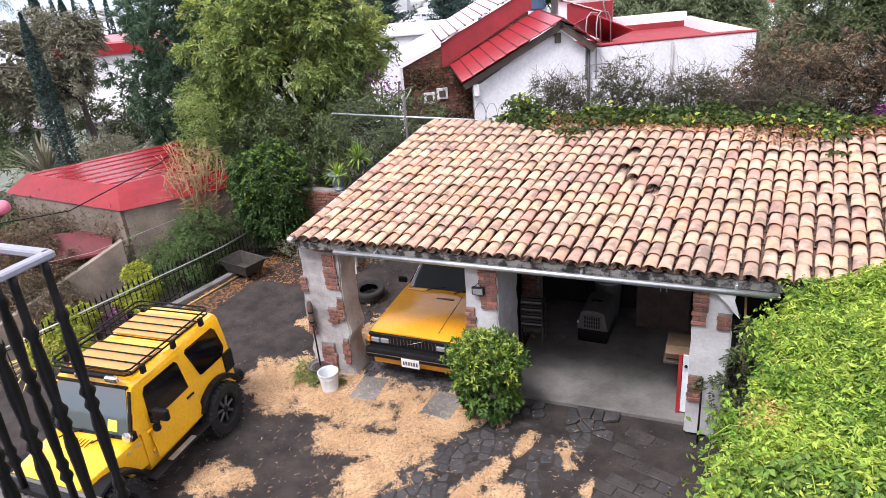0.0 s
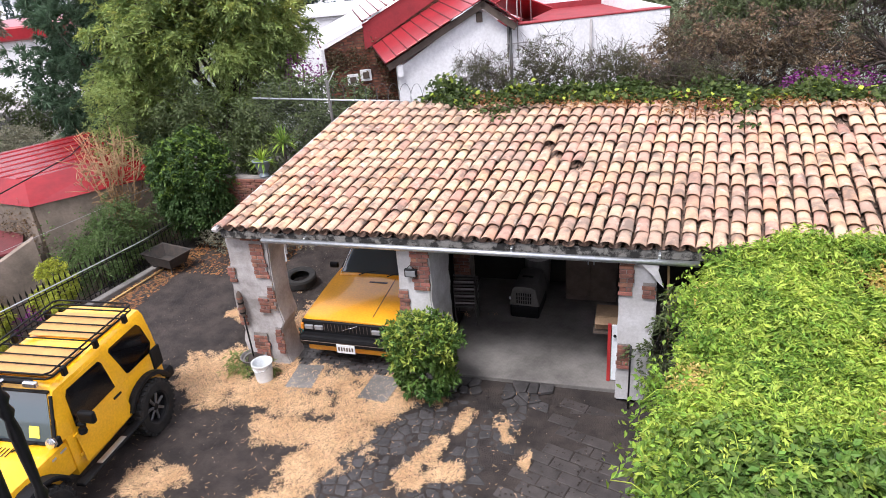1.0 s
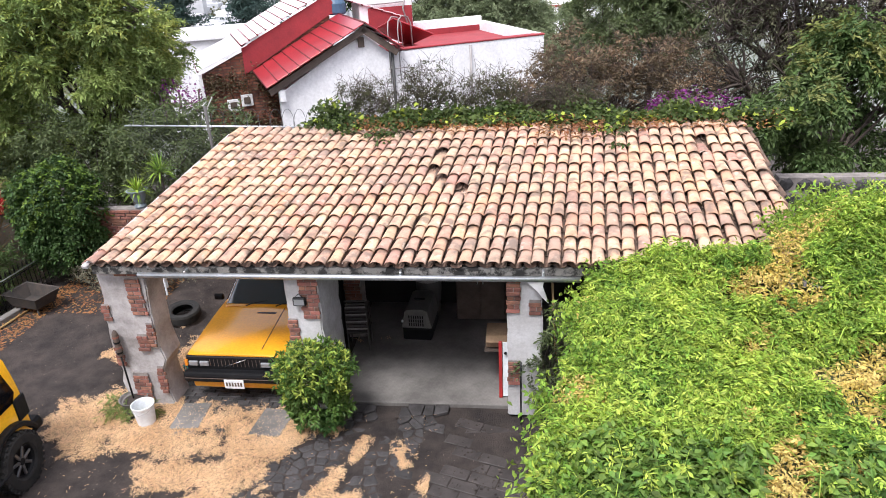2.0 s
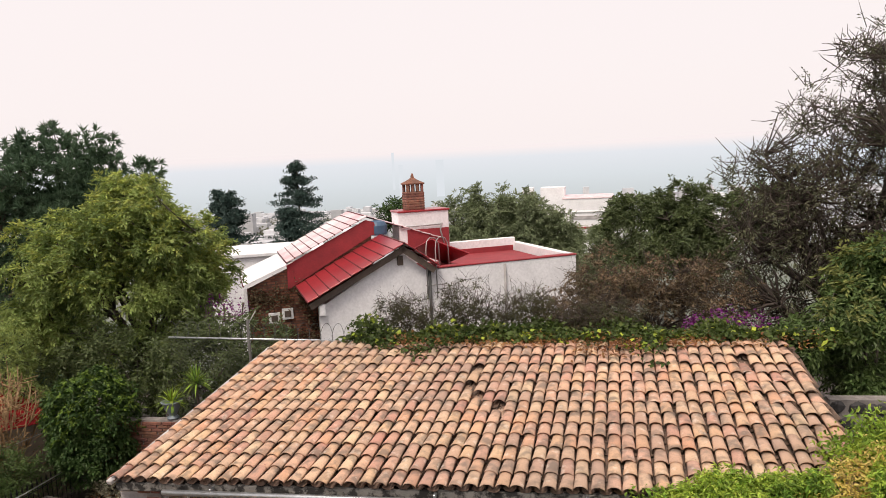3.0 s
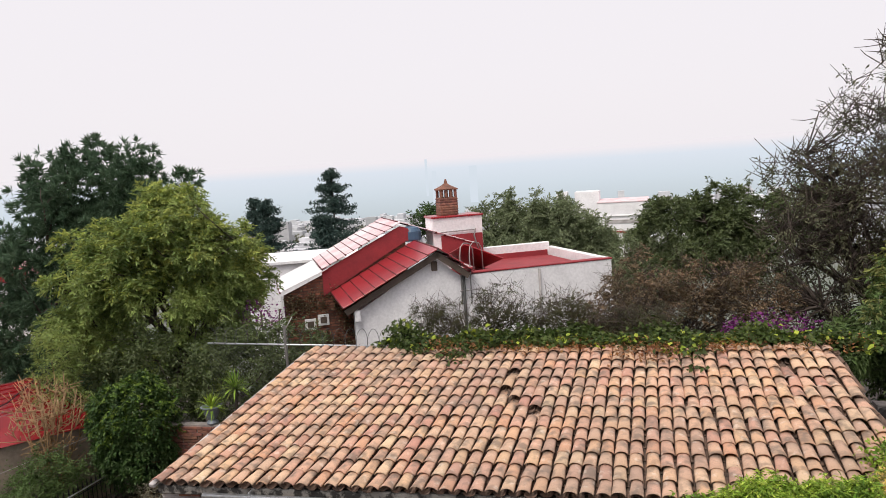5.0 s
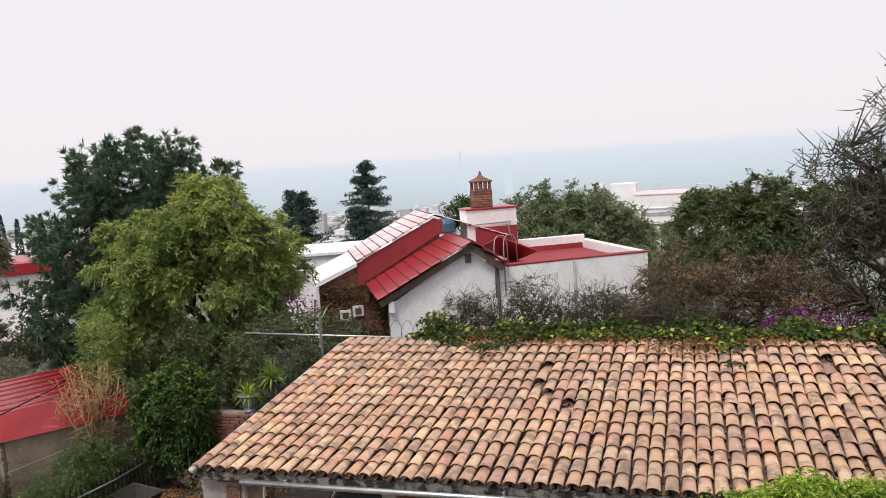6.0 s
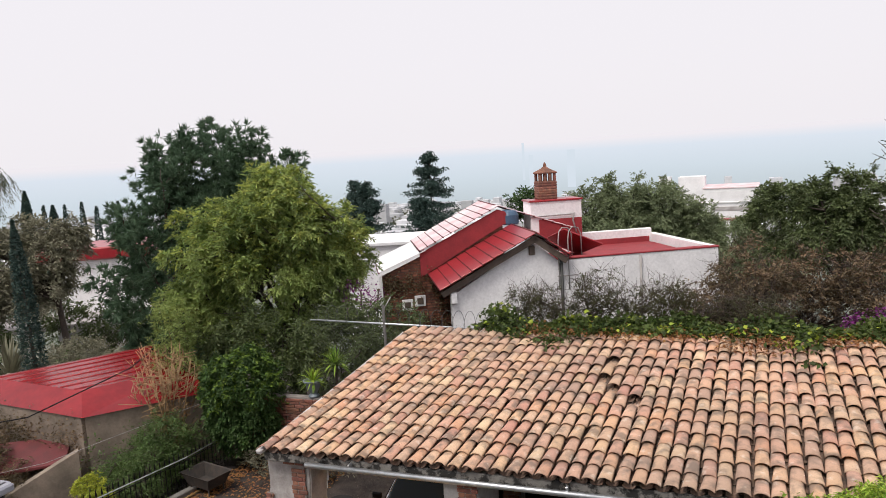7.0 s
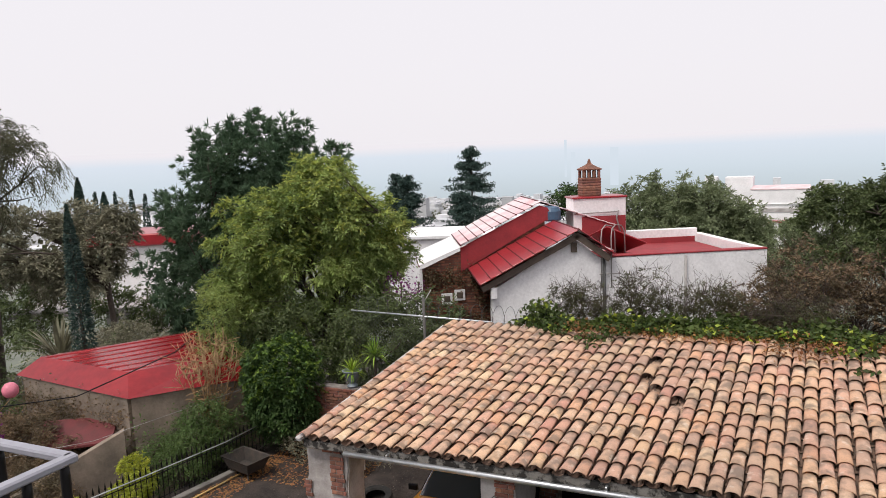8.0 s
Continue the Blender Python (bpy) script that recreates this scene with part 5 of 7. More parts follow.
def wheel(parent, at, radius, width, rim_r, spokes, outward=1, rimmat=None):
    w = new("wheel")
    w.parent = parent
    w.matrix_basis = pose(*at, 0, 90 * outward, 0)
    r, h = radius, width / 2
    bm = bm_lathe([(rim_r, -h * 0.8), (rim_r + 0.03, -h), (r * 0.9, -h), (r * 0.98, -h * 0.8), (r, -h * 0.4), (r, h * 0.4), (r * 0.98, h * 0.8), (r * 0.9, h), (rim_r + 0.03, h), (rim_r, h * 0.8)], 36, False)
    n = 30
    for k in range(n):
        for s in (-1, 1):
            lug = bm_box(0.05, 0.05, width * 0.36, (0, 0, -width * 0.18), 0.006)
            lug.transform(Matrix.Rotation(2 * math.pi * (k + (0.5 if s > 0 else 0)) / n, 4, "Z") @ Matrix.Translation((r - 0.008, 0, s * width * 0.29)))
            join(bm, lug)
    part("tyre", bm, M_RUBBER, w, smooth=False)
    part("rim", bm_lathe([(rim_r, h * 0.8), (rim_r - 0.02, h * 0.55), (rim_r - 0.03, h * 0.2), (0.03, h * 0.3), (0.02, h * 0.35)], 28, False), rimmat or M_BLACK, w, "black alloy rim", smooth=False)
    for k in range(spokes):
        sp = bm_box(rim_r * 0.86, 0.045, 0.03, (rim_r * 0.5, 0, h * 0.42), 0.008)
        part("spoke", sp, M_DARKALLOY if rimmat is None else M_CHROME, w, "", pose(0, 0, 0, 0, 0, 360 / spokes * k))
    part("hub_cap", bm_lathe([(0.06, h * 0.3), (0.06, h * 0.62), (0.04, h * 0.7)], 16), M_BLACK, w)
    return w


# yellow off-road car; local origin under the rear axle, nose to -y
jeep = thing("off_road_car", "yellow boxy two-door off-road car with black roof rack", "car", (-7.44, 6.64, 0), turn=3)
jeep.matrix_basis = jeep.matrix_basis @ Matrix.Diagonal((0.96, 0.94, 0.98, 1))
W0 = 0.73
tub = [(0.50, [(W0 - 0.02, 0.58), (W0, 0.62), (W0, 1.10), (W0 - 0.02, 1.14), (0, 1.14)]),
       (-1.60, [(W0 - 0.02, 0.52), (W0, 0.56), (W0, 1.10), (W0 - 0.02, 1.14), (0, 1.14)])]
loft("body", tub, M_YELLOW, jeep, "yellow painted steel body", smooth=False)
hood = [(-1.58, [(0.70, 0.62), (0.71, 0.98), (0.69, 1.06), (0.62, 1.11), (0.3, 1.14), (0, 1.145)]),
        (-2.2, [(0.64, 0.62), (0.65, 0.96), (0.63, 1.03), (0.56, 1.08), (0.27, 1.11), (0, 1.115)]),
        (-2.82, [(0.56, 0.62), (0.57, 0.92), (0.55, 0.99), (0.49, 1.03), (0.24, 1.055), (0, 1.06)]),
        (-2.90, [(0.54, 0.62), (0.55, 0.88), (0.53, 0.93), (0.47, 0.97), (0.22, 0.99), (0, 0.99)])]
loft("hood", hood, M_YELLOW, jeep, "yellow hood with louvres")
cabin = [(0.50, [(W0, 1.13), (W0 - 0.03, 1.42), (W0 - 0.09, 1.74), (W0 - 0.14, 1.80), (0.3, 1.83), (0, 1.835)]),
         (-0.5, [(W0, 1.13), (W0 - 0.03, 1.42), (W0 - 0.085, 1.76), (W0 - 0.14, 1.82), (0.3, 1.85), (0, 1.855)]),
         (-1.44, [(W0, 1.13), (W0 - 0.03, 1.42), (W0 - 0.085, 1.75), (W0 - 0.14, 1.80), (0.3, 1.83), (0, 1.835)]),
         (-1.47, [(W0, 1.13), (W0 - 0.03, 1.42), (W0 - 0.09, 1.73), (W0 - 0.15, 1.76), (0.3, 1.78), (0, 1.785)]),
         (-1.60, [(W0 - 0.01, 1.13), (W0 - 0.035, 1.40), (W0 - 0.06, 1.45), (W0 - 0.15, 1.452), (0.3, 1.455), (0, 1.46)]),
         (-1.72, [(W0 - 0.02, 1.12), (W0 - 0.03, 1.13), (W0 - 0.06, 1.14), (W0 - 0.15, 1.145), (0.3, 1.15), (0, 1.15)])]
loft("hardtop", cabin, M_YELLOW, jeep, "yellow hardtop")


def side(s, y, z, out=0.004):
    x = W0 - 0.03 * (z - 1.13) / 0.29 if z < 1.42 else W0 - 0.03 - 0.058 * (z - 1.42) / 0.33
    return (s * (x + out), y, z)


def ring_pts(s, pts):
    q = [side(s, y, z) for y, z in pts]
    return q if s > 0 else q[::-1]


for s in (1, -1):
    plate("quarter_window", ring_pts(s, [(0.34, 1.22), (0.40, 1.30), (0.34, 1.62), (0.28, 1.68), (-0.36, 1.68), (-0.40, 1.64), (-0.26, 1.20), (-0.22, 1.18), (0.30, 1.18)]), 0.008, M_TINT, jeep, "dark tinted window")
    dr = plate("door", ring_pts(s, [(-0.44, 0.64), (-0.44, 1.13), (-0.52, 1.70), (-1.36, 1.70), (-1.46, 1.16), (-1.46, 0.64)]), 0.006, M_YELLOW, jeep, "yellow door")
    plate("door_window", [(x + s * 0.006, y, z) for x, y, z in ring_pts(s, [(-0.56, 1.18), (-0.60, 1.60), (-0.64, 1.65), (-1.28, 1.65), (-1.34, 1.58), (-1.40, 1.16)])], 0.008, M_TINT, dr, "dark tinted door window")
    part("door_handle", bm_box(0.03, 0.17, 0.035, (s * (W0 + 0.022), -0.58, 1.03), 0.01), M_BLACK, dr)
    for hz in (0.74, 1.04):
        part("hinge", bm_box(0.025, 0.09, 0.05, (s * (W0 + 0.016), -1.46, hz), 0.008), M_YELLOW, dr)
    # step, mirror, flares
    part("side_step", bm_box(0.15, 1.45, 0.05, (s * (W0 + 0.07), -1.0, 0.44), 0.015), M_BLACK, jeep)
    part("step_plate", bm_box(0.09, 0.55, 0.008, (s * (W0 + 0.08), -1.05, 0.49), 0.002), M_STEEL, jeep, "bright tread plate")
    mir = part("mirror", bm_box(0.24, 0.09, 0.17, (s * (W0 + 0.17), -1.34, 1.20), 0.03, 2), M_BLACK, jeep)
    part("mirror_arm", bm_box(0.14, 0.05, 0.05, (s * (W0 + 0.05), -1.36, 1.14), 0.01), M_BLACK, mir)
    part("mirror_foot", bm_lathe([(0.05, 0), (0.06, 0.03), (0.05, 0.08)], 12), M_BLACK, mir, "", pose(s * (W0 + 0.05), -1.36, 1.03))
    lamp = part("cowl_lamp", bm_lathe([(0.02, -0.05), (0.065, -0.02), (0.075, 0.02), (0.07, 0.035), (0.0, 0.045)], 18, True), M_CHROME, jeep, "round bright auxiliary lamp", pose(s * (W0 - 0.02), -1.80, 1.22, 75, 0, 0))
    part("lamp_bracket", bm_box(0.05, 0.1, 0.12, (s * (W0 + 0.0), -1.73, 1.13), 0.01), M_BLACK, jeep)
    part("pillar_trim", bm_box(0.05, 0.03, 0.62, (0, 0, 0), 0.008), M_BLACK, jeep, "", pose(s * (W0 - 0.05), -1.74, 1.14, -22.5, -s * 5, 0))
    for ya, rr in ((0.0, 0.56), (-2.3, 0.56)):
        bm = bmesh.new()
        prev = None
        prof = [(0.0, 0.0), (0.16, 0.0), (0.17, -0.03), (0.16, -0.07), (0.0, -0.06)]
        arc = [(-62 + 124 * k / 10) for k in range(11)]
        rows_ = []
        for a in arc:
            ca, sa = math.sin(radians(a)), math.cos(radians(a))
            rows_.append([bm.verts.new((s * (W0 - 0.06 + (0.0 if ya == 0 else -0.10) + dx * (1 if ya == 0 else 1.55)), ya + (rr + dz) * ca * 1.02, 0.42 + (rr + dz) * sa * 0.98)) for dx, dz in prof])
        for a, b in zip(rows_, rows_[1:]):
            for i in range(len(prof)):
                j = (i + 1) % len(prof)
                bm.faces.new((a[i], a[j], b[j], b[i]))
        bm.faces.new(rows_[0])
        bm.faces.new(rows_[-1][::-1])
        part("fender_flare", bm, M_BLACK, jeep, "black plastic fender flare", smooth=False)
    for ya in (0.0, -2.3):
        wheel(jeep, (s * 0.74, ya, 0.42), 0.42, 0.26, 0.23, 7, s)
    for k in range(2):
        part("fender_badge", bm_box(0.008, 0.11 - 0.04 * k, 0.03, (s * 0.70, -1.78 - 0.17 * k + 0.1, 0.98), 0.002), M_STEEL, jeep)
for ya in (-2.3,):
    for s in (1, -1):
        part("wheel_well", bm_box(0.2, 0.8, 0.3, (s * 0.55, ya, 0.42), 0.03), M_BLACK, jeep)
plate("windscreen", [(-0.64, -1.725, 1.15), (0.64, -1.725, 1.15), (0.575, -1.485, 1.73), (-0.575, -1.485, 1.73)], 0.012, M_SCREEN, jeep, "windscreen with a yellow sticker")
part("screen_frame", bm_box(1.36, 0.05, 0.04, (0, -1.745, 1.12), 0.012), M_BLACK, jeep)
part("screen_header", bm_box(1.22, 0.05, 0.035, (0, -1.485, 1.735), 0.01), M_BLACK, jeep)
plate("sticker", [(0.30, -1.722, 1.2), (0.46, -1.722, 1.2), (0.45, -1.664, 1.34), (0.30, -1.664, 1.34)], 0.004, mat("yellow_sticker", (0.8, 0.72, 0.1), bump=0), jeep, "yellow paper sticker")
for x0 in (-0.35, 0.2):
    tubes("wiper", [([(x0, -1.95, 1.145), (x0 + 0.08, -1.86, 1.165), (x0 + 0.24, -1.77, 1.17)], 0.011)], M_BLACK, jeep, seg=5)
for k in range(5):
    part("louvre", bm_box(0.012, 0.16, 0.008, (-0.08 + 0.06 * k, -1.95, 1.128), 0.002), M_BLACK, jeep, "", pose(0, 0, 0))
part("front_bumper", bm_box(1.5, 0.2, 0.2, (0, -3.02, 0.5), 0.04), M_BLACK, jeep)
part("grille", bm_box(1.1, 0.05, 0.4, (0, -2.90, 0.6), 0.03), M_YELLOW, jeep)
part("rear_bumper", bm_box(1.5, 0.22, 0.2, (0, 0.62, 0.5), 0.04), M_BLACK, jeep)
for s in (1, -1):
    part("rear_corner_guard", bm_box(0.05, 0.24, 0.34, (s * (W0 - 0.005), 0.42, 0.86), 0.012), M_BLACK, jeep, "black corner guard")
    part("tail_lamp", bm_box(0.12, 0.06, 0.2, (s * 0.62, 0.53, 0.92), 0.015), M_BLACK, jeep)
spare = wheel(jeep, (0, 0.72, 0.98), 0.40, 0.24, 0.22, 7)
spare.name = "spare_wheel"
spare.matrix_basis = pose(0, 0.70, 1.0, -90, 0, 0)
part("roof_rack_panel", bm_box(1.08, 0.62, 0.02, (0.0, -1.02, 1.868), 0.004), M_RACKWOOD, jeep, "sun-bleached orange-tan panel")
part("roof_rack_panel", bm_box(1.08, 0.62, 0.02, (0.0, -0.12, 1.868), 0.004), M_RACKWOOD, jeep, "sun-bleached orange-tan panel")
rack = new("roof_rack")
rack.parent = jeep
tagged(rack, "black tubular roof rack")
RX, RY0, RY1 = 0.66, -1.46, 0.34
for z in (1.93, 2.0):
    tubes("rail", [([(-RX, RY0 + 0.06, z), (-RX + 0.06, RY0, z), (RX - 0.06, RY0, z), (RX, RY0 + 0.06, z), (RX, RY1 - 0.06, z), (RX - 0.06, RY1, z), (-RX + 0.06, RY1, z), (-RX, RY1 - 0.06, z), (-RX, RY0 + 0.06, z)], 0.014)], M_BLACK, rack, seg=6)
for k in range(9):
    y = RY0 + 0.1 + 0.2 * k
    tubes("crossbar", [([(-RX, y, 1.925), (RX, y, 1.925)], 0.011)], M_BLACK, rack, seg=6)
for s in (1, -1):
    for y in (-1.2, -0.56, 0.1):
        part("clamp", bm_box(0.06, 0.08, 0.13, (s * (RX + 0.0), y, 1.82), 0.01), M_BLACK, rack)
part("light_bar", bm_box(0.9, 0.06, 0.06, (0, RY0 - 0.05, 1.88), 0.012), M_BLACK, rack)
for s in (-0.25, 0.25):
    part("bar_lamp", bm_box(0.2, 0.07, 0.08, (s + 0.2, RY0 - 0.09, 1.87), 0.015), M_CHROME, rack)

# amber old saloon; local origin under the nose, nose to -y
volvo = thing("old_car", "faded amber old saloon car with black grille and bumper", "car", (-4.39, 8.58, 0), turn=-1)
volvo.matrix_basis = volvo.matrix_basis @ Matrix.Diagonal((0.96, 0.97, 1.0, 1))
vb = [(0.10, [(0.78, 0.34), (0.82, 0.42), (0.83, 0.70), (0.80, 0.80), (0.70, 0.83), (0.3, 0.845), (0, 0.85)]),
      (0.14, [(0.80, 0.30), (0.845, 0.40), (0.85, 0.72), (0.82, 0.82), (0.70, 0.855), (0.3, 0.87), (0, 0.875)]),
      (0.9, [(0.81, 0.24), (0.86, 0.40), (0.865, 0.76), (0.84, 0.87), (0.72, 0.92), (0.3, 0.94), (0, 0.945)]),
      (1.42, [(0.81, 0.24), (0.86, 0.40), (0.865, 0.78), (0.84, 0.90), (0.72, 0.965), (0.3, 0.985), (0, 0.99)]),
      (3.9, [(0.81, 0.24), (0.86, 0.40), (0.865, 0.78), (0.84, 0.90), (0.74, 0.95), (0.3, 0.96), (0, 0.96)]),
      (4.6, [(0.76, 0.30), (0.82, 0.42), (0.82, 0.76), (0.79, 0.85), (0.70, 0.88), (0.3, 0.89), (0, 0.89)])]
loft("body", vb, M_AMBER, volvo, "faded amber body with long flat hood")
gh = [(1.40, [(0.70, 0.95), (0.69, 0.97), (0.62, 0.985), (0, 0.99)]),
      (2.02, [(0.74, 0.95), (0.58, 1.37), (0.50, 1.40), (0, 1.41)]),
      (2.8, [(0.74, 0.95), (0.59, 1.40), (0.50, 1.43), (0, 1.44)]),
      (3.5, [(0.74, 0.95), (0.58, 1.36), (0.50, 1.39), (0, 1.40)]),
      (4.0, [(0.70, 0.93), (0.68, 0.95), (0.6, 0.96), (0, 0.965)])]
loft("greenhouse", gh, M_AMBER, volvo, "amber cabin")
plate("windscreen", [(-0.64, 1.44, 1.015), (0.64, 1.44, 1.015), (0.54, 1.99, 1.375), (-0.54, 1.99, 1.375)], 0.015, M_SCREEN, volvo, "reflecting windscreen")
for s in (1, -1):
    q = [(s * 0.735, 1.62, 1.0), (s * 0.735, 2.5, 1.0), (s * 0.60, 2.5, 1.36), (s * 0.60, 2.05, 1.36)]
    plate("side_window", q if s > 0 else q[::-1], 0.01, M_TINT, volvo, "dark side window")
    q = [(s * 0.735, 2.56, 1.0), (s * 0.735, 3.5, 1.0), (s * 0.60, 3.3, 1.36), (s * 0.60, 2.56, 1.36)]
    plate("side_window", q if s > 0 else q[::-1], 0.01, M_TINT, volvo, "dark side window")
    tubes("screen_pillar_trim", [([(s * 0.66, 1.42, 1.01), (s * 0.565, 2.0, 1.385)], 0.014)], M_CHROME, volvo, seg=6)
    for k in range(2):
        part("headlight", bm_box(0.16, 0.05, 0.085, (s * (0.70 - 0.18 * k), 0.06, 0.66), 0.012), M_LAMPGLASS, volvo, "rectangular headlight")
    part("turn_lamp", bm_box(0.05, 0.08, 0.11, (s * 0.82, 0.07, 0.66), 0.01), M_ORANGE_LENS, volvo)
    for ya in (0.85, 3.55):
        wheel(volvo, (s * 0.74, ya, 0.31), 0.31, 0.18, 0.19, 8, s, M_STEEL)
    mi = part("mirror", bm_box(0.18, 0.07, 0.11, (s * 0.90, 1.65, 0.98), 0.02), M_BLACK, volvo)
part("grille", bm_box(1.66, 0.06, 0.25, (0, 0.095, 0.57), 0.012), M_BLACK, volvo, "black grille")
for k in range(14):
    part("grille_bar", bm_box(0.01, 0.02, 0.13, (-0.42 + 0.065 * k, 0.072, 0.65), 0.002), M_WOOD_DARK, volvo)
tubes("grille_slash", [([(-0.2, 0.06, 0.64), (0.2, 0.06, 0.79)], 0.008)], M_CHROME, volvo, seg=5)
part("front_bumper", bm_box(1.72, 0.2, 0.17, (0, 0.02, 0.43), 0.05, 2), M_BLACK, volvo, "thick black bumper")
part("bumper_strip", bm_box(1.66, 0.012, 0.012, (0, -0.083, 0.51), 0.003), M_WOOD_DARK, volvo)
part("front_spoiler", bm_box(1.56, 0.10, 0.16, (0, 0.09, 0.26), 0.03), M_AMBER, volvo)
np_ = part("number_plate", bm_box(0.33, 0.012, 0.16, (0, -0.088, 0.35), 0.004), M_WHITEPLASTIC, volvo, "white number plate with plain dark bars")
for k in range(6):
    part("plate_bar", bm_box(0.03, 0.004, 0.07, (-0.12 + 0.048 * k, -0.096, 0.395), 0.001), M_WOOD_DARK, np_)
part("hood_seam", bm_box(0.012, 1.15, 0.012, (0, 0, 0), 0.003), M_WOOD_DARK, volvo, "", pose(0.42, 0.80, 0.922, 4.6, 0, 0))
part("hood_vent", bm_box(0.34, 0.05, 0.008, (0.15, 1.22, 0.966), 0.002), M_WOOD_DARK, volvo, "")
for x0 in (-0.3, 0.25):
    tubes("wiper", [([(x0, 1.40, 1.0), (x0 + 0.1, 1.43, 1.03), (x0 + 0.42, 1.50, 1.06)], 0.01)], M_BLACK, volvo, seg=5)
# ---- inside the garage ----
M_KENNEL = mat("grey_kennel_plastic", (0.15, 0.145, 0.135), (0.11, 0.105, 0.10), rough=0.6, scale=4, fine=30, bump=0.1)
M_CARD = mat("cardboard", (0.30, 0.20, 0.12), (0.22, 0.145, 0.085), rough=0.9, scale=3, fine=30, bump=0.1)
M_RED = mat("red_enamel", (0.42, 0.03, 0.03), rough=0.5, bump=0.05)
M_WICKER = mat("grey_wicker", (0.10, 0.09, 0.085), (0.06, 0.055, 0.05), rough=0.7, bump=0.2)
M_TEAL = mat("teal_plastic", (0.03, 0.30, 0.26), rough=0.5, bump=0.05)
M_IRON = mat("black_iron", (0.006, 0.006, 0.007), (0.010, 0.009, 0.009), rough=0.32, spec=0.22, scale=8, fine=60, bump=0.2)
M_STONE = mat("basalt_stone", (0.058, 0.053, 0.053), (0.030, 0.027, 0.027), rough=0.7, scale=6, fine=50, bump=0.7, rand=0.3)
M_PAVER = mat("grey_paver", (0.066, 0.056, 0.052), (0.038, 0.032, 0.03), rough=0.6, scale=4, fine=50, bump=0.5, rand=0.15)

crate = thing("dog_crate", "grey plastic dog crate with barred door on the garage floor", "crate", (-1.82, 10.85, 0.02), turn=-3)
part("base", bm_box(0.52, 0.74, 0.26, (0, 0, 0), 0.04, 2), M_BLACK, crate, "black lower shell")
loft("lid", [(-0.37, [(0.27, 0.26), (0.26, 0.30), (0.20, 0.58), (0.14, 0.62), (0, 0.63)]), (0.37, [(0.27, 0.26), (0.26, 0.30), (0.20, 0.58), (0.14, 0.62), (0, 0.63)])], M_KENNEL, crate, "grey upper shell", smooth=False)
part("door_frame", bm_box(0.34, 0.02, 0.26, (0, -0.38, 0.28), 0.008), M_KENNEL, crate)
for r in range(3):
    for k in range(7):
        part("slot", bm_box(0.022, 0.01, 0.06, (-0.12 + 0.04 * k, -0.392, 0.31 + 0.075 * r), 0.002), M_BLACK, crate)
part("handle", bm_box(0.2, 0.04, 0.03, (0, 0, 0.63), 0.01), M_BLACK, crate)
part("latch", bm_box(0.04, 0.03, 0.05, (-0.25, -0.36, 0.36), 0.008), M_WHITEPLASTIC, crate)
sack = thing("feed_bin", "grey bin with lid standing behind the crate", "bin", (-1.75, 11.6, 0))
part("bin", bm_lathe([(0.2, 0), (0.24, 0.5), (0.25, 0.72)], 20), M_KENNEL, sack)
part("lid", bm_lathe([(0.27, 0.72), (0.27, 0.76), (0.1, 0.8)], 20), M_PLASTER, sack)
post = thing("brick_post", "bare red brick post inside the garage", "pillar", kind="structure")
part("core", bm_box(0.3, 0.3, 2.7, (-2.95, 10.75, 0.0)), M_MORTAR, post)
brick_patch(post, -2.95, 10.59, 0.3, 0.28, 2.3, seed=21)
for k in range(4):
    ch = thing("stacking_chair", "dark slatted chair in a stack against the brick post", "chair", (-2.82, 10.28, 0.02 + 0.14 * k), "stacked chairs", turn=4)
    part("seat", bm_box(0.40, 0.38, 0.03, (0, 0, 0.36), 0.012), M_WICKER, ch)
    for sx in (-0.18, 0.18):
        for sy in (-0.17, 0.17):
            part("leg", bm_lathe([(0.012, 0 if k == 0 else 0.1), (0.013, 0.36)], 6), M_WICKER, ch, "", pose(sx, sy, 0))
    for j in range(3):
        part("back_slat", bm_box(0.36, 0.015, 0.035, (0, -0.18, 0.44 + 0.06 * j), 0.006), M_WICKER if j else M_PIPE, ch)
box = thing("cardboard_box", "open cardboard box on a narrow shelf by the pillar", "box", (-0.36, 9.3, 0.78))
part("carton", bm_box(0.34, 0.36, 0.22, (0, 0, 0), 0.006), M_CARD, box)
part("flap", bm_box(0.34, 0.13, 0.008, (0, -0.06, 0), 0.002), M_CARD, box, "", pose(0, -0.18, 0.2, 25, 0, 0))
shelf = thing("wall_shelf", "narrow wooden ledge behind the pillar", "shelf", (-0.36, 9.3, 0.72))
part("board", bm_box(0.40, 0.45, 0.04, (0, 0, 0.0), 0.006), M_WOOD_DARK, shelf)
part("bracket", bm_box(0.06, 0.4, 0.73, (0.12, 0, -0.72), 0.006), M_WOOD_DARK, shelf)
board = thing("leaning_board", "red and white painted board leaning on the pillar", "board", (-0.26, 8.9, 0.02))
part("white_face", bm_box(0.09, 0.03, 0.95, (0.03, 0, 0.02), 0.005), M_WHITEPLASTIC, board, "", pose(0, 0, 0, -2, 0, 0))
part("red_edge", bm_box(0.05, 0.05, 0.98, (-0.05, 0, 0.0), 0.005), M_RED, board, "", pose(0, 0, 0, -2, 0, 0))
part("knob", bm_lathe([(0.02, 0), (0.025, 0.02), (0.0, 0.03)], 10), M_BLACK, board, "", pose(0.03, -0.02, 0.82, 90, 0, 0))
cab = thing("storage_cabinet", "dark wooden cabinet deep in the garage", "cabinet", (-0.75, 11.5, 0.02))
part("body", bm_box(0.9, 0.5, 1.5, (0, 0, 0), 0.01), M_WOOD_DARK, cab)
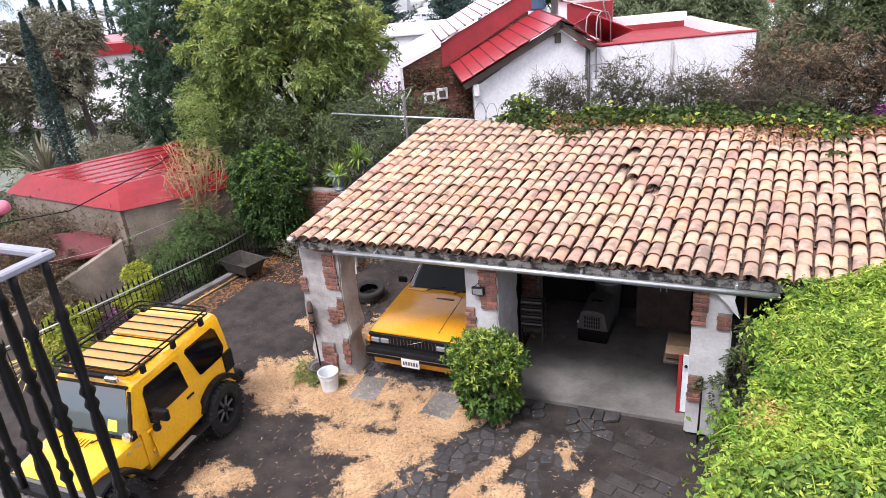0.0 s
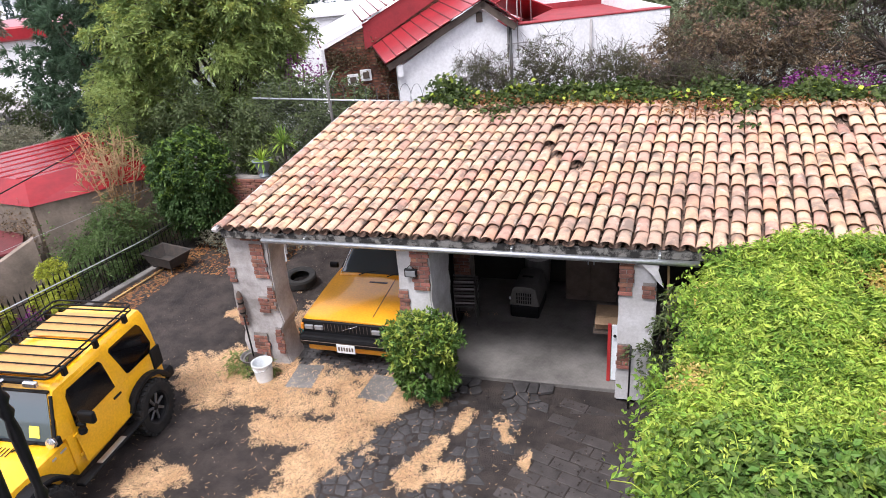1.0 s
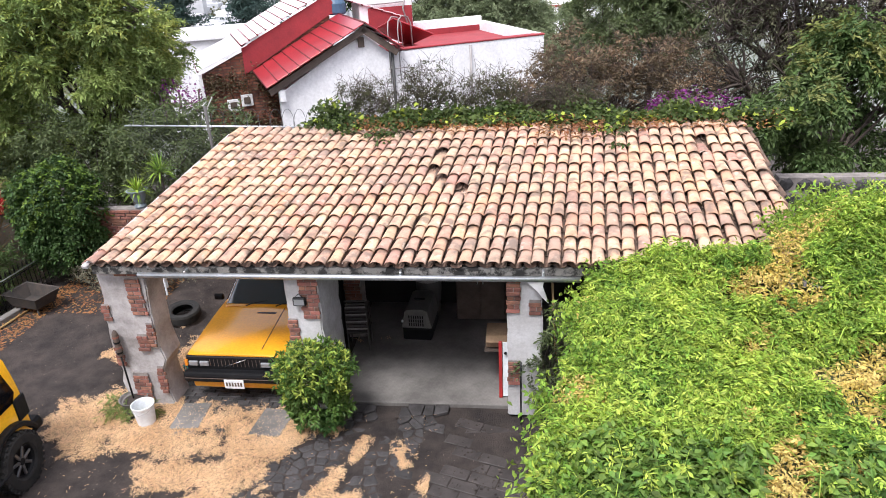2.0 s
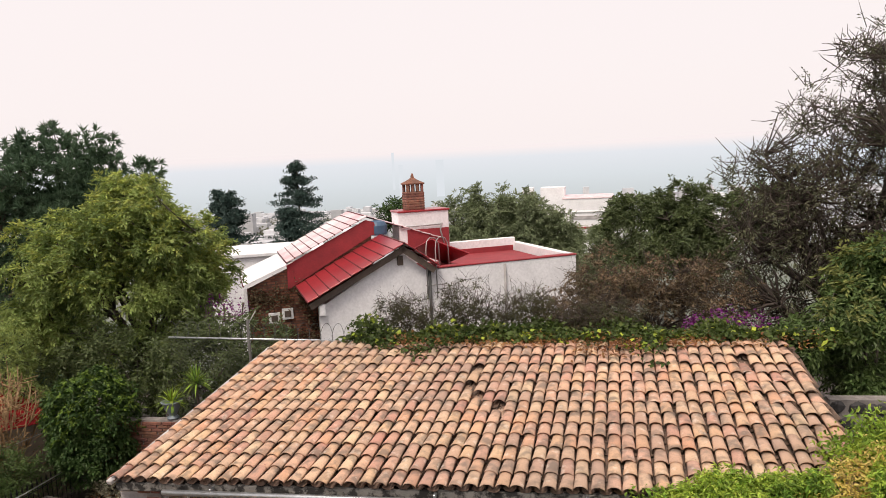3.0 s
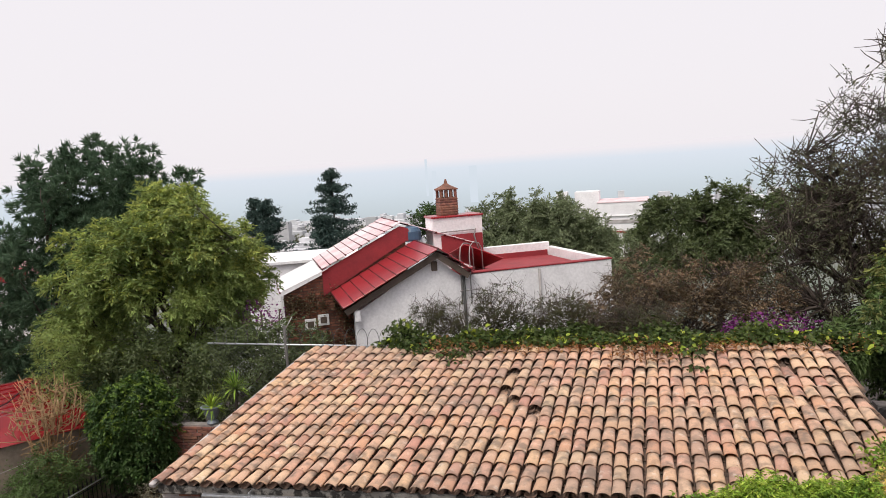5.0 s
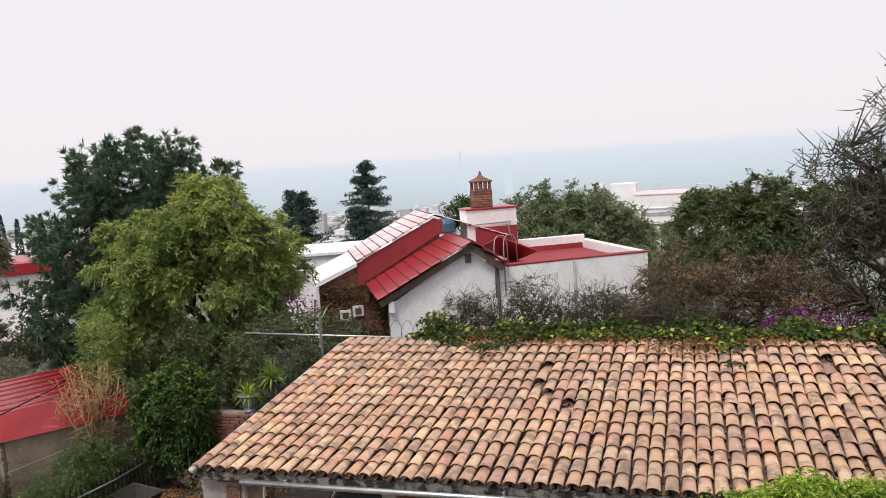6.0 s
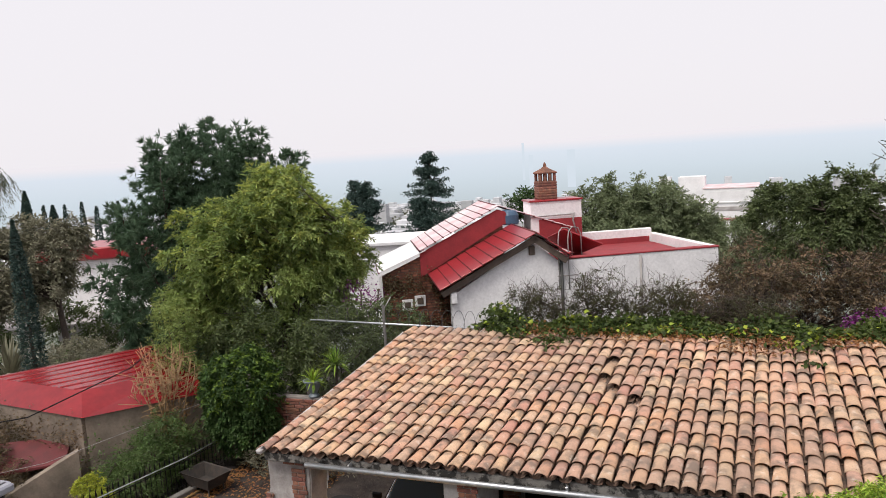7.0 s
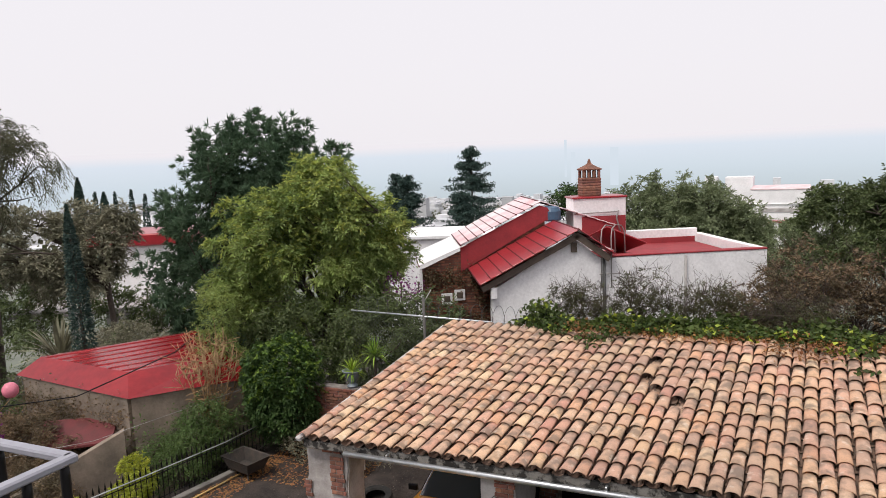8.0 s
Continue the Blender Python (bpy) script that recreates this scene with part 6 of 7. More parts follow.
for s in (-1, 1):
    d = part("door", bm_box(0.42, 0.02, 1.3, (s * 0.22, -0.26, 0.1), 0.006), M_WOOD_DARK, cab)
    part("handle", bm_box(0.02, 0.02, 0.1, (s * 0.05, -0.275, 0.75), 0.004), M_STEEL, d)
can = thing("white_bottle", "white plastic can on the cabinet", "bottle", (-0.9, 11.4, 1.52))
part("can", bm_lathe([(0.09, 0), (0.1, 0.02), (0.1, 0.25), (0.03, 0.3), (0.03, 0.34)], 14), M_WHITEPLASTIC, can)
lampb = thing("solar_lamp", "small solar lamp hung on the middle pillar", "lamp", (-3.13, 8.44, 1.86))
part("housing", bm_box(0.19, 0.05, 0.13, (0, 0, 0), 0.01), M_BLACK, lampb)
part("panel", bm_box(0.15, 0.01, 0.09, (0, -0.028, 0.02), 0.002), M_LAMPGLASS, lampb, "pale solar cells")
tubes("hook", [([(-0.06, 0, 0.13), (0, 0.0, 0.19), (0.06, 0, 0.13)], 0.006)], M_BLACK, lampb, seg=5)

# the skull hung on the pillar, simplified to a flat white plate
skull = thing("wall_skull", "white animal skull hung on the brick pillar, cut as a flat plate", "plaster", (0.1, 8.47, 1.98))
bm = bmesh.new()
ring = [(0.0, 0.42), (0.14, 0.43), (0.22, 0.33), (0.2, 0.2), (0.24, 0.08), (0.28, -0.05), (0.2, 0.03), (0.12, 0.14), (0.02, 0.24), (-0.08, 0.36)]
vs = [bm.verts.new((x, 0, z)) for x, z in ring]
f = bm.faces.new(vs)
ex = bmesh.ops.extrude_face_region(bm, geom=[f])
bmesh.ops.translate(bm, vec=(0, -0.03, 0), verts=[v for v in ex["geom"] if isinstance(v, bmesh.types.BMVert)])
part("flake", bm, M_WHITEWALL, skull)
# ---- things about the pillars ----
bucket = thing("bucket", "white plastic bucket standing on the straw", "bucket", (-5.68, 8.05, 0.0))
part("pail", bm_lathe([(0.125, 0.0), (0.13, 0.01), (0.16, 0.33), (0.172, 0.335), (0.172, 0.36), (0.16, 0.36), (0.152, 0.33), (0.122, 0.03)], 26, True), M_WHITEPLASTIC, bucket, smooth=False)
tubes("bail", [([(-0.17, 0, 0.33), (-0.12, -0.12, 0.28), (0, -0.17, 0.25), (0.12, -0.12, 0.28), (0.17, 0, 0.33)], 0.005)], M_STEEL, bucket, seg=5)
gpot = thing("plant_pot", "wide grey concrete pot with dark soil", "pot", (-6.02, 8.36, 0.0))
part("pot", bm_lathe([(0.15, 0), (0.2, 0.2), (0.22, 0.24), (0.2, 0.24), (0.18, 0.2), (0.02, 0.19)], 22), M_CONC, gpot)
part("soil", bm_lathe([(0.185, 0.19), (0.1, 0.215), (0.0, 0.22)], 18), M_DIRT, gpot)
staff = thing("staff", "black staff with a banded brick-red head standing in the pot", "pole", (-6.02, 8.36, 0.2))
tubes("rod", [([(0, 0, 0), (-0.05, 0.05, 0.78)], 0.014)], M_IRON, staff)
part("head", bm_lathe([(0.02, 0), (0.045, 0.03), (0.045, 0.4), (0.03, 0.44), (0.012, 0.46)], 12), M_WOOD_DARK, staff, "", pose(-0.05, 0.05, 0.76))
for k in range(4):
    part("band", bm_lathe([(0.05, 0), (0.05, 0.03)], 12), M_BRICKDARK if k % 2 else M_BLACK, staff, "", pose(-0.05, 0.05, 0.82 + 0.09 * k))
hose = thing("watering_can", "teal plastic watering can beside the pillar", "watering can", (-5.45, 9.25, 0.0))
part("can", bm_lathe([(0.1, 0), (0.11, 0.02), (0.1, 0.2), (0.05, 0.24)], 16), M_TEAL, hose)
tubes("spout", [([(0.08, 0, 0.06), (0.2, -0.02, 0.2), (0.26, -0.02, 0.3)], [0.02, 0.016, 0.03])], M_TEAL, hose)
tubes("handle", [([(-0.09, 0, 0.2), (-0.16, 0, 0.24), (-0.14, 0, 0.1), (-0.1, 0, 0.06)], 0.012)], M_TEAL, hose)
oldt = thing("scrap_rubber_tyre", "worn black tyre lying behind the garage", "tyre", (-6.55, 11.2, 0.0), turn=20)
bm = bm_lathe([(0.19, 0.03), (0.22, 0.0), (0.31, 0.0), (0.33, 0.04), (0.33, 0.16), (0.31, 0.2), (0.22, 0.2), (0.19, 0.17)], 28, False)
part("carcass", bm, M_RUBBER, oldt, "", pose(0, 0, 0.02, 6, 0, 0))
pole = thing("iron_pole", "thin black iron pole in front of the pillar", "pole", (0.0, 8.3, 0.0))
tubes("rod", [([(0, 0, 0), (0.0, 0.02, 1.05)], 0.014)], M_IRON, pole)
cane = thing("bamboo_cane", "pale cane leaning beside the pillar", "pole", (0.55, 8.6, 0.0))
tubes("rod", [([(0, 0, 0), (-0.12, 0.02, 2.2)], 0.016)], M_TWIG, cane)
tree("climber", "dark straggling climber on the pillar's side", "creeper", (0.32, 8.35, 0.0),
     [(0.3, 8.38, 0.5, 0.18, 0.12, 0.5), (0.42, 8.4, 1.0, 0.2, 0.14, 0.55), (0.1, 8.38, 0.95, 0.2, 0.08, 0.12), (0.5, 8.3, 1.6, 0.2, 0.15, 0.4)], 1500, 90, 0.10, 0.07, M_L_DARK, M_BARK, 0.012, 0.6, 40, 95, droop=0.6)
ramps = [(-5.05, 8.22, 0.46, 0.62, 4), (-3.72, 8.12, 0.50, 0.62, -6)]
for x, y, sx, sy, tn in ramps:
    r = thing("ramp_slab", "rough grey concrete wheel slab in front of the garage", "slab", (x, y, 0.0), "wheel slabs", turn=tn)
    part("slab", bm_box(sx, sy, 0.06, (0, 0, -0.02), 0.02, 2), M_CONC, r)
    part("lip", bm_box(sx * 0.8, 0.18, 0.05, (0.02, -sy / 2 - 0.04, -0.03), 0.02), M_CONC, r)
apron = thing("brick_apron", "dark brick paving between the wheel slabs", "paving", kind="structure")
ap = random.Random(12)
for i in range(13):
    for j in range(11):
        part("brick", bm_box(0.185, 0.085, 0.04, (0, 0, 0), 0.006), M_STONE, apron, "", pose(-5.42 + 0.195 * j + (0.09 if i % 2 else 0), 7.95 + 0.092 * i, -0.03 + 0.008 * ap.random(), 0, 0, ap.uniform(-2, 2)))

# ---- fence, low brick wall and pots behind the yard ----
bwall = thing("low_brick_wall", "low weathered brick wall under a chain-link fence", "wall", kind="structure")
part("core", bm_box(11.5, 0.2, 1.5, (-5.2, 13.35, 0.0)), M_MORTAR, bwall)
bw = bm_box(0.23, 0.05, 0.06, (0, 0, 0), 0.006)
bw_me = bpy.data.meshes.new("wall_brick")
bw.to_mesh(bw_me)
bw.free()
bw_me.materials.append(M_BRICKDARK)
for r in range(20):
    for k in range(18):
        put("brick", bw_me, bwall, pose(-9.9 + 0.245 * k + (0.12 if r % 2 else 0) + random.uniform(-0.01, 0.01), 13.245 + random.uniform(-0.012, 0.006), 0.02 + 0.073 * r))
M_RUSTPOST = mat("weathered_post", (0.12, 0.115, 0.11), (0.07, 0.065, 0.06), rough=0.8, bump=0.2)
cfence = thing("chain_link_fence", "galvanised chain-link fence topped with razor coil", "fence", (0, 13.35, 0))
tubes("top_rail", [([(-8.15, 0, 3.30), (-6.4, 0, 3.25), (-3.2, 0, 3.16)], 0.022)], M_STEEL, cfence)
for x in (-6.35, -3.4):
    tubes("post", [([(x, 0, 1.4), (x, 0, 3.66)], 0.032)], M_RUSTPOST, cfence)
    tubes("arm", [([(x, 0, 3.55), (x + 0.1, 0.2, 3.8)], 0.012)], M_PIPE, cfence)
wires = []
for k in range(-22, 52):
    x = -8.15 + 0.1 * k
    for s in (1, -1):
        a, b = x, x + s * 1.75
        lo, hi = max(min(a, b), -8.15), min(max(a, b), -3.4)
        if hi <= lo:
            continue
        z = lambda q: 1.5 + (q - a) * s
        wires.append(([(lo, 0, z(lo)), (hi, 0, z(hi))], 0.002))
M_WIRE = mat("dull_wire", (0.07, 0.07, 0.07), rough=0.7, bump=0)
tubes("wire_mesh", wires, M_WIRE, cfence, seg=3)
coil = []
for k in range(420):
    a = k * 0.32
    coil.append((-8.1 + 0.0125 * k, 0.16 * math.sin(a), 3.47 + 0.17 * math.cos(a) - 0.0003 * k))
tubes("razor_coil", [(coil, 0.005)], M_WIRE, cfence, "curled razor wire", seg=4)


def spiky(name, label, at, n, length, material, rise=0.5, seed=0, wide=0.035, pot=None, stem=0.0):
    rs = np.random.default_rng(seed)
    e = thing(name, label, "plant", at)
    V, F = [], []
    for k in range(n):
        a, el = rs.uniform(0, 6.28), rs.uniform(rise - 0.75, rise + 0.9)
        d = np.array([math.cos(a) * math.cos(el), math.sin(a) * math.cos(el), math.sin(el)])
        s = np.array([-math.sin(a), math.cos(a), 0]) * wide * 0.5
        L = length * rs.uniform(0.75, 1.1)
        b = np.array([0, 0, stem])
        o = len(V)
        V += [b - s * 0.6, b + s * 0.6, b + d * L * 0.5 + s, b + d * L * 0.5 - s, b + d * L - np.array([0, 0, 0.25 * L * math.cos(el)])]
        F += [(o, o + 1, o + 2, o + 3), (o + 3, o + 2, o + 4)]
    put("foliage", mesh_of("foliage", V, F, material), e)
    if stem:
        tubes("stem", [([(0, 0, 0), (0, 0, stem)], 0.03)], M_BARK, e)
    return e


upot = thing("urn_pot", "grey-blue urn flowerpot on the brick wall", "pot", (-8.23, 13.35, 1.5))
part("urn", bm_lathe([(0.11, 0), (0.13, 0.04), (0.07, 0.1), (0.13, 0.18), (0.20, 0.36), (0.23, 0.40), (0.2, 0.41), (0.12, 0.3)], 20), mat("blue_grey_glaze", (0.22, 0.26, 0.30), rough=0.5, bump=0.1), upot)
spiky("yucca", "spiky yucca growing in the urn", (-8.23, 13.35, 1.86), 60, 0.46, M_L_VINE, seed=1)
spiky("yucca", "taller spiky yucca on a thin stem", (-7.7, 13.5, 1.5), 70, 0.5, M_L_VINE, seed=2, stem=0.75)
spiky("yucca", "low yucca beside the tiles", (-6.75, 13.3, 1.5), 50, 0.4, M_L_MID, seed=3, stem=0.2)
chair = thing("garden_chair", "white plastic garden chair behind the roof corner", "chair", (-7.6, 12.2, 0.0), turn=25)
part("seat", bm_box(0.44, 0.42, 0.03, (0, 0, 0.42), 0.012), M_WHITEPLASTIC, chair)
for k in range(5):
    part("back_slat", bm_box(0.05, 0.02, 0.42, (-0.17 + 0.085 * k, 0.2, 0.45), 0.006), M_WHITEPLASTIC, chair)
part("back_rail", bm_box(0.46, 0.03, 0.06, (0, 0.2, 0.86), 0.01), M_WHITEPLASTIC, chair)
for sx in (-0.19, 0.19):
    for sy in (-0.18, 0.18):
        part("leg", bm_box(0.04, 0.04, 0.42, (sx, sy, 0), 0.006), M_WHITEPLASTIC, chair)
iron = thing("iron_fence", "low black iron fence with spear points at the yard edge", "fence", kind="structure")
FP = [Vector((-11.6, 6.0, 0)), Vector((-10.75, 9.6, 0)), Vector((-10.35, 11.4, 0)), Vector((-10.25, 12.7, 0))]
spear = bm_lathe([(0.009, -0.02), (0.009, 0.72), (0.022, 0.74), (0.014, 0.80), (0.0, 0.88)], 6)
sp_me = bpy.data.meshes.new("bar")
spear.to_mesh(sp_me)
spear.free()
sp_me.materials.append(M_IRON)
for a, b in zip(FP, FP[1:]):
    n = int((b - a).length / 0.115)
    for k in range(n):
        p = a.lerp(b, k / n)
        put("bar", sp_me, iron, pose(p.x, p.y, 0))
    for z in (0.12, 0.62):
        tubes("rail", [([a + Vector((0, 0, z)), b + Vector((0, 0, z))], 0.012)], M_IRON, iron, seg=5)
tubes("top_tube", [([p + Vector((0.03, 0, 0.70)) for p in FP], 0.014)], M_STEEL, iron, "pale tube along the fence", seg=6)
kerb = thing("kerb", "pale broken concrete kerb along the fence", "kerb", kind="structure")
part("beam", bm_box(0.16, 2.3, 0.12, (0, 0, -0.02), 0.02), M_CONC, kerb, "", pose(-10.38, 10.3, 0, 0, 0, -11))
stick = thing("wooden_stick", "yellow wooden stick lying on the earth", "stick", (-10.05, 10.6, 0.03))
tubes("rod", [([(-0.18, -0.9, 0), (0.1, 0.75, 0.02)], 0.02)], mat("yellow_wood", (0.5, 0.33, 0.13), bump=0.1), stick)
trough = thing("metal_trough", "rusty dark metal trough on short legs", "trough", (-9.85, 11.45, -0.12), turn=-14)
bm = bmesh.new()
o = [(-0.45, -0.3), (0.45, -0.3), (0.45, 0.3), (-0.45, 0.3)]
rings = [[bm.verts.new((x * s, y * s, z)) for x, y in o] for s, z in ((0.72, 0.28), (1.0, 0.55), (1.06, 0.56), (0.96, 0.55), (0.7, 0.31))]
for a, b in zip(rings, rings[1:]):
    for i in range(4):
        bm.faces.new((a[i], a[(i + 1) % 4], b[(i + 1) % 4], b[i]))
bm.faces.new(rings[0][::-1])
bm.faces.new(rings[-1])
M_RUST = mat("rusty_steel", (0.03, 0.027, 0.025), (0.06, 0.045, 0.036), rough=0.8, scale=5, fine=40, bump=0.3)
part("tray", bm, M_RUST, trough)
for sx in (-0.28, 0.28):
    for sy in (-0.18, 0.18):
        tubes("leg", [([(sx, sy, 0.3), (sx * 1.1, sy * 1.1, 0)], 0.018)], M_RUST, trough, seg=5)
# bare russet bush, topiary, agave
bare = thing("bare_bush", "leafless bush of russet twigs beside the shed", "shrub", (-11.6, 12.4, -0.9))
rs = np.random.default_rng(31)
runs = []
for k in range(70):
    a = rs.uniform(0, 6.28)
    e = np.array([math.cos(a) * rs.uniform(0.1, 0.9), math.sin(a) * rs.uniform(0.1, 0.9), rs.uniform(1.8, 3.7)])
    m1 = e * np.array([0.25, 0.25, 0.5]) + rs.normal(size=3) * 0.08
    runs.append(([np.zeros(3), m1, e], [0.03, 0.02, 0.008]))
    for j in range(10):
        f = rs.uniform(0.3, 1)
        s = m1 + (e - m1) * f
        runs.append(([s, s + (rs.normal(size=3) * [0.2, 0.2, 0.12] + [0, 0, 0.16])], [0.011, 0.006]))
tubes("twig_work", runs, M_TWIG, bare, seg=4)
p, c = blob_points([(0, 0, 2.3, 0.8, 0.8, 1.0)], 350, 120, 0.2, 0.2, rs)
put("crown", leaf_mesh("crown", p, 0.05, M_L_ORANGE, rs=rs), bare, None, "few russet leaves")
for k, (x, y, z, r) in enumerate(((-11.45, 9.95, 0.5, 0.24), (-11.0, 9.7, 0.32, 0.22), (-11.3, 9.4, 0.15, 0.22), (-10.9, 9.3, 0.1, 0.17), (-11.3, 7.9, 0.45, 0.27), (-10.95, 7.75, 0.25, 0.24), (-11.2, 7.3, 0.2, 0.28), (-11.4, 8.4, 0.3, 0.22))):
    tree("topiary_ball", "small yellow-green clipped globe shrub", "shrub", (x, y, -0.9), [(x, y, z + 0.12, r * 1.2, r * 1.2, r * 1.05)], 3000, 120, 0.05, 0.05, M_L_GLOBE, M_BARK, 0.02, z - 0.1, 8, 110 + k, "clipped globes", shell=0.8)
pf = thing("purple_flowers", "small magenta flowers by the fence", "flower", (-11.2, 9.0, -0.5))
p, c = blob_points([(0, 0, 0.65, 0.3, 0.7, 0.15)], 260, 26, 0.07)
put("blossom", leaf_mesh("blossom", p, 0.05, M_L_PURPLE, aspect=0.9), pf)
for y in (-0.4, 0, 0.4):
    tubes("stem", [([(0, y, 0), (0, y, 0.65)], 0.008)], M_BARK, pf)
spiky("agave", "yellowish spiky agave in the lower garden", (-12.6, 8.1, -0.6), 60, 0.9, M_L_VINE2, seed=5, wide=0.05)
spiky("fan_palm", "fan palm with stiff grey-green fronds", (-20.3, 15.3, -0.6), 140, 1.7, M_L_OLIVE, seed=6, wide=0.10, stem=1.2)
bougp = thing("bougainvillea", "magenta bougainvillea spray near the shed", "shrub", (-14.9, 9.4, -1.8))
p, c = blob_points([(0.0, 0.0, 3.4, 0.3, 0.3, 0.6)], 500, 30, 0.12)
put("blossom", leaf_mesh("blossom", p, 0.07, M_L_PURPLE, aspect=0.8), bougp)
tubes("stem", [([(0, 0, 0), (0.05, 0, 3.6)], 0.015)], M_BARK, bougp)
ball = thing("pink_ball", "pink ball caught among the flowers", "ball", (-14.55, 9.68, 2.03))
part("ball", bm_lathe([(0.02, -0.17), (0.09, -0.15), (0.15, -0.08), (0.17, 0), (0.15, 0.08), (0.09, 0.15), (0.02, 0.17)], 20), mat("pink_rubber", (0.75, 0.22, 0.30), rough=0.5, bump=0), ball, smooth=True)
tubes("string", [([(0, 0, -0.17), (-0.3, -0.25, -0.6)], 0.008)], M_TWIG, ball)
cable = thing("overhead_cable", "black cable sagging across the lower garden", "cable")
tubes("wire", [([(-15.4, 8.6, 1.75), (-13.2, 10.2, 1.85), (-12.3, 12.2, 2.35), (-11.9, 14, 3.2)], 0.014)], M_BLACK, cable, seg=5)
tubes("wire", [([(-16, 7.0, 0.8), (-12.6, 10.0, 1.0), (-10.6, 12.8, 1.5)], 0.006)], M_PIPE, cable, seg=4)
swall = thing("stone_wall", "dark fieldstone wall with pale joints", "wall", kind="structure")
part("core", bm_box(4.0, 0.25, 2.3, (6.6, 12.6, 0)), M_MORTAR, swall)
st = random.Random(5)
stone_mes = []
for k in range(6):
    bm = bmesh.new()
    bmesh.ops.create_icosphere(bm, subdivisions=1, radius=0.19)
    for v in bm.verts:
        v.co = Vector((v.co.x * st.uniform(0.75, 1.1), v.co.y * 0.45, v.co.z * st.uniform(0.6, 0.85)))
    me = bpy.data.meshes.new("stone")
    bm.to_mesh(me)
    bm.free()
    me.materials.append(M_STONE)
    stone_mes.append(me)
for r in range(5):
    for k in range(14):
        put("stone", st.choice(stone_mes), swall, pose(4.7 + 0.27 * k + st.uniform(-0.09, 0.09), 12.49, 1.25 + 0.22 * r + st.uniform(-0.06, 0.06), 0, st.uniform(-60, 60), 0))

# ---- balcony rail beside the eye ----
rail = thing("balcony_railing", "black iron balcony railing with turned balusters", "railing", (0, 0, 0))
RZ = 6.0
for nm, pts in (("handrail", [(-1.43, 1.02), (-3.0, 1.04)]), ("handrail", [(-1.43, 1.03), (-1.47, -0.6)])):
    a, b = (Vector((*p, RZ)) for p in pts)
    L = (b - a).length
    ang = math.degrees(math.atan2(b.y - a.y, b.x - a.x))
    part(nm, bm_box(L, 0.028, 0.018, (L / 2, 0, -0.018), 0.004), mat("rail_grey", (0.30, 0.30, 0.34), (0.24, 0.24, 0.28), rough=0.3, bump=0.05), rail, "flat grey handrail", pose(*a, 0, 0, ang))
    part("bottom_rail", bm_box(L, 0.035, 0.02, (L / 2, 0, -0.84), 0.004), M_IRON, rail, "", pose(*a, 0, 0, ang))
bal = [(0.013, 0), (0.013, 0.10), (0.022, 0.12), (0.014, 0.14), (0.02, 0.16), (0.014, 0.18), (0.017, 0.28), (0.019, 0.36), (0.014, 0.40), (0.022, 0.42), (0.014, 0.44), (0.024, 0.46), (0.014, 0.48), (0.019, 0.56),
       (0.017, 0.62), (0.013, 0.66), (0.021, 0.68), (0.013, 0.70), (0.013, 0.80), (0.011, 0.83)]
bbm = bm_lathe([(r * 0.82 if r < 0.016 else r * 0.86, h) for r, h in bal], 10)
for f in bbm.faces:
    f.smooth = True
b_me = bpy.data.meshes.new("baluster")
bbm.to_mesh(b_me)
bbm.free()
b_me.materials.append(M_IRON)
for k in range(12):
    put("baluster", b_me, rail, pose(-1.44 - 0.001 * k, 1.01 - 0.085 * k, RZ - 0.845))
for k in range(1, 8):
    put("baluster", b_me, rail, pose(-1.45 - 0.21 * k, 1.02, RZ - 0.845))
ledge = part("balcony_slab", bm_box(2.2, 2.2, 0.16, (-2.5, 0.0, 4.98), 0.02), M_CONC)
tagged(ledge, "grey concrete balcony slab under the railing", "balcony", kind="structure")
# wall out of view, its height set to keep skylight off the garage
hw = part("house_wall", bm_box(18, 0.25, 7.7, (0, -1.23, 0.0)), M_WHITEWALL)
tagged(hw, "plain white rendered house wall, unseen behind the balcony, cutting skylight", "wall", kind="structure")

# ---- loose cover of the yard: straw, pebbles, litter ----


# runs of straw over the earth: from, to and half width
STRAW = ((-6.9, 8.0, -3.6, 8.05, 0.42), (-6.3, 7.7, -3.5, 7.75, 0.42), (-3.5, 7.6, -4.15, 6.2, 0.36), (-5.1, 7.0, -4.2, 7.0, 0.28), (-4.35, 5.7, -4.1, 6.0, 0.26), (-2.75, 6.25, -2.2, 6.6, 0.17),
         (-2.85, 6.35, -2.45, 7.05, 0.12), (-2.2, 7.85, -2.3, 7.4, 0.08), (-2.93, 5.85, -2.88, 5.75, 0.1), (-1.0, 7.15, -1.25, 6.9, 0.13), (-3.2, 5.5, -3.0, 5.45, 0.16), (-6.4, 5.65, -5.9, 5.8, 0.26),
         (-6.5, 8.5, -5.5, 8.35, 0.25), (-3.1, 8.2, -2.7, 8.0, 0.14), (-7.4, 9.9, -6.6, 9.7, 0.16), (-5.75, 9.6, -5.6, 11.0, 0.22), (-1.7, 7.6, -1.6, 7.3, 0.07))


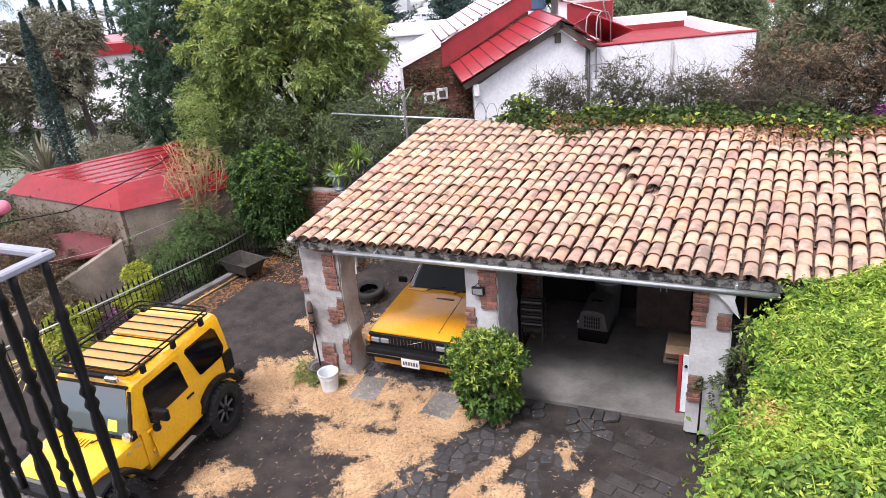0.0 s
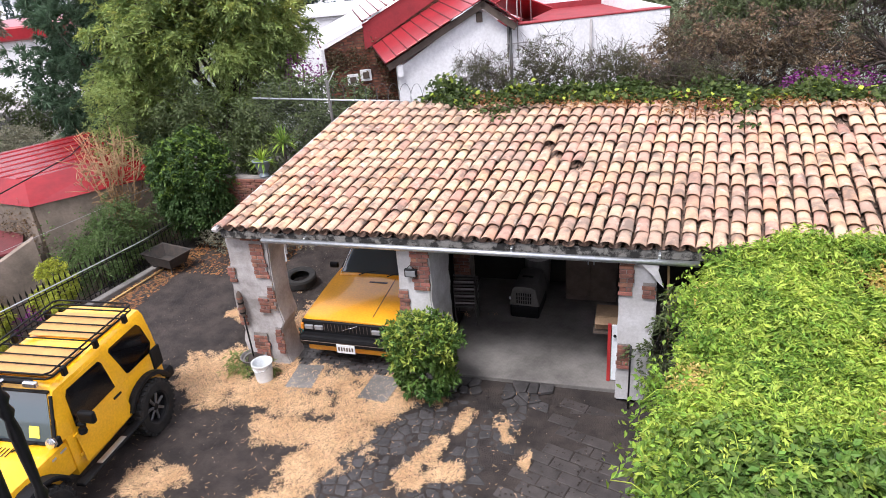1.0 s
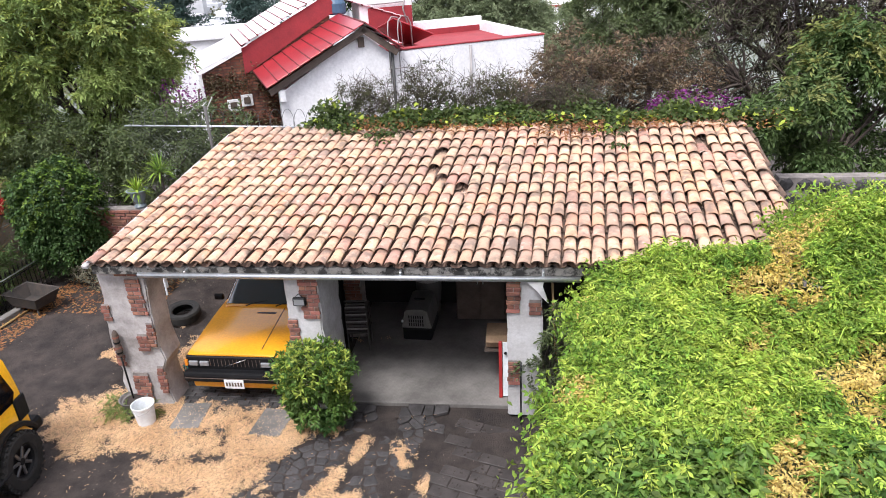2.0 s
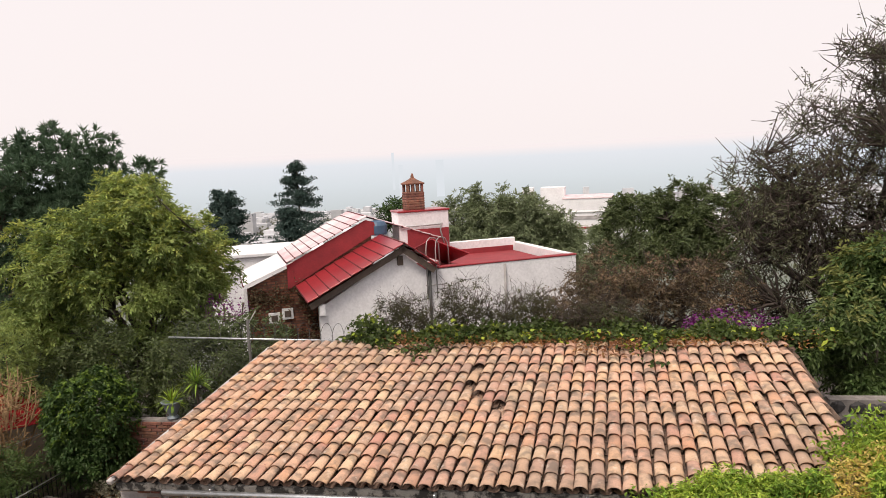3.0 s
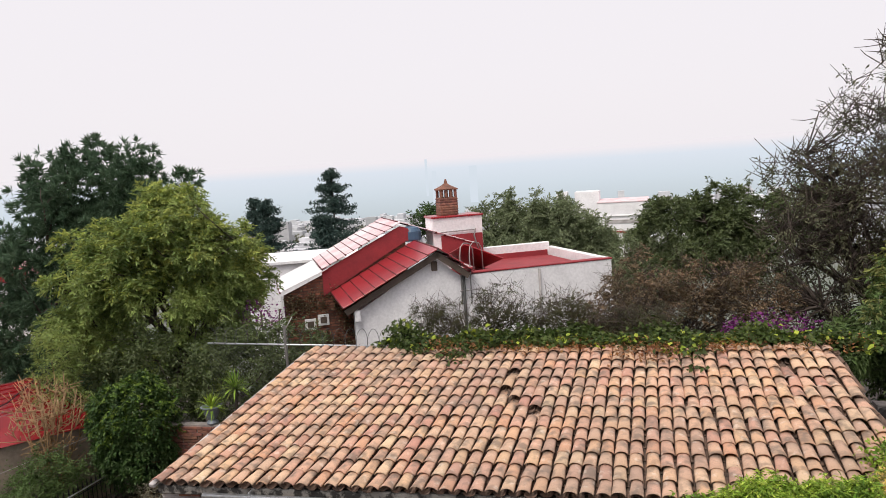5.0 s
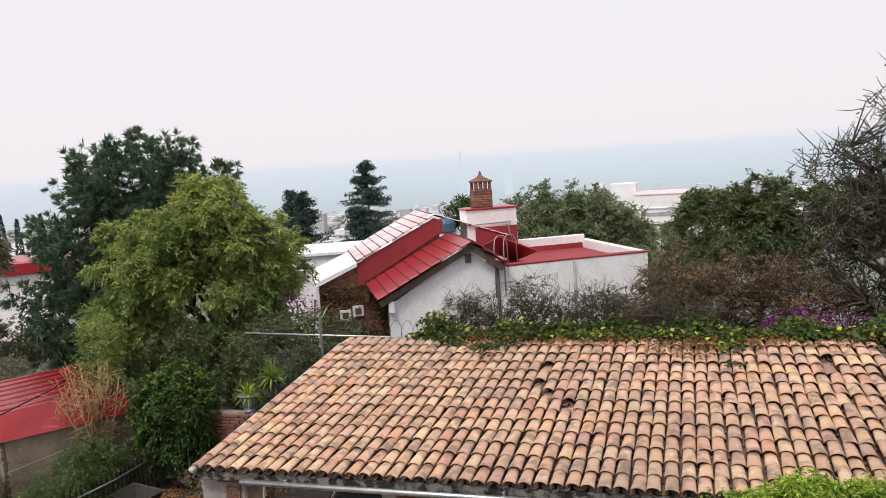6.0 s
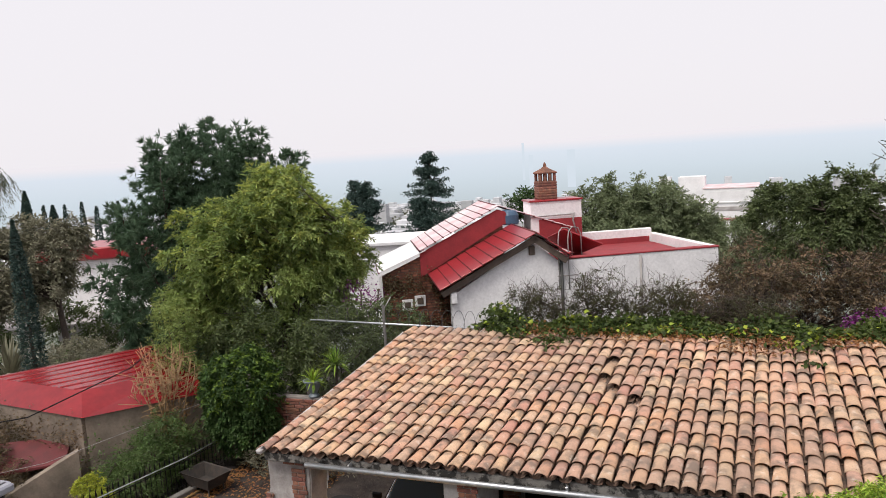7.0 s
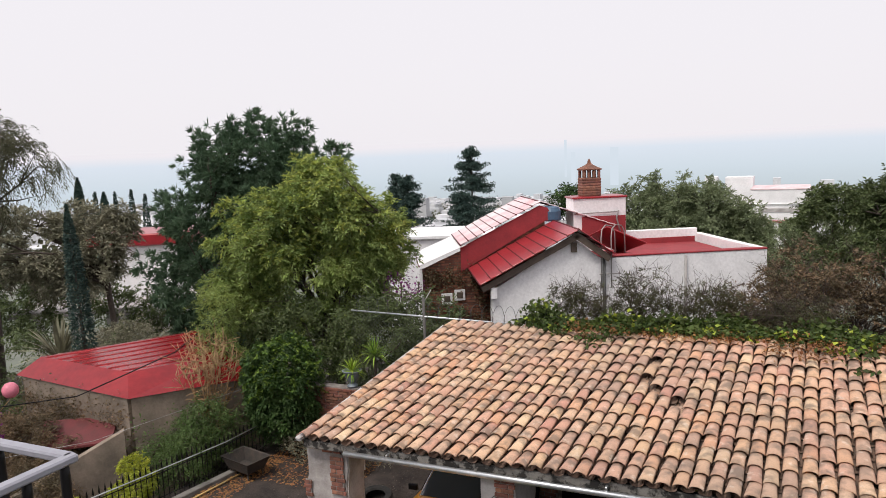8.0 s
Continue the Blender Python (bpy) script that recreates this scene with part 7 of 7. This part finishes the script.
def straw_amount(x, y):
    n = 0.5 * noise.noise((x * 1.1, y * 1.1, 1)) + 0.55 * noise.noise((x * 3.1, y * 3.1, 2)) + 0.4 * noise.noise((x * 8, y * 8, 3))
    g = 0.0
    for ax, ay, bx, by, r in STRAW:
        ex, ey = bx - ax, by - ay
        f = min(max(((x - ax) * ex + (y - ay) * ey) / (ex * ex + ey * ey), 0), 1)
        g = max(g, 1.12 * math.exp(-0.55 * ((x - ax - f * ex) ** 2 + (y - ay - f * ey) ** 2) / r ** 2))
    if x > -3.05 + 0.47 * (y - 7.89) and g < 0.95:
        g *= 0.8
    return g + n - 0.55


sr = np.random.default_rng(17)
cand = np.stack([sr.uniform(-8, -1.2, 430000), sr.uniform(4.4, 11.5, 430000)], 1)
keep = [i for i, (x, y) in enumerate(cand) if (straw_amount(x, y) > sr.random() * 0.6 - 0.1 or (sr.random() < 0.004 and y < 8.4)) and not (-6.2 < x < -5.45 and 8.5 < y < 9)]
P2 = cand[keep]
n = len(P2)
a = sr.uniform(0, 6.283, n)
L = sr.uniform(0.02, 0.06, n)
z0 = sr.uniform(0.012, 0.04, n)
d = np.stack([np.cos(a), np.sin(a), sr.normal(size=n) * 0.18], 1) * (L / 2)[:, None]
sd = np.stack([-np.sin(a), np.cos(a), np.zeros(n)], 1) * 0.0028
c3 = np.concatenate([P2, z0[:, None]], 1)
V = np.stack([c3 - d - sd, c3 - d + sd, c3 + d + sd, c3 + d - sd], 1).reshape(-1, 3)
F = np.arange(n * 4).reshape(-1, 4)
straw = put("straw", mesh_of("straw", V, F, M_STRAW))
tagged(straw, "cut dry straw strewn over the dark earth", "straw", kind="stuff")


def scatter(name, label, cat, n, boxes, size, material, seed, flat=0.6):
    rs = np.random.default_rng(seed)
    base = np.array([(1, 0, 0), (0, 1, 0), (-1, 0, 0), (0, -1, 0), (0, 0, 1), (0, 0, -1)], float)
    fc = [(0, 1, 4), (1, 2, 4), (2, 3, 4), (3, 0, 4), (1, 0, 5), (2, 1, 5), (3, 2, 5), (0, 3, 5)]
    V, F = [], []
    for k in range(n):
        x0, x1, y0, y1 = boxes[k % len(boxes)]
        s = size * rs.uniform(0.4, 1.5)
        q = base * rs.uniform(0.6, 1.2, (6, 1)) * [s, s, s * flat]
        aa = rs.uniform(0, 6.28)
        R = np.array([[math.cos(aa), -math.sin(aa), 0], [math.sin(aa), math.cos(aa), 0], [0, 0, 1]])
        V.append(q @ R.T + [rs.uniform(x0, x1), rs.uniform(y0, y1), 0.012])
        F += [tuple(i + 6 * k for i in f) for f in fc]
    ob = put(name, mesh_of(name, np.concatenate(V), F, material))
    return tagged(ob, label, cat, kind="stuff")


yard_boxes = [(-10.2, -6.2, 6.8, 13), (-8, -0.2, 4.5, 8.4), (-8, -0.2, 4.5, 8.4), (-7, -5.4, 9, 13)]
scatter("gravel", "dark loose grit and clods on the earth", "gravel", 6000, yard_boxes, 0.017, M_DIRT, 5)
scatter("pale_litter", "small pale chips and leaves on the earth", "litter", 1300, yard_boxes, 0.009, M_TAN, 6, 0.3)
scatter("russet_litter", "russet fallen leaves by the fence", "litter", 2600, [(-9.9, -7.3, 11.3, 13.1), (-10.3, -9.5, 9.3, 12.5)], 0.026, M_L_ORANGE, 7, 0.3)
tree("dry_weeds", "dry grey weeds at the foot of the ficus", "shrub", (-8.9, 12.6, 0.0), [(-8.9, 12.6, 0.3, 0.9, 0.4, 0.3), (-7.6, 12.8, 0.25, 0.7, 0.3, 0.25)], 3000, 120, 0.16, 0.05, M_L_OLIVE, M_BARK, 0.01, 0.15, 30, 120, droop=-0.3)
tree("grass_tuft", "green and straw-coloured grass tuft at the pot", "grass", (-6.25, 8.3, 0.0), [(-6.25, 8.3, 0.12, 0.22, 0.2, 0.12), (-5.9, 8.2, 0.08, 0.3, 0.12, 0.08)], 900, 30, 0.1, 0.09, M_L_LIME, M_BARK, 0.005, 0.05, 5, 121, aspect=0.12)

# ---- distance: houses of the valley ----
M_TOWN = mat("pale_town_wall", (0.62, 0.62, 0.64), (0.46, 0.47, 0.50), rough=0.9, scale=0.02, fine=0.3, bump=0, island=0.25)
tr2 = np.random.default_rng(23)
cube = np.array([(x, y, z) for x in (-0.5, 0.5) for y in (-0.5, 0.5) for z in (0, 1)], float)
cf = [(0, 1, 3, 2), (4, 6, 7, 5), (0, 4, 5, 1), (2, 3, 7, 6), (0, 2, 6, 4), (1, 5, 7, 3)]
V, F = [], []
for k in range(1500):
    y = tr2.uniform(180, 1150)
    x = y * tr2.uniform(-1.35, 0.45)
    s = cube * [tr2.uniform(7, 18), tr2.uniform(7, 16), tr2.uniform(4, 10) * (2.2 if tr2.random() < 0.06 else 1)]
    V.append(s + [x, y, ground_z(x, y) - 1])
    F += [tuple(i + 8 * k for i in f) for f in cf]
town = put("town", mesh_of("town", np.concatenate(V), F, M_TOWN))
tagged(town, "pale houses of a town spread over the valley floor", "town", kind="stuff")
cen_ = np.stack([np.zeros(900)] * 3, 1)
yy = tr2.uniform(110, 1000, 900)
xx = yy * tr2.uniform(-1.4, 0.5, 900)
cen_ = np.stack([xx, yy, [ground_z(x, y) + 2.5 for x, y in zip(xx, yy)]], 1)
pts = (cen_[:, None, :] + tr2.normal(size=(900, 26, 3)) * [2.6, 2.6, 2.0]).reshape(-1, 3)
woods = put("far_woods", leaf_mesh("far_woods", pts, 2.2, M_L_GREYG, aspect=0.9))
tagged(woods, "grey-green trees between the valley houses", "trees", kind="stuff")
for k in range(9):
    x, y = -116 + 3.6 * k + tr2.uniform(-1, 1), 97 + 1.5 * k + tr2.uniform(-2, 2)
    e = thing("cypress", "slim far cypress in a row", "tree", (x, y, ground_z(x, y)), "far cypress row")
    h = 2.6 + tr2.uniform(-0.8, 0.9) - ground_z(x, y)
    f = tr2.random(1200)
    aa = tr2.uniform(0, 6.28, 1200)
    r = 0.7 * np.sin(np.clip(f, 0.02, 1) * math.pi) ** 0.6
    put("crown", leaf_mesh("crown", np.stack([np.cos(aa) * r, np.sin(aa) * r, f * h], 1), 0.6, M_L_CONIF, aspect=0.4), e)
    tubes("trunk", [([(0, 0, 0), (0, 0, h * 0.9)], [0.2, 0.03])], M_BARK, e)
# ---- paving stones and pavers, each a piece of its own ----
paving = thing("stone_paving", "dark volcanic cobble strips with earth joints", "paving", kind="structure")
pr = random.Random(9)


def cell(seed_pt, others, reach):
    """The polygon of points nearest to seed_pt, cut out of a square by its neighbours."""
    poly = [Vector((sx * reach, sy * reach)) for sx, sy in ((-1, -1), (1, -1), (1, 1), (-1, 1))]
    for o in others:
        d = o - seed_pt
        if d.length < 1e-6 or d.length > 2.4 * reach:
            continue
        half, nrm = d.length / 2, d.normalized()
        out = []
        for a, b in zip(poly, poly[1:] + poly[:1]):
            da, db = a.dot(nrm) - half, b.dot(nrm) - half
            if da <= 0:
                out.append(a)
            if da * db < 0:
                out.append(a.lerp(b, da / (da - db)))
        poly = out
    return poly


def stone_mesh(poly, gap, top, material):
    c = sum(poly, Vector((0, 0))) / len(poly)
    V, F = [], []
    n = len(poly)
    for shrink, z in ((1.0, -0.04), (1.0, top * 0.3), (0.78, top)):
        for p in poly:
            d = p - c
            k = max(0.0, (d.length - gap) / max(d.length, 1e-6)) * shrink
            V.append((c.x + d.x * k, c.y + d.y * k, z + (pr.uniform(-0.004, 0.004) if shrink < 1 else 0)))
    for lev in range(2):
        for i in range(n):
            j = (i + 1) % n
            F.append((lev * n + i, lev * n + j, lev * n + n + j, lev * n + n + i))
    F.append(tuple(2 * n + i for i in range(n)))
    return mesh_of("cobble", V, F, material)


seeds = []
for r in range(25):
    for k in range(12):
        s = -0.25 + 0.175 * k + (0.09 if r % 2 else 0)
        y = 8.5 - 0.165 * r
        seeds.append((s, Vector((-2.9 + s + 0.33 * (y - 8.5) + pr.uniform(-0.07, 0.07), y + pr.uniform(-0.06, 0.06)))))
every = [q for _, q in seeds]
for s, q in seeds:
    if not (-0.2 <= s <= 0.78 or 1.1 <= s <= 1.75):
        continue
    if pr.random() < 0.07:
        continue
    poly = cell(q, every, 0.16)
    if len(poly) > 3:
        put("cobble", stone_mesh(poly, 0.014, 0.012, M_STONE), paving, pose(q.x, q.y, pr.uniform(-0.012, 0.004)))
pavers = thing("paver_path", "rectangular grey pavers beside the creeper canopy", "paving", kind="structure")
pv = bm_box(0.385, 0.185, 0.05, (0, 0, -0.035), 0.006)
pv_me = bpy.data.meshes.new("paver")
pv.to_mesh(pv_me)
pv.free()
pv_me.materials.append(M_PAVER)
for r in range(22):
    for k in range(5):
        a, b = 0.4 * k + (0.2 if r % 2 else 0), 0.2 * r
        x, y = -0.75 + a * 0.951 - b * 0.309, 8.25 - a * 0.309 - b * 0.951
        if x > 0.75 or x < -2.9 + 2.1 + 0.33 * (y - 8.5):
            continue
        put("paver", pv_me, pavers, pose(x, y, pr.uniform(-0.02, -0.008), pr.uniform(-0.6, 0.6), pr.uniform(-0.6, 0.6), -18 + pr.uniform(-1, 1)))

# ---- roof tiles nearest the eave, each a piece of its own ----
for c, r, m in near_tiles:
    put("tile", cover, garage_roof, m)
